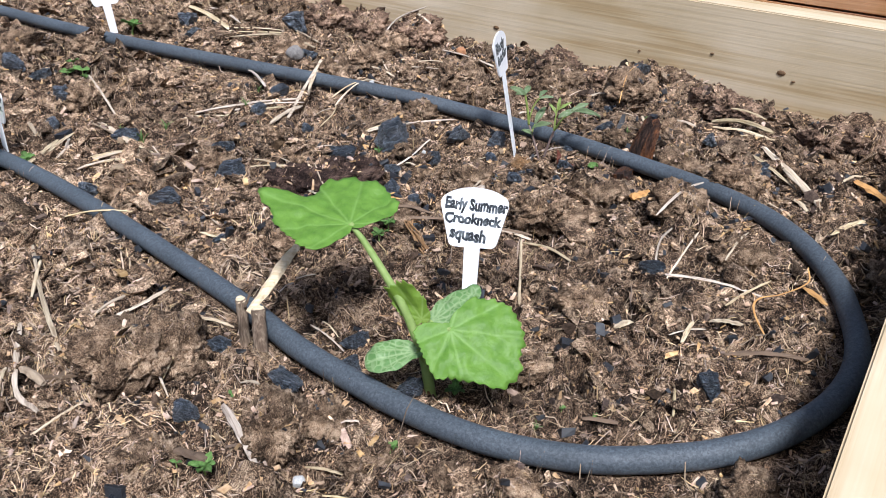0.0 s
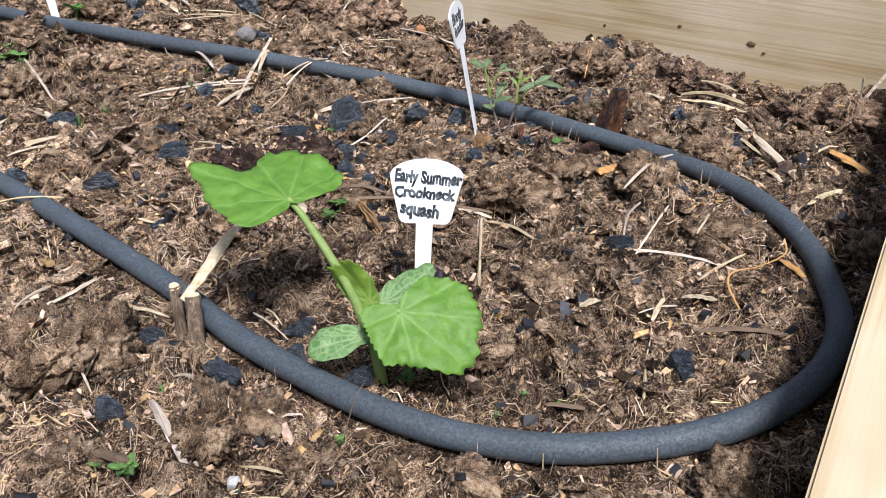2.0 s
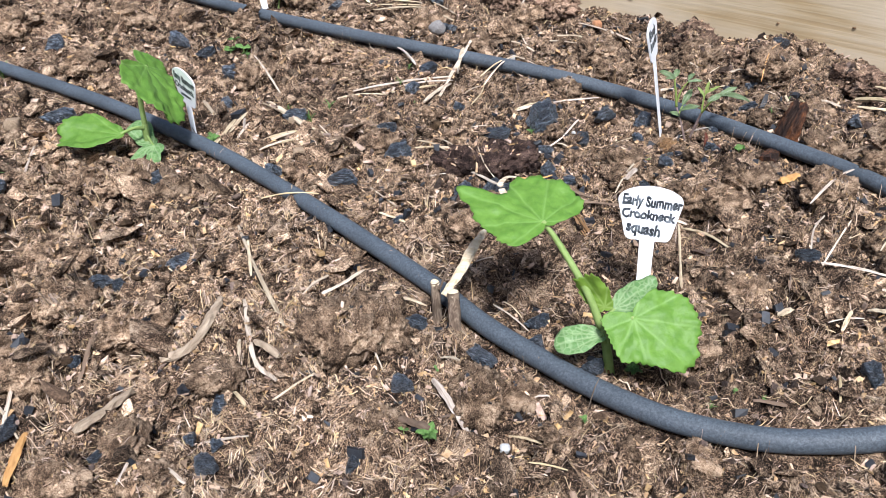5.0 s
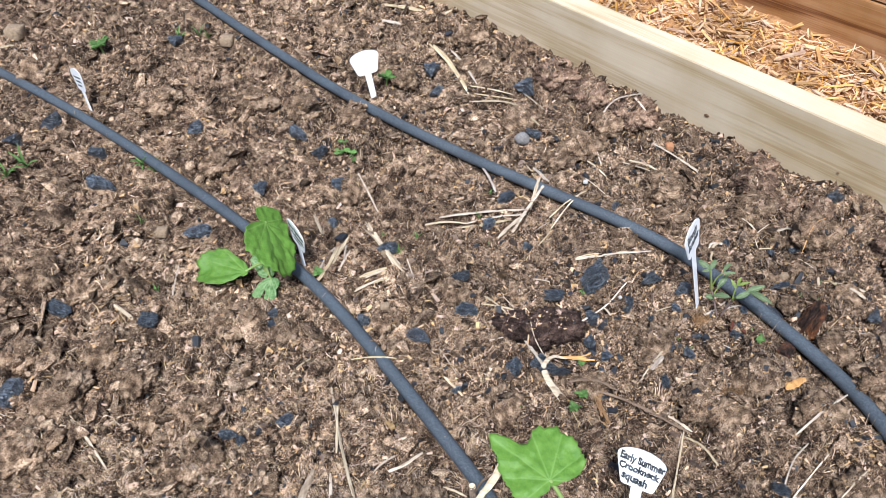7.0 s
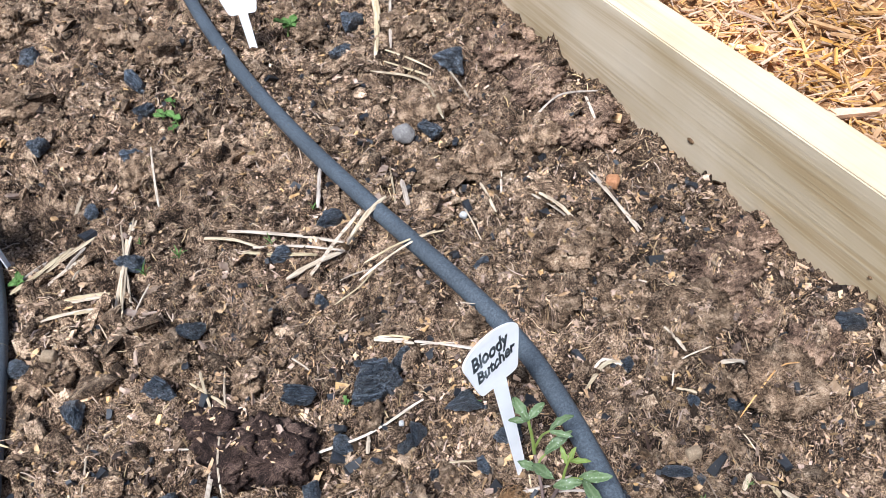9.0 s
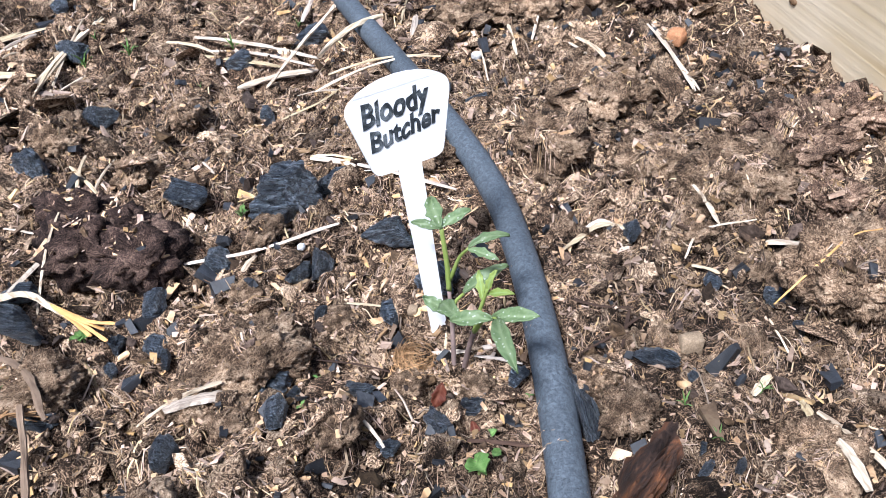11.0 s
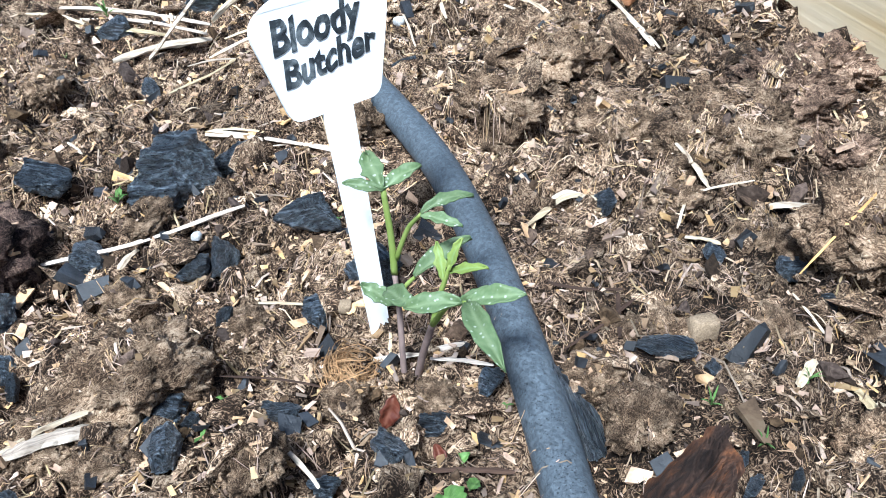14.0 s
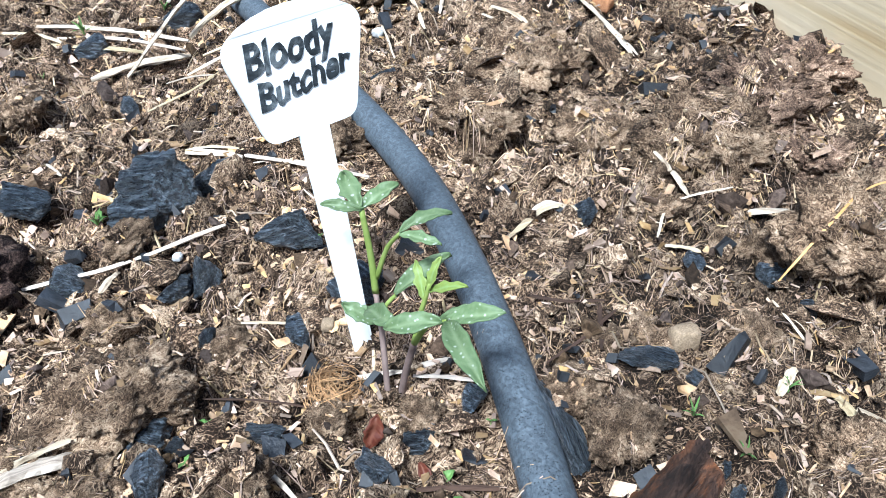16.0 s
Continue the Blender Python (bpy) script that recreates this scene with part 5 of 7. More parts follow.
stalk('s', 0.0021, (-0.0459, 0.7411), (-0.0168, 0.7668), (0.0054, 0.8052))
stalk('s', 0.0014, (-0.1049, 0.8003), (-0.0836, 0.7939))
stalk('p', 0.0030, (-0.0089, 0.7541), (-0.0188, 0.7698))
stalk('t', 0.0052, (0.0387, 0.6785), (0.0461, 0.6908), (0.0525, 0.7040))
stalk('p', 0.0016, (0.0927, 0.7271), (0.1199, 0.7211))
stalk('s', 0.0013, (0.0354, 0.7722), (0.0621, 0.7847))
stalk('d', 0.0009, (0.0593, 0.7390), (0.0748, 0.7494), (0.0901, 0.7587))
stalk('t', 0.0026, (0.0903, 0.7726), (0.1046, 0.7829), (0.1179, 0.7961))
stalk('t', 0.0017, (0.1146, 0.7792), (0.1329, 0.7886))
stalk('d', 0.0018, (0.1404, 0.7445), (0.1586, 0.7589))
stalk('p', 0.0027, (0.0233, 1.0710), (0.0555, 1.0424), (0.0844, 1.0192))
stalk('p', 0.0016, (0.1561, 0.9963), (0.1849, 0.9894))
stalk('t', 0.0027, (0.1355, 0.9208), (0.1534, 0.9164))
stalk('p', 0.0011, (0.1540, 0.8823), (0.1522, 0.8998), (0.1684, 0.9218))
stalk('p', 0.0022, (0.0989, 0.8829), (0.1031, 0.8918), (0.1161, 0.8911))
stalk('p', 0.0015, (0.1117, 0.8597), (0.1299, 0.8699))
stalk('p', 0.0036, (0.1763, 0.9132), (0.1883, 0.9185), (0.2003, 0.9150))
stalk('t', 0.0020, (0.1561, 0.8853), (0.1700, 0.8848))
stalk('o', 0.0010, (0.2009, 0.8682), (0.2091, 0.8909), (0.2152, 0.8988), (0.2242, 0.9000))
stalk('p', 0.0010, (0.2009, 0.8673), (0.2158, 0.8549))
stalk('d', 0.0013, (0.1491, 0.8049), (0.1544, 0.8207), (0.1566, 0.8404))
stalk('d', 0.0013, (0.1284, 0.8308), (0.1405, 0.8350), (0.1506, 0.8451))
stalk('d', 0.0019, (0.1486, 0.8450), (0.1623, 0.8170))
stalk('p', 0.0034, (0.2296, 0.8298), (0.2406, 0.8251))
stalk('t', 0.0032, (0.2155, 0.8197), (0.2166, 0.8314))
stalk('w', 0.0016, (0.1000, 0.9736), (0.1091, 0.9767))
stalk('w', 0.0023, (0.0381, 0.9536), (0.0514, 0.9565))
stalk('p', 0.0035, (-0.1747, 0.9398), (-0.2014, 0.9846))
stalk('p', 0.0021, (-0.1199, 0.9774), (-0.1516, 1.0204))
stalk('s', 0.0025, (-0.1585, 0.7482), (-0.1189, 0.7425))
stalk('s', 0.0016, (-0.1189, 0.7425), (-0.1400, 0.7663))
stalk('t', 0.0022, (0.0296, 0.6693), (0.0388, 0.6845), (0.0484, 0.7009))
stalk('s', 0.0020, (-0.2525, 0.7843), (-0.3392, 0.8612))
stalk('s', 0.0027, (-0.3451, 0.8002), (-0.3518, 0.8284))
stalk('s', 0.0022, (-0.3261, 0.7908), (-0.3357, 0.8067))
stalk('p', 0.0024, (-0.0439, 1.0309), (-0.0639, 1.0740))
stalk('s', 0.0025, (-0.0632, 1.0287), (-0.0352, 1.0025))
stalk('s', 0.0015, (-0.0656, 1.0010), (-0.0336, 0.9711))
stalk('p', 0.0021, (-0.0156, 1.0333), (0.0156, 1.0200), (0.0459, 1.0044))
stalk('s', 0.0019, (0.0222, 1.0671), (0.0554, 1.0415), (0.0855, 1.0221))
stalk('s', 0.0026, (-0.0581, 0.8413), (-0.0265, 0.8470))
stalk('p', 0.0017, (-0.1398, 0.6975), (-0.1225, 0.7081))
stalk('p', 0.0014, (-0.0682, 0.6767), (-0.0871, 0.6972), (-0.0950, 0.7131))
stalk('s', 0.0038, (-0.3351, 0.8745), (-0.2639, 0.7779))
stalk('p', 0.0040, (-0.3528, 1.3066), (-0.3087, 1.2517), (-0.2570, 1.1678))
stalk('s', 0.0044, (-0.1598, 0.8676), (-0.1323, 0.9139))
stalk('s', 0.0040, (-0.4149, 0.8832), (-0.3929, 0.8496))
stalk('s', 0.0044, (-0.1241, 0.9101), (-0.1202, 0.9656))
stalk('p', 0.0046, (-0.3709, 0.7694), (-0.3680, 0.8299))
stalk('p', 0.0036, (-0.3572, 0.7897), (-0.3526, 0.8436))
stalk('s', 0.0029, (-0.3172, 0.7689), (-0.2881, 0.7881))
stalk('s', 0.0027, (-0.5447, 0.5017), (-0.5015, 0.4694))
stalk('p', 0.0048, (-0.6102, 0.6852), (-0.5718, 0.6634))
stalk('s', 0.0058, (-1.1475, 1.2198), (-1.1140, 1.2419))

stalk('o', 0.0097, (0.1736, 0.6790), (0.1827, 0.6839), (0.1949, 0.6949))
stalk('o', 0.0013, (0.2614, 0.5284), (0.2538, 0.5098), (0.2326, 0.4981), (0.2168, 0.4962), (0.2112, 0.4864), (0.2116, 0.4593))
stalk('o', 0.0045, (0.2550, 0.5167), (0.2642, 0.4981))

# the straw that leans over the hose, and two that stand against the board


def leaner(kind, width, *points):
    name, material, flat, words, category = STALKS[kind]
    ob = part(name, bm_tube(spline([(0, 0, 0), *[tuple(np.subtract(q, points[0])) for q in points[1:]]], 5), 0.5 * width, 6, flat, width * 0.15, 3), material)
    ob.location = points[0]
    return tagged(ob, words + " standing slanted in the soil", category)


leaner("p", 0.0042, (-0.1429, 0.8794, 0.0071), (-0.1254, 0.8988, 0.0346), (-0.1087, 0.9167, 0.0575))
leaner("p", 0.0035, (0.4443, 0.8030, 0.0100), (0.4624, 0.8076, 0.0350), (0.4794, 0.8132, 0.0549))
leaner("p", 0.003, (0.4505, 0.8030, 0.0100), (0.4500, 0.8081, 0.0450))

# ---- plant labels ----


def label_bm():
    """A flat plastic tag: a bulged trapezoid head on a tapering stake, the foot at the origin, face towards -y."""
    H, HEAD = 0.114, 0.038
    a, b, c, d = 0.0228, 0.0152, 0.0051, 0.0031
    outline = []

    def corner(p, q, r, rad, n=5):
        p, q, r = Vector(p), Vector(q), Vector(r)
        s, e = q + (p - q).normalized() * rad, q + (r - q).normalized() * rad
        for i in range(n + 1):
            t = i / n
            outline.append(s * (1 - t) ** 2 + q * 2 * t * (1 - t) + e * t * t)

    crown = [(a * math.sin(t), H - 0.008 + 0.008 * math.cos(t * 1.2)) for t in np.linspace(1.0, -1.0, 9)]
    outline.append(Vector((d, -0.03)))
    outline.append(Vector((c, H - HEAD)))
    corner((c, H - HEAD), (b, H - HEAD), (a, H - 0.0085), 0.004)
    corner((b, H - HEAD), (a + 0.0006, H - 0.0075), crown[0], 0.0055)
    outline.extend(Vector(q) for q in crown)
    corner(crown[-1], (-a - 0.0006, H - 0.0075), (-b, H - HEAD), 0.0055)
    corner((-a, H - 0.0085), (-b, H - HEAD), (-c, H - HEAD), 0.004)
    outline.append(Vector((-c, H - HEAD)))
    outline.append(Vector((-d, -0.03)))
    bm = bmesh.new()
    front = [bm.verts.new((p.x, -0.0006, p.y)) for p in outline]
    back = [bm.verts.new((p.x, 0.0006, p.y)) for p in outline]
    bm.faces.new(front)
    bm.faces.new(back[::-1])
    for i in range(len(front)):
        j = (i + 1) % len(front)
        bm.faces.new((front[j], front[i], back[i], back[j]))
    bmesh.ops.recalc_face_normals(bm, faces=bm.faces[:])
    return bm


def writing(text, x0, x1, z0, z1, cap, parent, bold=0.032):
    """Hand-inked words on the face of a tag, from x0 to x1, on a baseline that runs from z0 to z1."""
    cu = bpy.data.curves.new("writing", "FONT")
    cu.body, cu.size, cu.extrude, cu.offset, cu.shear = text, 1.0, 0.01, bold, 0.12
    cu.resolution_u = 4
    tmp = new("writing", cu)
    bpy.context.view_layer.update()
    me = bpy.data.meshes.new_from_object(tmp.evaluated_get(bpy.context.evaluated_depsgraph_get()))
    bpy.data.objects.remove(tmp)
    me.materials.clear()
    me.materials.append(M_INK)
    left, right = min(v.co.x for v in me.vertices), max(v.co.x for v in me.vertices)
    for v in me.vertices:
        t = (v.co.x - left) / (right - left)
        wob = 0.05 * math.sin(t * 23 + len(text)) + 0.03 * math.sin(t * 51)
        v.co = (x0 + t * (x1 - x0), (v.co.y / 0.72 + wob) * cap + (z1 - z0) * t, v.co.z * 0.012)
    ob = under("writing", me, parent, "black hand-inked marker lettering")
    ob.matrix_basis = pose(0, -0.00075, z0, 90, 0, 0)
    return ob


def bars(parent, rows):
    for x, z, w in rows:
        bm = bmesh.new()
        bmesh.ops.create_cube(bm, size=1)
        bmesh.ops.scale(bm, vec=(w, 0.0003, 0.0024), verts=bm.verts)
        ob = part("ink_line", bm, M_INK, parent)
        ob.location = (x, -0.0007, z)


def plant_label(x, y, z, yaw, back, side, words):
    """A tag stuck in the soil at (x, y), turned by yaw, leaning back and sideways in degrees."""
    base = tagged(new("plant_label"), words, "plant label", "plant labels in the bed")
    tag = part("tag", label_bm(), M_LABEL, base)
    base.matrix_basis = pose(x, y, z, 0, 0, yaw) @ pose(0, 0, 0, -back, 0, 0) @ pose(0, 0, 0, 0, -side, 0)
    return tag


squash_tag = plant_label(0.0250, 0.4697, 0.0016, -22.2, 27.0, 6.6, "white plastic plant label lettered for squash behind the seedling")
writing("Early Summer", -0.0194, 0.0222, 0.1006, 0.0985, 0.0072, squash_tag, 0.045)
writing("Crookneck", -0.019, 0.0184, 0.0917, 0.09, 0.0064, squash_tag, 0.045)
writing("squash", -0.0153, 0.0088, 0.0819, 0.0792, 0.0075, squash_tag, 0.045)
tomato_tag = plant_label(0.0861, 0.7883, 0.0104, 71.8, 10.9, -0.6, "white plastic plant label lettered Bloody Butcher by tomato seedlings")
writing("Bloody", -0.0166, 0.013, 0.0968, 0.099, 0.0093, tomato_tag, 0.03)
writing("Butcher", -0.015, 0.0166, 0.0865, 0.0905, 0.008, tomato_tag, 0.03)
mid_tag = plant_label(-0.3924, 0.7810, -0.0305, -43.9, -0.3, -2.8, "white plastic plant label leaning beside the second squash seedling")
writing("Early Summer", -0.0194, 0.0222, 0.1006, 0.0985, 0.0072, mid_tag, 0.045)
writing("Crookneck", -0.019, 0.0184, 0.0917, 0.09, 0.0064, mid_tag, 0.045)
bars(mid_tag, [(0.0, 0.0855, 0.02)])
plant_label(-0.3980, 1.1391, -0.0200, 211, -7.5, -3.5, "blank white back of a plastic plant label by the hose")
end_tag = plant_label(-0.8517, 1.0598, -0.0340, -35, 4, 13, "white plastic plant label with illegible writing beside the hose")
bars(end_tag, [(0.0, 0.099, 0.03), (0.0, 0.092, 0.026), (0.0, 0.085, 0.018)])

# ---- squash seedlings ----


def blade(name, attach, normal, radii, material, parent, cup=0.0, wave=0.0, teeth=0.03, veins=(0, 38, -38, 80, -80, 125, -125), axis=0.0, rings=16, segs=168, droop=0.0, label=""):
    """A broad leaf round its stalk's end. radii: (degrees, millimetres) of the outline; axis: where the midrib points."""
    n = Vector(normal).normalized()
    u = Vector((0, 1, 0)).cross(n).normalized()
    v = n.cross(u)
    radii = sorted(radii)
    deg, mm = [d for d, _ in radii], [r for _, r in radii]
    th = np.arange(segs) * 360 / segs - 180
    r = np.interp(th, [deg[-1] - 360, *deg, deg[0] + 360], [mm[-1], *mm, mm[0]])
    for _ in range(3):
        r = 0.25 * np.roll(r, 1) + 0.5 * r + 0.25 * np.roll(r, -1)
    r = r * 0.001 * (1 + 1.5 * teeth * (np.abs(((th / 8.5 + 0.6 * grain(th / 30, 0, 2)) % 1) * 2 - 1) - 0.5) + 2.2 * teeth * (grain(th / 13, len(radii), 4) - 0.5))
    biggest = r.max()
    verts, vein = [(0.0, 0.0, 0.0)], [1.0]
    for k in range(1, rings + 1):
        s = k / rings
        for t, rr in zip(th, r):
            q = rr * s
            a = radians(t)
            rel = q / biggest
            best = min(abs((t - axis - w + 180) % 360 - 180) for w in veins)
            off = q * math.sin(radians(min(best, 90)))
            line = math.exp(-(off / (0.00055 * (1.4 - 0.8 * rel))) ** 2)
            side = math.exp(-((((q * 1000 + best * 0.22) / 6.5) % 1 - 0.5) / 0.07) ** 2) * 0.2 if rel > 0.2 else 0.0
            h = cup * rel * rel * biggest + wave * biggest * rel ** 2 * math.sin(radians(t) * 5 + 1) + 0.5 * wave * biggest * rel ** 3 * math.sin(radians(t) * 11)
            h += 0.0007 * math.exp(-(off / 0.003) ** 2) * -1 + 0.0018 * (float(grain(q * math.cos(a) * 160, q * math.sin(a) * 160, 6)) - 0.5) * 2 * min(1, rel * 2)
            h -= droop * biggest * rel ** 2.2
            verts.append((q * math.cos(a), q * math.sin(a), h))
            vein.append(min(1.0, 0.75 * line + side))
    tri = [(0, 1 + i, 1 + (i + 1) % segs, 1 + (i + 1) % segs) for i in range(segs)]
    bm = bmesh.new()
    lay = bm.verts.layers.float.new("vein")
    vs = [bm.verts.new(p) for p in verts]
    for a_, b_, c_, _ in tri:
        bm.faces.new((vs[a_], vs[b_], vs[c_]))
    for k in range(rings - 1):
        for i in range(segs):
            j = (i + 1) % segs
            o = 1 + k * segs
            bm.faces.new((vs[o + i], vs[o + segs + i], vs[o + segs + j], vs[o + j]))
    for q, w in zip(vs, vein):
        q[lay] = w
    ob = part(name, bm, material, parent, label, smooth=True)
    ob.matrix_basis = Matrix.Translation(attach) @ Matrix((u, v, n)).transposed().to_4x4()
    thick = ob.modifiers.new("thickness", "SOLIDIFY")
    thick.thickness, thick.offset = 0.0005, -1
    return ob


def stem(name, points, r0, r1, material, parent, label="", bow=6, sides=9):
    line = spline(points, bow)
    return part(name, bm_tube(line, np.linspace(r0, r1, len(line)), sides, 1.0, r0 * 0.12, 5), material, parent, label, smooth=True)


plant = tagged(new("squash_seedling"), "young squash seedling with broad toothed green leaves", "seedling", "squash seedlings")
stem("stem", [(0.0054, 0.4390, -0.0101), (0.0013, 0.4444, 0.0157), (-0.0027, 0.4498, 0.0356)], 0.0035, 0.003, M_PETIOLE, plant)
stem("petiole", [(-0.0026, 0.4499, 0.0317), (-0.0144, 0.4579, 0.0595), (-0.0322, 0.4735, 0.0850), (-0.0440, 0.4817, 0.0992)], 0.0030, 0.0017, M_PETIOLE, plant, "thick pale green stalk")
stem("petiole", [(-0.0017, 0.4479, 0.0337), (0.0059, 0.4448, 0.0474), (0.0145, 0.4380, 0.0535)], 0.002, 0.0014, M_PETIOLE, plant)
stem("petiole", [(-0.0017, 0.4499, 0.0317), (0.0002, 0.4526, 0.0415), (0.0041, 0.4560, 0.0470)], 0.0018, 0.0014, M_PETIOLE, plant)
stem("petiole", [(-0.0007, 0.4461, 0.0237), (-0.0037, 0.4425, 0.0337), (-0.0047, 0.4413, 0.0360)], 0.0018, 0.0014, M_PETIOLE, plant)
blade("leaf", (-0.0442, 0.4817, 0.0994), (0.03, -0.119, 0.992), [(-173, 41), (-154, 35), (-128, 35), (-110, 16), (-69, 4), (0, 10), (22, 26), (38, 36), (55, 39), (68, 44), (82, 43), (90, 50), (103, 50), (112, 52), (124, 41), (132, 38), (140, 48), (145, 60), (150, 68), (159, 58), (166, 50)], M_LEAF, plant, cup=-0.03, wave=0.05, teeth=0.034, axis=118, veins=(0, 34, -34, 68, -68, 112, -112), label="large upper leaf with a small notch")
blade("leaf", (0.0147, 0.4377, 0.0538), (0.05, -0.552, 0.833), [(-176, 21), (-147, 21), (-119, 25), (-101, 31), (-80, 30), (-62, 37), (-49, 46), (-34, 46), (-20, 43), (-9, 45), (0, 42), (12, 40), (29, 36), (48, 29), (60, 24), (68, 14), (100, 4), (150, 6), (166, 15)], M_LEAF, plant, cup=0.06, wave=0.045, teeth=0.042, axis=-40, veins=(0, 36, -36, 72, -72, 115, -115), droop=0.1)
blade("leaf", (0.0043, 0.4560, 0.0473), (0.0, -0.287, 0.958), [(-29, 5), (-20, 12), (0, 18), (20, 27), (33, 36), (41, 38), (50, 32), (66, 20), (90, 8), (150, 2), (-120, 2)], M_COTY, plant, cup=0.08, wave=0.02, teeth=0.01, axis=38, veins=(0, 20, -20, 45, -45), label="silvery green older leaf")
blade("leaf", (-0.0022, 0.4545, 0.0490), (-0.203, -0.913, 0.355), [(5, 6), (40, 9), (68, 19), (80, 26), (95, 27), (108, 31), (116, 24), (130, 14), (156, 9), (-120, 2)], M_YOUNG, plant, cup=0.35, wave=0.08, teeth=0.07, axis=95, label="young folded leaf")
blade("seed_leaf", (-0.0043, 0.4413, 0.0362), (0.0, -0.349, 0.937), [(-170, 32), (-158, 31), (-147, 26), (-135, 18), (-117, 6), (0, 2), (105, 2), (138, 12), (157, 21), (173, 29)], M_COTY, plant, cup=-0.1, wave=0.01, teeth=0.0, axis=175, veins=(0, 16, -16, 34, -34), label="smooth oval seed leaf")

plant2 = tagged(new("squash_seedling"), "smaller squash seedling with two toothed leaves beside the hose", "seedling", "squash seedlings")
stem("stem", [(-0.4326, 0.7589, -0.0110), (-0.4338, 0.7613, 0.0207), (-0.4338, 0.7634, 0.0306)], 0.0036, 0.003, M_PETIOLE, plant2)
stem("petiole", [(-0.4338, 0.7634, 0.0286), (-0.4345, 0.7690, 0.0560), (-0.4290, 0.7700, 0.0790), (-0.4195, 0.7690, 0.0905)], 0.0028, 0.0016, M_PETIOLE, plant2)
stem("petiole", [(-0.4337, 0.7613, 0.0266), (-0.4397, 0.7524, 0.0315), (-0.4495, 0.7402, 0.0316)], 0.002, 0.0015, M_PETIOLE, plant2)
stem("petiole", [(-0.4338, 0.7613, 0.0207), (-0.4287, 0.7553, 0.0167), (-0.4212, 0.7445, 0.0161)], 0.0016, 0.0013, M_PETIOLE, plant2)
blade("leaf", (-0.4195, 0.7690, 0.0908), (0.754, 0.133, 0.643), [(-143, 6), (-133, 20), (-126, 33), (-111, 43), (-98, 55), (-85, 57), (-69, 68), (-54, 69), (-35, 68), (-21, 62), (-9, 50), (16, 34), (51, 32), (70, 34), (98, 26), (157, 20)], M_LEAF, plant2, cup=-0.03, wave=0.05, teeth=0.04, axis=-50, veins=(0, 34, -34, 68, -68, 105, -105))
blade("leaf", (-0.4495, 0.7402, 0.0317), (0.0, -0.25, 0.97), [(-168, 64), (-154, 55), (-141, 36), (-125, 8), (0, 3), (90, 6), (115, 14), (134, 24), (140, 40), (149, 50), (164, 60)], M_LEAF, plant2, cup=0.08, wave=0.08, teeth=0.05, axis=172, veins=(0, 26, -26, 55, -55))
blade("leaf", (-0.4267, 0.7537, 0.0130), (0.0, -0.287, 0.958), [(-140, 4), (0, 3), (95, 10), (108, 33), (129, 40), (152, 35), (166, 20)], M_COTY, plant2, cup=0.1, wave=0.02, teeth=0.0, axis=132, veins=(0, 18, -18, 40, -40), label="silvery green older leaf")
blade("seed_leaf", (-0.4212, 0.7445, 0.0171), (0.05, -0.1, 0.99), [(-154, 11), (-132, 22), (-124, 31), (-93, 29), (-75, 32), (-60, 28), (-49, 17), (60, 3), (150, 3)], M_COTY, plant2, cup=-0.08, teeth=0.0, axis=-95, veins=(0, 18, -18, 38, -38), label="smooth oval seed leaf")

# ---- tomato seedlings ----


def leaflet(name, a, b, width, material, parent, up=(0, -0.4, 0.9), sag=0.08, lobes=0.0, bend=0.0):
    """A pointed leaflet from its stalk at a to its tip at b, folded a little along the midrib."""
    a, b = Vector(a), Vector(b)
    x = b - a
    length = x.length
    x.normalize()
    y = Vector(up).cross(x).normalized()
    z = x.cross(y)
    rows, cols = 21, 7
    kind = random.Random(round(abs(a.x) * 1e5) + round(abs(b.y) * 1e5))
    notch, skew, phase = kind.uniform(0.05, 0.14), kind.uniform(-0.12, 0.12), kind.uniform(0, 6.28)
    bm = bmesh.new()
    lay = bm.verts.layers.float.new("vein")
    grid, vein = [], []
    for i in range(rows):
        t = i / (rows - 1)
        half = 0.5 * width * (math.sin(math.pi * min(1, 0.04 + 0.95 * t ** 1.05)) ** 0.75) * (1 + lobes * math.sin(t * 17))
        row = []
        ragged = [half * (1 + notch * math.sin(t * 21 + phase + 2.4 * side) + 0.5 * notch * math.sin(t * 39 + phase) + skew * side) for side in (-1, 1)]
        for j in range(cols):
            s = 2 * j / (cols - 1) - 1
            h = 0.22 * width * abs(s) ** 1.5 - sag * length * (2 * t - 1) ** 2 + 0.07 * width * math.sin(t * 9 + s * 3 + phase)
            row.append(bm.verts.new(a + x * (t * length) + y * (ragged[s > 0] * s + bend * width * math.sin(math.pi * t)) + z * (h + sag * length)))
            vein.append(0.8 if j == cols // 2 else (0.35 if (i + abs(j - cols // 2)) % 4 == 0 else 0.0))
        grid.append(row)
    for i in range(rows - 1):
        for j in range(cols - 1):
            bm.faces.new((grid[i][j], grid[i + 1][j], grid[i + 1][j + 1], grid[i][j + 1]))
    for q, w in zip([v for row in grid for v in row], vein):
        q[lay] = w
    ob = part(name, bm, material, parent, smooth=True)
    thick = ob.modifiers.new("thickness", "SOLIDIFY")
    thick.thickness, thick.offset = 0.00035, 0
    return ob


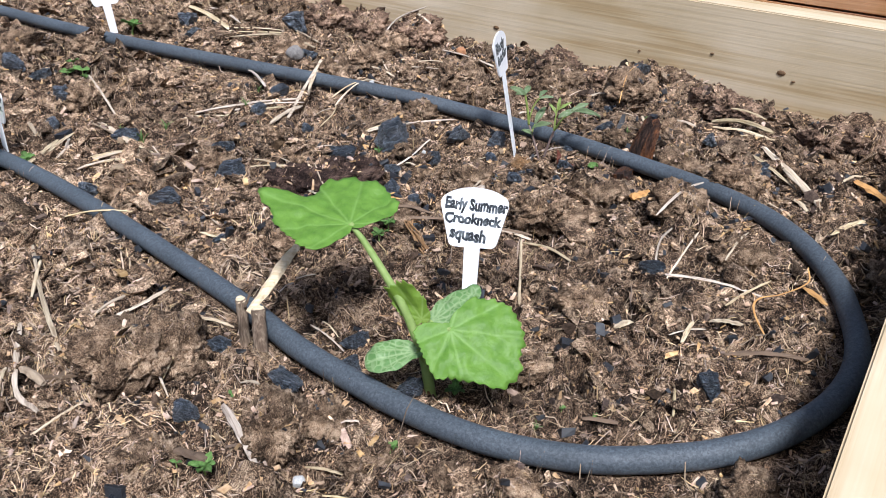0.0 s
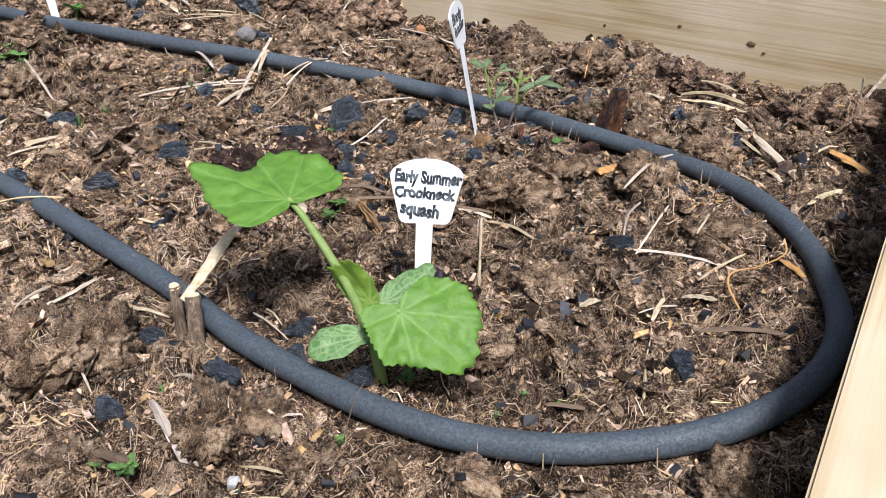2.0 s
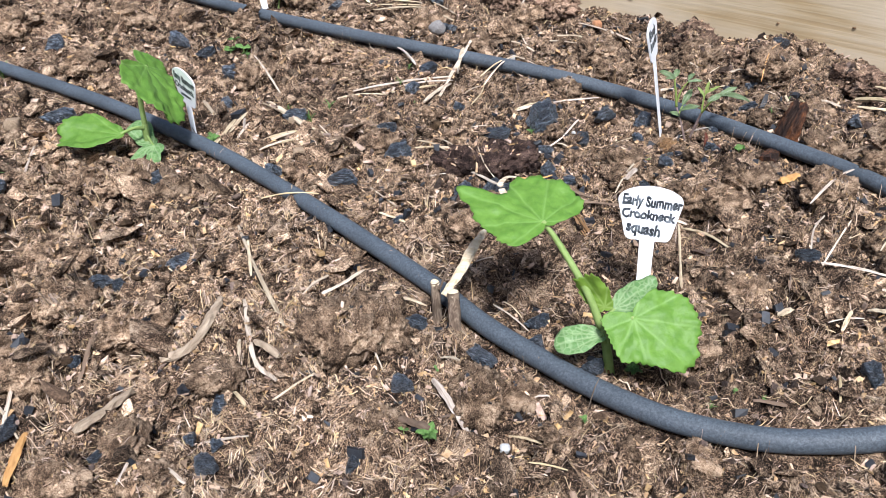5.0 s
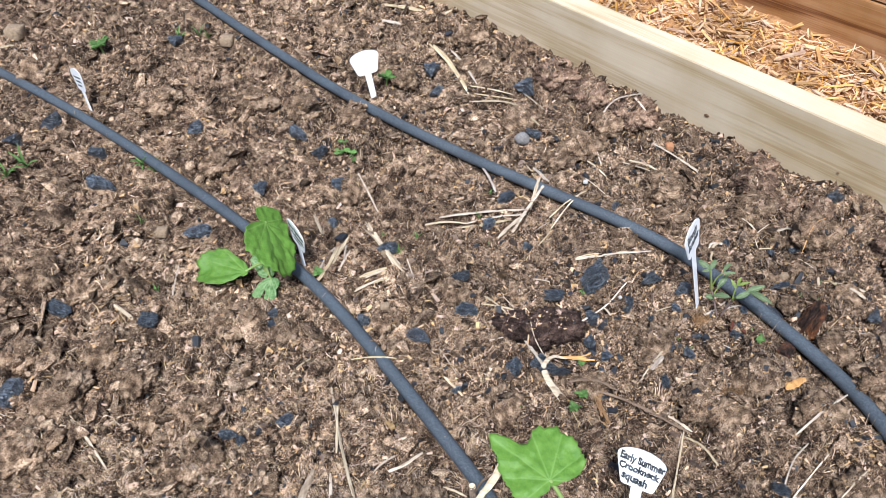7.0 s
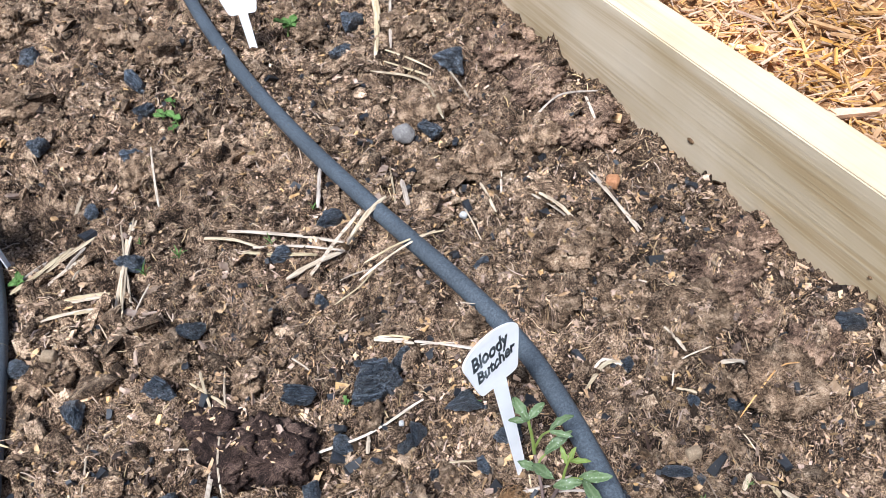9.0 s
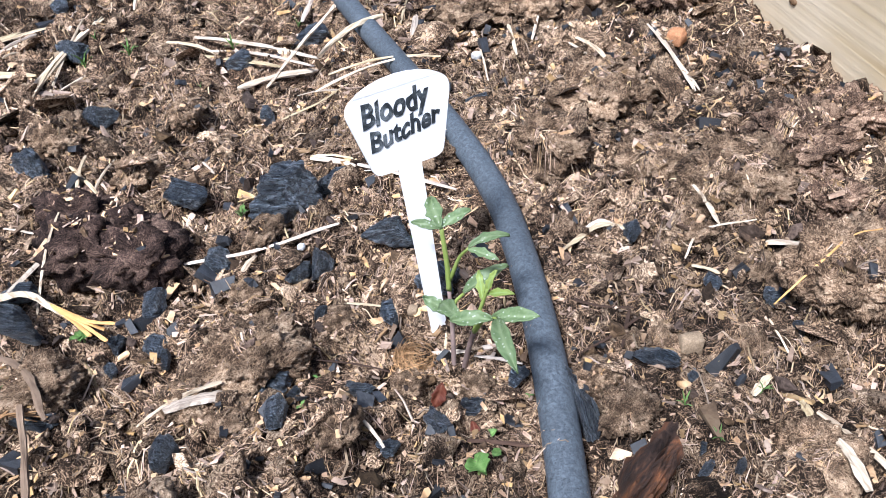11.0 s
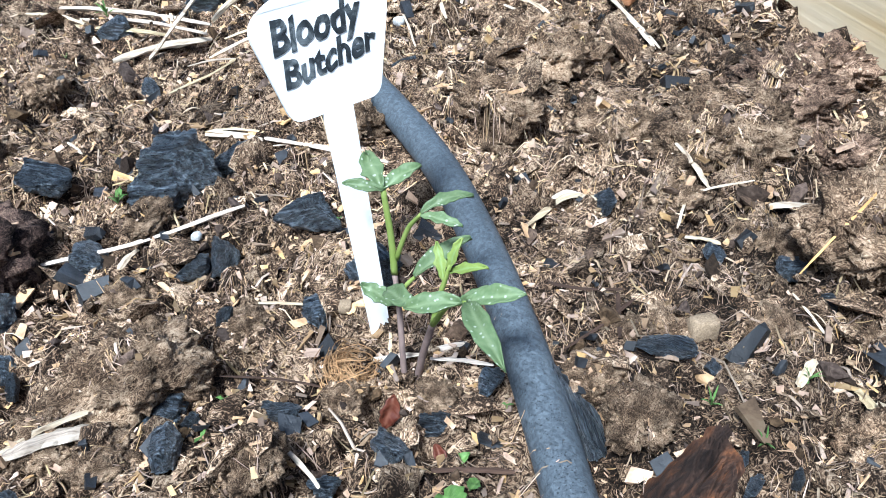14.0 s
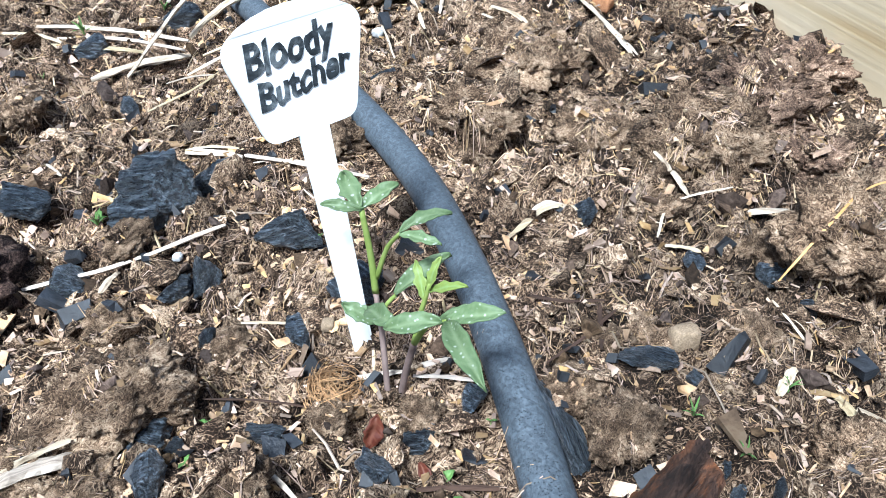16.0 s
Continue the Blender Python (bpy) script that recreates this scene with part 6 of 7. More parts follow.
tom1 = tagged(new("tomato_seedling"), "slender tomato seedling with a purplish stem by its label", "seedling", "tomato seedlings")
stem("stem", [(0.1100, 0.7723, -0.0114), (0.1085, 0.7734, 0.0047), (0.1028, 0.7800, 0.0250), (0.0980, 0.7846, 0.0383)], 0.0011, 0.0009, M_TOMSTEM, tom1, "purplish hairy lower stem")
stem("shoot", [(0.0980, 0.7846, 0.0383), (0.0961, 0.7863, 0.0515), (0.0932, 0.7876, 0.0667)], 0.0012, 0.0009, M_TOMTOP, tom1)
stem("shoot", [(0.0979, 0.7859, 0.0434), (0.1017, 0.7878, 0.0556), (0.1067, 0.7882, 0.0631)], 0.0009, 0.0006, M_TOMTOP, tom1)
stem("shoot", [(0.1012, 0.7823, 0.0311), (0.1021, 0.7846, 0.0352), (0.1041, 0.7869, 0.0382)], 0.0008, 0.0006, M_TOMTOP, tom1)
leaflet("leaf", (0.0932, 0.7876, 0.0667), (0.0797, 0.7966, 0.0697), 0.0066, M_TOMATO, tom1, lobes=0.12)
leaflet("leaf", (0.0932, 0.7876, 0.0664), (0.0834, 0.7807, 0.0691), 0.0040, M_TOMATO, tom1)
leaflet("leaf", (0.0932, 0.7876, 0.0667), (0.0981, 0.8003, 0.0700), 0.0056, M_TOMATO, tom1)
leaflet("leaf", (0.1067, 0.7882, 0.0631), (0.1156, 0.8027, 0.0642), 0.0044, M_TOMATO, tom1, bend=0.3, lobes=0.1)
leaflet("leaf", (0.1067, 0.7880, 0.0626), (0.1204, 0.7899, 0.0630), 0.0036, M_TOMATO, tom1, lobes=0.1)
leaflet("leaf", (0.1041, 0.7869, 0.0382), (0.1150, 0.8028, 0.0479), 0.0064, M_TOMATO, tom1)
leaflet("leaf", (0.1012, 0.7802, 0.0301), (0.0902, 0.7766, 0.0358), 0.0056, M_TOMATO, tom1)
leaflet("leaf", (0.1004, 0.7776, 0.0372), (0.1174, 0.7698, 0.0449), 0.0066, M_TOMATO, tom1)
tom2 = tagged(new("tomato_seedling"), "tomato seedling with oval spotted green leaves growing against the hose", "seedling", "tomato seedlings")
stem("stem", [(0.1121, 0.7744, -0.0114), (0.1121, 0.7755, 0.0046), (0.1161, 0.7744, 0.0227), (0.1203, 0.7739, 0.0368)], 0.0013, 0.0011, M_TOMSTEM, tom2, "purplish hairy lower stem")
stem("shoot", [(0.1203, 0.7739, 0.0368), (0.1211, 0.7771, 0.0470), (0.1229, 0.7798, 0.0572)], 0.001, 0.0006, M_TOMTOP, tom2)
stem("shoot", [(0.1203, 0.7739, 0.0368), (0.1270, 0.7725, 0.0489), (0.1346, 0.7710, 0.0552)], 0.001, 0.0007, M_TOMTOP, tom2)
leaflet("leaf", (0.1354, 0.7674, 0.0583), (0.1210, 0.7605, 0.0539), 0.0064, M_TOMATO, tom2)
leaflet("leaf", (0.1346, 0.7710, 0.0552), (0.1503, 0.7757, 0.0623), 0.0060, M_TOMATO, tom2)
leaflet("leaf", (0.1348, 0.7707, 0.0552), (0.1577, 0.7533, 0.0577), 0.0064, M_TOMATO, tom2, sag=0.14)
leaflet("leaf", (0.1315, 0.7714, 0.0528), (0.1407, 0.7776, 0.0584), 0.0040, M_TOMATO, tom2)
leaflet("leaf", (0.1220, 0.7784, 0.0510), (0.1153, 0.7840, 0.0594), 0.0032, M_TOMTOP, tom2, lobes=0.15)
leaflet("leaf", (0.1229, 0.7796, 0.0551), (0.1253, 0.7828, 0.0659), 0.0032, M_TOMTOP, tom2, lobes=0.15)
leaflet("leaf", (0.1230, 0.7796, 0.0541), (0.1356, 0.7800, 0.0616), 0.0032, M_TOMTOP, tom2, lobes=0.15)

# ---- twig staple over the hose, bark, curled strip ----
staple = tagged(new("twig_staple"), "broken forked twig pushed in as a staple over the hose", "twig")
stem("leg", [(-0.1172, 0.4907, -0.0177), (-0.1186, 0.4973, 0.0129), (-0.1198, 0.5021, 0.0320)], 0.0037, 0.0034, M_STUB, staple, "brown bark-covered stub", 4)
stem("leg", [(-0.1031, 0.4692, -0.0175), (-0.1040, 0.4764, 0.0142), (-0.1054, 0.4863, 0.0349)], 0.0046, 0.0045, M_STUB, staple, "brown bark-covered stub", 4)
for leg, r in zip([o for o in staple.children if o.name.startswith("leg")], (0.0033, 0.0044)):
    tip = sum((v.co for v in sorted(leg.data.vertices, key=lambda v: -v.co.z)[:9]), Vector()) / 9
    bm = bmesh.new()
    bmesh.ops.create_cone(bm, cap_ends=True, segments=12, radius1=r, radius2=0.8 * r, depth=0.0016)
    for v in bm.verts:
        v.co += Vector((0.25 * noise.noise(v.co * 900) * r, 0.25 * noise.noise(v.co * 700) * r, 0.35 * noise.noise(v.co * 500) * r if v.co.z > 0 else 0))
        v.co += tip
    part("cut_end", bm, M_PALEWOOD, leg, "pale cut wood")
break_line = spline([(-0.1123, 0.4900, 0.0296), (-0.1001, 0.5062, 0.0413), (-0.0914, 0.5269, 0.0484), (-0.0825, 0.5415, 0.0537)], 6)
part("split_end", bm_tube(break_line, np.interp(np.linspace(0, 1, len(break_line)), (0, 0.25, 0.55, 0.85, 1), (0.0024, 0.0038, 0.0043, 0.003, 0.0008)), 7, 0.6, 0.0011, 3), M_PALEWOOD, staple, "pale splintered broken wood")
part("splinter", bm_tube(spline([(-0.1162, 0.4968, 0.0296), (-0.1103, 0.5022, 0.0413), (-0.1055, 0.5057, 0.0447)], 5), 0.0011, 5, 0.6, 0.0006, 4), M_TWIG, staple)


def bark_piece(a, b, width, thick, words, seed):
    """A rotten slab of bark from a to b with long ridges and a ragged end."""
    a, b = Vector(a), Vector(b)
    z = (b - a)
    length = z.length
    z.normalize()
    x = Vector((0.476, -0.88, 0.0))
    x = (x - z * x.dot(z)).normalized()
    y = z.cross(x)
    bm = bmesh.new()
    rows, sides = 40, 56
    loops = []
    for i in range(rows):
        t = i / (rows - 1)
        loop = []
        for j in range(sides):
            w = 2 * math.pi * j / sides
            k = 1 + 0.3 * noise.noise(Vector((math.cos(w) * 2.2, math.sin(w) * 2.2, t * 1.4 + seed))) + 0.3 * noise.noise(Vector((j * 0.42, t * 2.2, seed))) + 0.34 * noise.noise(Vector((j * 0.75, t * 9, seed + 3))) * (0.35 + 0.65 * t)
            k *= (1.1 - 0.45 * t) if t < 0.985 else 0.35
            end = -0.3 * length * (abs(noise.noise(Vector((math.cos(w) * 1.8, math.sin(w) * 1.8, seed + 5)))) + 0.8 * abs(noise.noise(Vector((j * 0.5, 3.1, seed))))) * t ** 4
            loop.append(bm.verts.new(x * (0.5 * width * k * math.cos(w)) + y * (0.5 * thick * k * math.sin(w)) + z * (t * length + end)))
        loops.append(loop)
    for i in range(rows - 1):
        for j in range(sides):
            bm.faces.new((loops[i][j], loops[i][(j + 1) % sides], loops[i + 1][(j + 1) % sides], loops[i + 1][j]))
    bm.faces.new(loops[0][::-1])
    bm.faces.new(loops[-1])
    ob = part("bark", bm, M_BARK)
    ob.location = a
    return tagged(ob, words, "bark")


bark_piece((0.1929, 0.7624, -0.0148), (0.2114, 0.7673, 0.0539), 0.027, 0.0125, "upright slab of dark red-brown rotten bark behind the hose", 2)
bark_piece((0.1755, 0.7260, 0.0107), (0.1899, 0.7478, 0.0154), 0.014, 0.008, "small dark slab of rotten bark lying on the soil", 7)

husk = tagged(new("curled_husk"), "curled tan strip of dry husk arching off the soil", "husk")
husk_line = spline([(-0.041, 0.6255, 0.0), (-0.053, 0.636, 0.008), (-0.067, 0.650, 0.014), (-0.0735, 0.663, 0.0205), (-0.066, 0.676, 0.021), (-0.053, 0.681, 0.016), (-0.0405, 0.6845, 0.012)], 6)
part("strip", bm_tube(husk_line, np.interp(np.linspace(0, 1, len(husk_line)), (0, 0.12, 0.4, 0.6, 1), (0.0028, 0.0042, 0.0034, 0.0022, 0.0012)), 8, 0.32, 0.0007, 8), M_SPLINT, husk)
for k in range(4):
    tip = (-0.026 + 0.006 * math.sin(k * 2.1), 0.689 + 0.004 * k - 0.006, 0.011 + 0.003 * math.cos(k * 1.7))
    part("frayed_end", bm_tube(spline([(-0.058, 0.68, 0.0175), (-0.042 + 0.002 * k, 0.683 + 0.0015 * k, 0.0135), tip], 5), 0.0009, 5, 0.5, 0.0003, 20 + k), M_ORANGE, husk, "orange frayed fibre")
part("arm", bm_tube(spline([(-0.0745, 0.666, 0.018), (-0.092, 0.692, 0.013), (-0.112, 0.7215, 0.006)], 5), 0.0017, 6, 0.5, 0.0005, 9), M_STRAW, husk)

roots = tagged(new("root_strands"), "bundle of thin reddish brown roots curling out of the soil", "roots")
for k in range(9):
    g = random.Random(60 + k)
    root_line = spline([(0.0055 + g.uniform(-0.004, 0.006), 0.6085 + g.uniform(-0.004, 0.004), -0.002), (-0.0065 + g.uniform(-0.003, 0.004), 0.6165 + g.uniform(-0.002, 0.002), 0.0125 + g.uniform(-0.004, 0.002)), (-0.0165 + g.uniform(-0.003, 0.007), 0.633 + g.uniform(-0.003, 0.003), 0.018 + g.uniform(-0.005, 0.001)), (-0.018 + g.uniform(-0.004, 0.016), 0.6475 + g.uniform(-0.004, 0.006), 0.012 + g.uniform(-0.007, 0.002))], 5)
    part("root", bm_tube(root_line, np.linspace(0.0007, 0.0003, len(root_line)), 5, 1.0, 0.0001, k), M_ROOT, roots)


def tangle(x, y, r, n, material, words):
    """A matted ball of fine curled roots."""
    g = random.Random(n)
    bm = bmesh.new()
    for _ in range(n):
        w, e, span = g.uniform(0, 6.28), g.uniform(0.1, 0.9), g.uniform(1.2, 3.2)
        tilt = Matrix.Rotation(g.uniform(-0.9, 0.9), 4, "X") @ Matrix.Rotation(g.uniform(-0.9, 0.9), 4, "Y")
        c = Vector((g.uniform(-0.5, 0.5) * r, g.uniform(-0.5, 0.5) * r, 0.25 * r))
        q = r * g.uniform(0.35, 0.9)
        pts = [tuple(c + tilt @ Vector((q * math.cos(w + span * s), q * math.sin(w + span * s), 0.3 * q * math.sin(3 * s + e)))) for s in (0, 0.33, 0.66, 1)]
        one = bm_tube(spline(pts, 3), 0.00016, 3)
        me = bpy.data.meshes.new("strand")
        one.to_mesh(me)
        one.free()
        bm.from_mesh(me)
        bpy.data.meshes.remove(me)
    ob = part("root_tangle", bm, material)
    ob.location = (x, y, at(x, y) + 0.15 * r)
    return tagged(ob, words, "roots", "root tangles in the bed")


for x, y, r in ((0.1216, 0.6519, 0.0121), (0.0917, 0.7657, 0.0094)):
    tangle(x, y, r, int(90 + r * 6000), M_ROOT, "tangle of fine orange-brown roots on the soil")

# ---- weeds and sprouts ----


def weed_model(kind):
    base = new("weed_sprout")
    if kind == "tuft":
        for k in range(6):
            w = k * 2.4
            leaflet("leaf", (0.02 * math.cos(w), 0.02 * math.sin(w), -0.05), (0.5 * math.cos(w), 0.5 * math.sin(w), 0.45 + 0.3 * math.sin(k * 1.7)), 0.1, M_WEED, base, up=(0.05, 0.1, 1), sag=0.15)
    else:
        stem("stem", [(0, 0, -0.1), (0.02, 0, 0.12), (0, 0, 0.3)], 0.05, 0.035, M_PETIOLE, base)
        n, w0 = {"pair": (2, 0.42), "round": (1, 0.9), "rosette": (6, 0.36)}[kind]
        for k in range(n):
            w = k * 6.283 / n + 0.3
            r = 0.55 if kind != "rosette" else 0.42 + 0.16 * (k % 2)
            s = (0, 0, 0.28) if kind != "round" else (-0.35 * math.cos(w), -0.35 * math.sin(w), 0.3)
            leaflet("leaf", s, (r * math.cos(w), r * math.sin(w), 0.36 + 0.1 * (k % 2)), w0, M_WEED, base, up=(0.1, -0.2, 1), sag=0.06)
    return base


WEEDS = {k: weed_model(k) for k in ("pair", "round", "rosette", "tuft")}
WEED_WORDS = {"pair": "tiny two-leaved green weed sprout", "round": "tiny round-leaved green sprout", "rosette": "small leafy green weed", "tuft": "small tuft of thin grass blades"}
first_use = set()


def weed(kind, x, y, w):
    claim(x, y, 0.35 * w)
    m = pose(x, y, at(x, y) + 0.001, pick.uniform(-15, 15), pick.uniform(-15, 15), pick.uniform(0, 360)) @ Matrix.Diagonal((w * 0.95, w * 0.95, w * 0.95, 1))
    if kind in first_use:
        ob = copy_thing(WEEDS[kind], Matrix())
    else:
        ob = WEEDS[kind]
        first_use.add(kind)
    ob.matrix_basis = m
    tagged(ob, WEED_WORDS[kind] + " in the soil", "weed", "weeds in the bed")


weed('pair', -0.0450, 0.7840, 0.0064)
weed('pair', 0.0411, 0.8209, 0.0031)
weed('tuft', -0.1676, 0.8466, 0.0046)
weed('pair', 0.0672, 0.7332, 0.0047)
weed('pair', 0.0804, 0.7150, 0.0046)
weed('round', 0.1533, 0.7470, 0.0048)
weed('pair', 0.1447, 0.7775, 0.0035)
weed('rosette', 0.1805, 0.7797, 0.0051)
weed('tuft', 0.1967, 0.8044, 0.0071)
weed('tuft', 0.2172, 0.8239, 0.0064)
weed('tuft', 0.2136, 0.7970, 0.0069)
weed('rosette', -0.1141, 0.3640, 0.0149)
weed('pair', -0.1293, 0.3674, 0.0078)
weed('pair', -0.1139, 0.4323, 0.0058)
weed('rosette', -0.0196, 0.3923, 0.0099)
weed('pair', -0.0821, 0.3629, 0.0051)
weed('pair', -0.2148, 0.5710, 0.0049)
weed('tuft', 0.0629, 0.4034, 0.0071)
weed('pair', 0.0773, 0.4089, 0.0061)
weed('pair', 0.0972, 0.4107, 0.0067)
weed('rosette', 0.0179, 0.4369, 0.0127)
weed('rosette', -0.0356, 0.6184, 0.0151)
weed('pair', -0.0936, 0.6067, 0.0103)
weed('pair', -0.4110, 1.0180, 0.0191)
weed('tuft', -0.2628, 0.8519, 0.0155)
weed('tuft', -0.6783, 0.9345, 0.0264)
weed('pair', -0.3976, 1.0038, 0.0198)
weed('tuft', -0.5669, 0.7177, 0.0165)
weed('pair', -0.2115, 0.5683, 0.0057)
weed('rosette', -0.9262, 1.2316, 0.0381)
weed('tuft', -0.7738, 1.3042, 0.0307)
weed('tuft', -0.8817, 0.9181, 0.0444)
weed('tuft', -0.8987, 0.8925, 0.0385)
weed('pair', -0.4146, 1.0040, 0.0169)
weed('pair', -0.3901, 0.9898, 0.0133)
weed('rosette', -0.3988, 1.1986, 0.0335)
weed('rosette', -0.3698, 0.7723, 0.0159)
weed('tuft', -0.6508, 0.8331, 0.0183)
weed('tuft', -0.6063, 0.7284, 0.0141)
weed('rosette', -0.0288, 0.6358, 0.0162)
weed('round', 0.1518, 0.7376, 0.0112)
weed('rosette', -0.9346, 1.2440, 0.0383)
weed('tuft', -0.7634, 1.3113, 0.0242)
weed('tuft', -0.7033, 0.9476, 0.0283)
weed('tuft', 0.2249, 0.7405, 0.0141)
weed('pair', -0.4150, 1.0020, 0.0167)
weed('pair', -0.3937, 1.0017, 0.0119)
weed('tuft', -0.8044, 1.2881, 0.0309)
weed('rosette', -0.0350, 0.6823, 0.0099)
weed('rosette', -0.0282, 0.6427, 0.0133)
weed('tuft', -0.0430, 0.7804, 0.0091)
weed('tuft', -0.2783, 0.8251, 0.0169)
weed('tuft', -0.1876, 0.8888, 0.0124)
weed('tuft', -0.3078, 0.8518, 0.0089)
weed('tuft', -0.1833, 0.9422, 0.0110)

red = tagged(new("red_sprout"), "reddish brown folded sprout among charcoal", "seedling")
stem("stem", [(0.1250, 0.7368, -0.0060), (0.1231, 0.7414, 0.0082), (0.1209, 0.7480, 0.0173)], 0.0009, 0.0006, M_RED, red)
leaflet("leaf", (0.1209, 0.7480, 0.0168), (0.1212, 0.7532, 0.0264), 0.0055, M_RED, red, up=(0.6, -0.7, 0.4))
leaflet("leaf", (0.1231, 0.7414, 0.0082), (0.1276, 0.7454, 0.0127), 0.0035, M_WEED, red)
leaflet("leaf", (0.1232, 0.7413, 0.0062), (0.1189, 0.7393, 0.0098), 0.003, M_WEED, red)
red2 = tagged(new("red_sprout"), "small green and red sprout beside the hose", "seedling")
stem("stem", [(0.1421, 0.7482, -0.0042), (0.1413, 0.7512, 0.0080)], 0.0007, 0.0006, M_RED, red2)
leaflet("leaf", (0.1413, 0.7512, 0.0080), (0.1340, 0.7547, 0.0111), 0.0036, M_RED, red2)
leaflet("leaf", (0.1413, 0.7512, 0.0080), (0.1453, 0.7567, 0.0130), 0.0036, M_WEED, red2)

# ---- loose litter: fibres, flakes, crumbs, charcoal grit, mulch ----


def spread(n, boxes):
    """Random places in the bed; boxes: (x0, x1, y0, y1, share)."""
    out = []
    for x0, x1, y0, y1, share in boxes:
        k = int(n * share)
        out.append(np.column_stack([rng.uniform(x0, x1, k), rng.uniform(y0, y1, k)]))
    p = np.vstack(out)
    return p[(beyond_long(p[:, 0], p[:, 1]) < -0.004) & (beyond_short(p[:, 0], p[:, 1]) < -0.004)]


ZONES = [(-0.2, 0.42, 0.62, 1.1, 0.36), (-0.5, 0.46, 0.24, 0.66, 0.3), (-1.3, -0.2, 0.5, 1.5, 0.22), (-0.55, 0.25, 1.0, 1.5, 0.12)]


FIBRE_ZONES = [(-0.22, 0.3, 0.64, 1.0, 0.34), (-0.5, 0.46, 0.24, 0.66, 0.3), (-0.62, -0.18, 0.42, 0.85, 0.16), (-1.1, -0.2, 0.6, 1.4, 0.12), (-0.45, 0.42, 0.9, 1.3, 0.14)]
FAR_ZONES = [(-1.3, -0.2, 0.6, 1.5, 0.6), (-0.7, -0.2, 0.42, 0.8, 0.2), (-0.55, 0.3, 0.98, 1.45, 0.2)]


def fibres(n, size, fine, name, zones=FIBRE_ZONES, material=M_FIBRE):
    """Thin bent strands that lie over soil and clods, some with one end up; none lies on the hose."""
    p = spread(n, zones)
    p = p[near_hose(p[:, 0], p[:, 1])[0] > HOSE_R * 1.25 + size * 0.8]
    p = p[~TAKEN[cells(p[:, 0], p[:, 1])]]
    p = p[grain(p[:, 0] * 26, p[:, 1] * 26, 23) + 0.5 * grain(p[:, 0] * 70, p[:, 1] * 70, 24) > rng.uniform(0.25, 0.75, len(p))]
    m, K = len(p), 3 if fine < 0.0002 else 4
    length = rng.gamma(2.0, size, m) + size
    thick = rng.uniform(0.6, 1.7, m) * fine
    a0 = 19.0 * domes(p[:, 0], p[:, 1], 0.0115, 2)[1] + rng.normal(0, 0.4, m)
    pts, ang = np.zeros((m, K, 3)), np.zeros((m, K))
    x, y, a, curl = p[:, 0].copy(), p[:, 1].copy(), a0.copy(), rng.normal(0, 0.16, m)
    lift = np.where(rng.random(m) < 0.3, rng.uniform(0.05, 0.3, m) * length, 0.0002)
    for k in range(K):
        pts[:, k, 0], pts[:, k, 1], ang[:, k] = x, y, a
        pts[:, k, 2] = top(x, y) + 0.0001 + lift * (k / (K - 1)) ** 1.5 + rng.uniform(0, 0.0006, m)
        x, y, a = x + np.cos(a) * length / (K - 1), y + np.sin(a) * length / (K - 1), a + curl + rng.normal(0, 0.12, m)
    ring = np.array(((1.0, -0.4), (-1.0, -0.4), (0.0, 0.7)))
    v = np.zeros((m, K, 3, 3))
    for k in range(K):
        w = thick * (0.6 + 0.6 * math.sin(math.pi * (0.15 + 0.75 * k / (K - 1))))
        s = np.stack([-np.sin(ang[:, k]), np.cos(ang[:, k]), np.zeros(m)], 1)
        for q, (c, d) in enumerate(ring):
            v[:, k, q] = pts[:, k] + s * (w * c)[:, None]
            v[:, k, q, 2] += w * d
    i = np.arange(m * 3 * K).reshape(m, K, 3)
    j = np.roll(i, -1, 2)
    f = np.stack([i[:, :-1], j[:, :-1], j[:, 1:], i[:, 1:]], -1).reshape(-1, 4)
    return mesh_np(name, v.reshape(-1, 3), f, material)


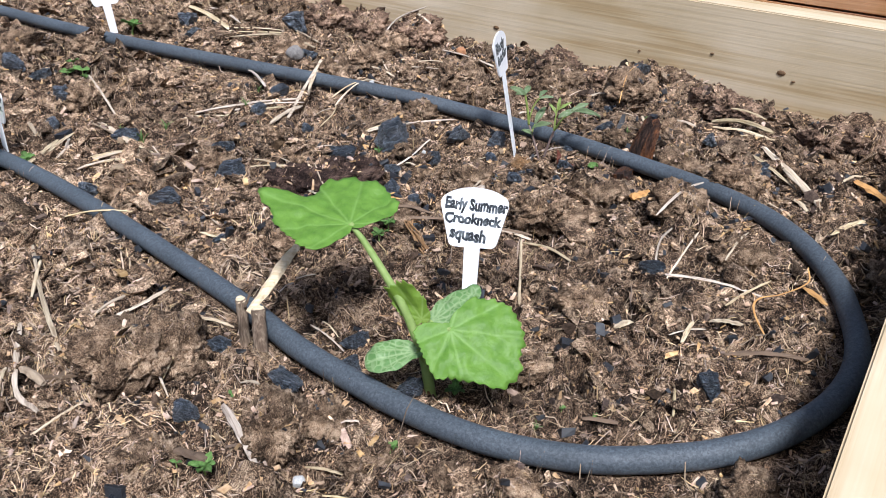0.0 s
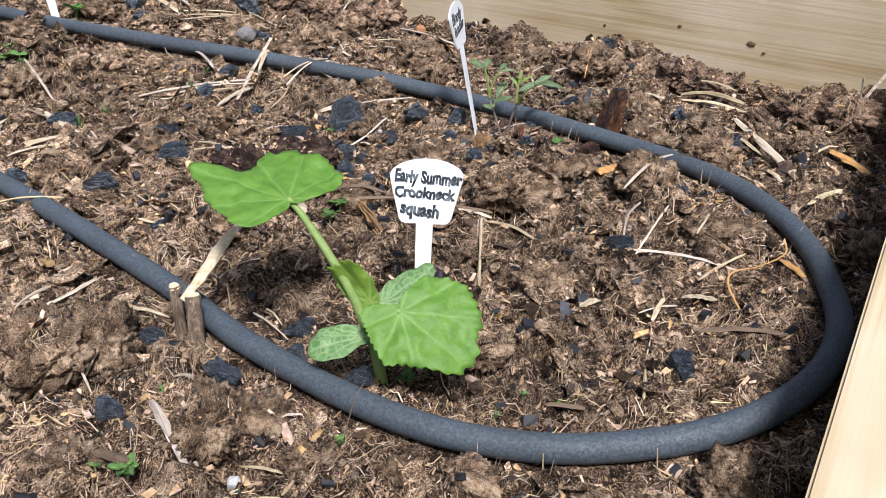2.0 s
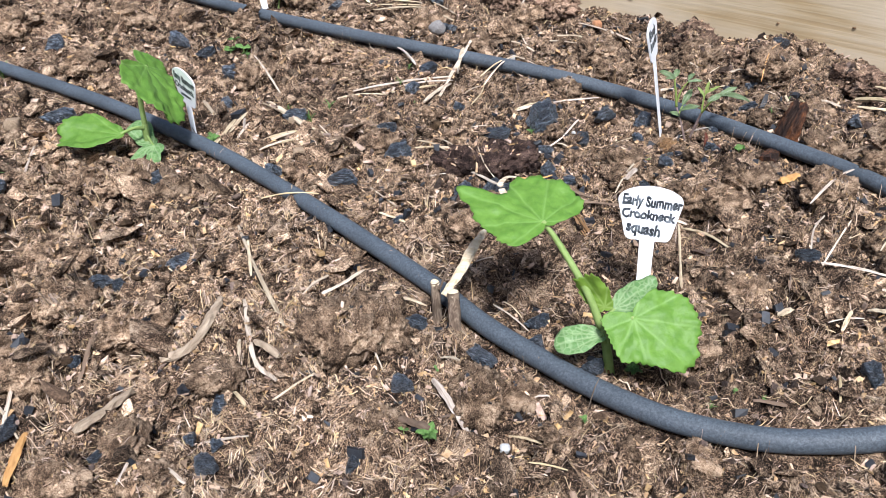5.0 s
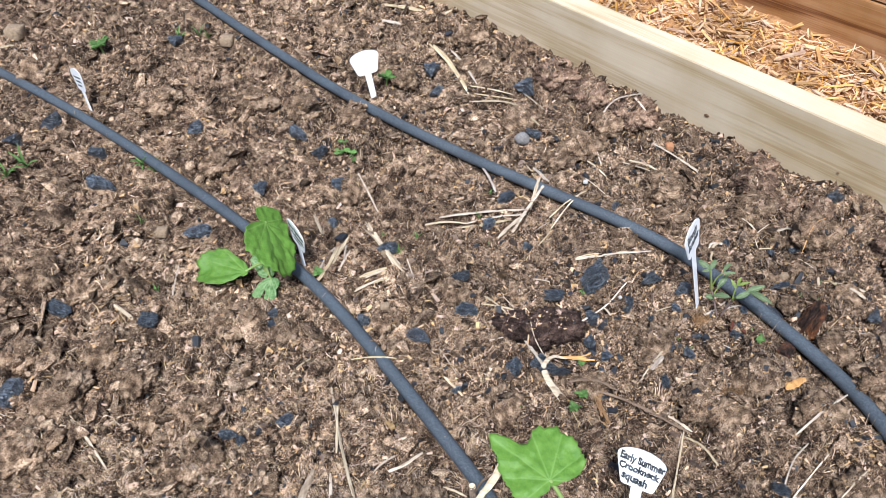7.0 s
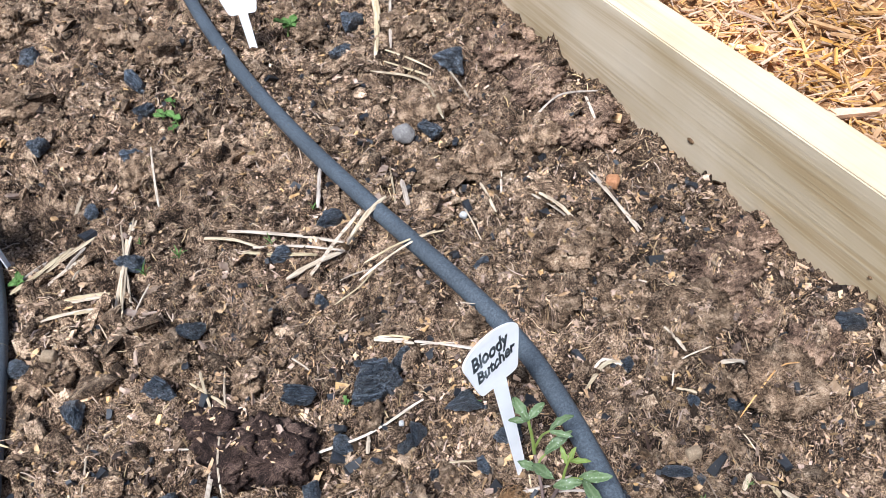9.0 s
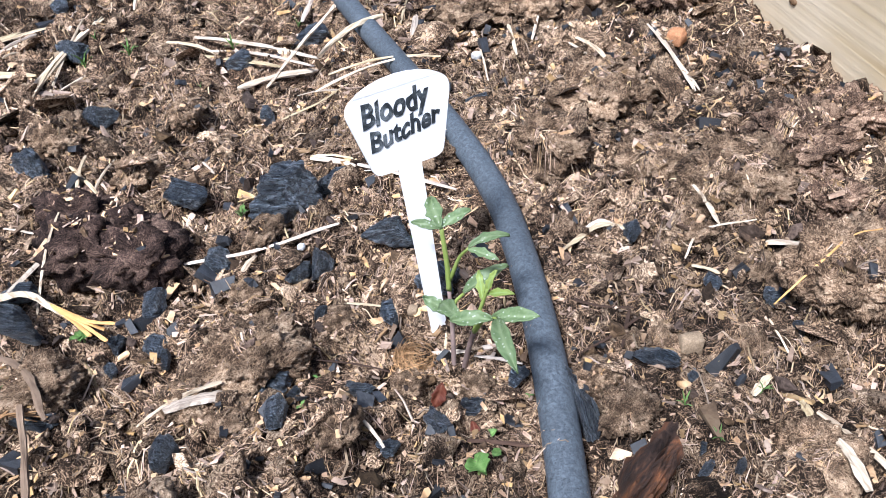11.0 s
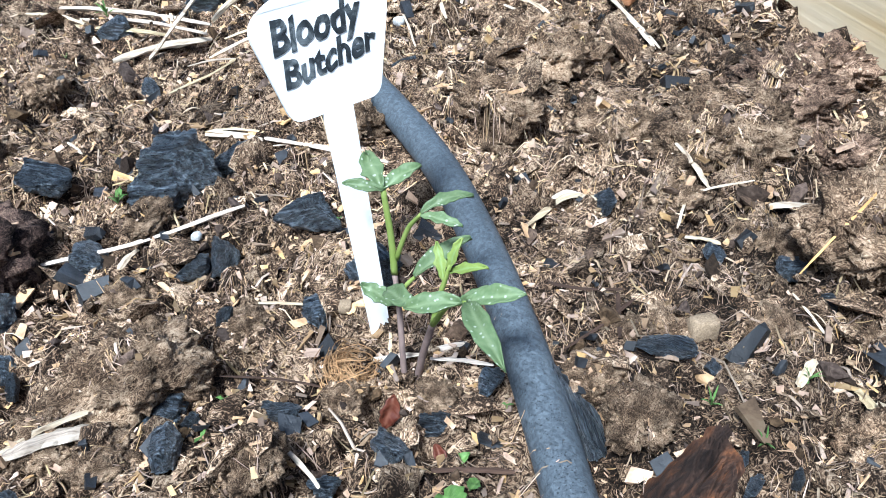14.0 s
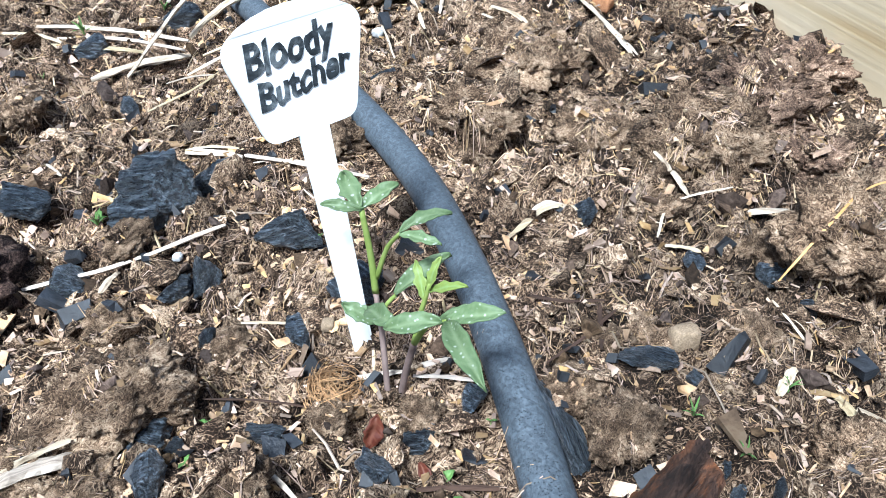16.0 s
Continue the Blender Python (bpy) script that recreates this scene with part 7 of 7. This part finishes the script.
def flakes(n, zones, size, material, name, z_of, stretch=2.2, thin=0.35, tilt=0.5):
    """Small broken slivers, each a skewed box."""
    p = spread(n, zones) if zones is not None else n
    m = len(p)
    l = rng.gamma(2.2, size, m) + size
    w = l / rng.uniform(max(1.2, stretch * 0.55), stretch * 1.8, m)
    h = w * thin * rng.uniform(0.5, 1.4, m)
    a = rng.uniform(0, 2 * math.pi, m)
    pitch, roll = rng.normal(0, tilt, m), rng.normal(0, tilt, m)
    box = np.array([(sx, sy, sz) for sz in (-0.5, 0.5) for sx, sy in ((-0.5, -0.5), (0.5, -0.5), (0.5, 0.5), (-0.5, 0.5))])
    v = box[None] * (1 + rng.uniform(-0.3, 0.3, (m, 8, 3)))
    v[..., 1] *= 1 - rng.uniform(-0.3, 0.8, m)[:, None] * (v[..., 0] + 0.5) * 0.8
    v = v * np.stack([l, w, h], 1)[:, None]
    ca, sa, cp, sp, cr, sr = np.cos(a), np.sin(a), np.cos(pitch), np.sin(pitch), np.cos(roll), np.sin(roll)
    y1, z1 = v[..., 1] * cr[:, None] - v[..., 2] * sr[:, None], v[..., 1] * sr[:, None] + v[..., 2] * cr[:, None]
    x1, z2 = v[..., 0] * cp[:, None] + z1 * sp[:, None], -v[..., 0] * sp[:, None] + z1 * cp[:, None]
    x2, y2 = x1 * ca[:, None] - y1 * sa[:, None], x1 * sa[:, None] + y1 * ca[:, None]
    z = z_of(p[:, 0], p[:, 1])
    v = np.stack([x2 + p[:, 0, None], y2 + p[:, 1, None], z2 + (z + 0.25 * h)[:, None]], -1)
    faces = np.array(((0, 3, 2, 1), (4, 5, 6, 7), (0, 1, 5, 4), (1, 2, 6, 5), (2, 3, 7, 6), (3, 0, 4, 7)))
    f = (faces[None] + 8 * np.arange(m)[:, None, None]).reshape(-1, 4)
    return mesh_np(name, v.reshape(-1, 3), f, material)


def crumbs(n, size, name, material, flat=1.0, smooth=False, zones=ZONES):
    """Loose lumps, each a dented ball, some drawn out."""
    p = spread(n, zones)
    m = len(p)
    g = (1 + 5 ** 0.5) / 2
    ico = np.array([(-1, g, 0), (1, g, 0), (-1, -g, 0), (1, -g, 0), (0, -1, g), (0, 1, g), (0, -1, -g), (0, 1, -g), (g, 0, -1), (g, 0, 1), (-g, 0, -1), (-g, 0, 1)]) / 1.9
    tri = np.array([(0, 11, 5), (0, 5, 1), (0, 1, 7), (0, 7, 10), (0, 10, 11), (1, 5, 9), (5, 11, 4), (11, 10, 2), (10, 7, 6), (7, 1, 8), (3, 9, 4), (3, 4, 2), (3, 2, 6), (3, 6, 8), (3, 8, 9), (4, 9, 5), (2, 4, 11), (6, 2, 10), (8, 6, 7), (9, 8, 1)])
    r = rng.gamma(2.0, size, m) + size
    v = ico[None] * (1 + rng.uniform(-0.6, 0.55, (m, 12, 3))) * (r[:, None] * rng.uniform(0.5, 1.7, (m, 3)) * (1, 1, flat))[:, None]
    v[..., 2] += v[..., 0] * rng.normal(0, 0.45, m)[:, None] + v[..., 1] * rng.normal(0, 0.45, m)[:, None]
    v[..., 0] += p[:, 0, None]
    v[..., 1] += p[:, 1, None]
    z = top(p[:, 0], p[:, 1]) + 0.3 * r
    v[..., 2] += z[:, None]
    keep = near_hose(p[:, 0], p[:, 1])[0] > HOSE_R * 0.95 + r
    keep &= (rng.random(m) < 0.4) | (beyond_long(p[:, 0], p[:, 1]) < -0.1) | (p[:, 0] < -0.15)
    if flat < 1:
        keep &= ~TAKEN[cells(p[:, 0], p[:, 1])]
        for (x, y), q, h in zip(p[keep], r[keep], z[keep]):
            i, j = cells(x, y)
            k = max(1, round(0.6 * q / CELL))
            PILE[i - k:i + k + 1, j - k:j + k + 1] = np.maximum(PILE[i - k:i + k + 1, j - k:j + k + 1], h + 0.4 * q * flat)
            PILE[i, j] = max(PILE[i, j], h + 0.75 * q * flat)
    v = v[keep]
    return mesh_np(name, v.reshape(-1, 3), (tri[None] + 12 * np.arange(len(v))[:, None, None]).reshape(-1, 3), material, smooth)


def loose(x, y):
    """Litter rests on soil and clods, and lies below the hose where it would roll off."""
    d, _ = near_hose(x, y)
    return np.where(d < HOSE_R * 1.12, soil(x, y) - 0.01, top(x, y))


tagged(new("peat_lumps", crumbs(13000, 0.00095, "peat_lumps", M_PEATLUMP, 0.6)), "small broken lumps of fibrous brown peat", "peat lumps", kind="stuff")
tagged(new("peat_lumps", crumbs(7500, 0.0014, "peat_lumps", M_PEATLUMP, 0.6, False, FAR_ZONES)), "broken lumps of fibrous brown peat farther along the bed", "peat lumps", kind="stuff")
tagged(new("plant_fibres", fibres(110000, 0.0014, 0.000105, "plant_fibres")), "matted pale brown plant fibres over the soil", "plant fibres", kind="stuff")
HEAPS = [(x - 0.9 * r, x + 0.9 * r, y - 0.9 * r, y + 0.9 * r, r * r) for x, y, r, _, _ in CLODS if r > 0.009]
share = sum(h[4] for h in HEAPS)
tagged(new("plant_fibres", fibres(30000, 0.0015, 0.00011, "plant_fibres", [(*h[:4], h[4] / share) for h in HEAPS])), "short pale brown hairs matted over the clods", "plant fibres", kind="stuff")
tagged(new("straw_bits", fibres(4200, 0.0034, 0.00028, "straw_bits", FIBRE_ZONES, M_STRAWBIT)), "short bits of pale straw over the soil", "straw bits", kind="stuff")
tagged(new("wood_flakes", flakes(52000, ZONES, 0.00098, M_FLAKE, "wood_flakes", loose, 2.7, 0.3)), "small tan wood flakes scattered over the soil", "wood flakes", kind="stuff")
tagged(new("straw_bits", fibres(11000, 0.0034, 0.00032, "straw_bits", FAR_ZONES, M_STRAWBIT)), "short pale straw and stalk bits farther along the bed", "straw bits", kind="stuff")
tagged(new("wood_flakes", flakes(9000, FAR_ZONES, 0.0015, M_FLAKE, "wood_flakes", loose, 2.4)), "tan and brown wood flakes farther along the bed", "wood flakes", kind="stuff")
tagged(new("straw_bits", fibres(20000, 0.0024, 0.00019, "straw_bits", [(-0.62, -0.1, 0.25, 0.64, 0.45), (-0.55, -0.2, 0.25, 0.5, 0.3), (-0.15, 0.3, 0.3, 0.68, 0.25)], M_STRAWBIT)), "short tan straw bits matted over the soil", "straw bits", kind="stuff")
tagged(new("charcoal_grit", flakes(1500, ZONES, 0.0016, M_COALBIT, "charcoal_grit", loose, 1.3, 0.7)), "black charcoal grit scattered over the soil", "charcoal grit", kind="stuff")
tagged(new("soil_crumbs", crumbs(3500, 0.0005, "soil_crumbs", M_CRUMB)), "loose brown crumbs of soil", "soil crumbs", kind="stuff")


def path_places(n):
    u, v = rng.uniform(-1.9, 1.6, n), rng.uniform(0.045, OTHER - 0.01, n)
    return LONG_AT + LONG_ALONG * u[:, None] + LONG_OUT * v[:, None]


def path_top(x, y):
    return PATH_Z + 0.016 * grain(x * 22, y * 22, 13) + rng.uniform(0.0, 0.02, len(x))


tagged(new("wood_mulch", flakes(path_places(34000), None, 0.0058, M_MULCH, "wood_mulch", path_top, 9.0, 0.5, 0.25)), "fresh orange shredded wood mulch on the path", "wood mulch", kind="stuff")
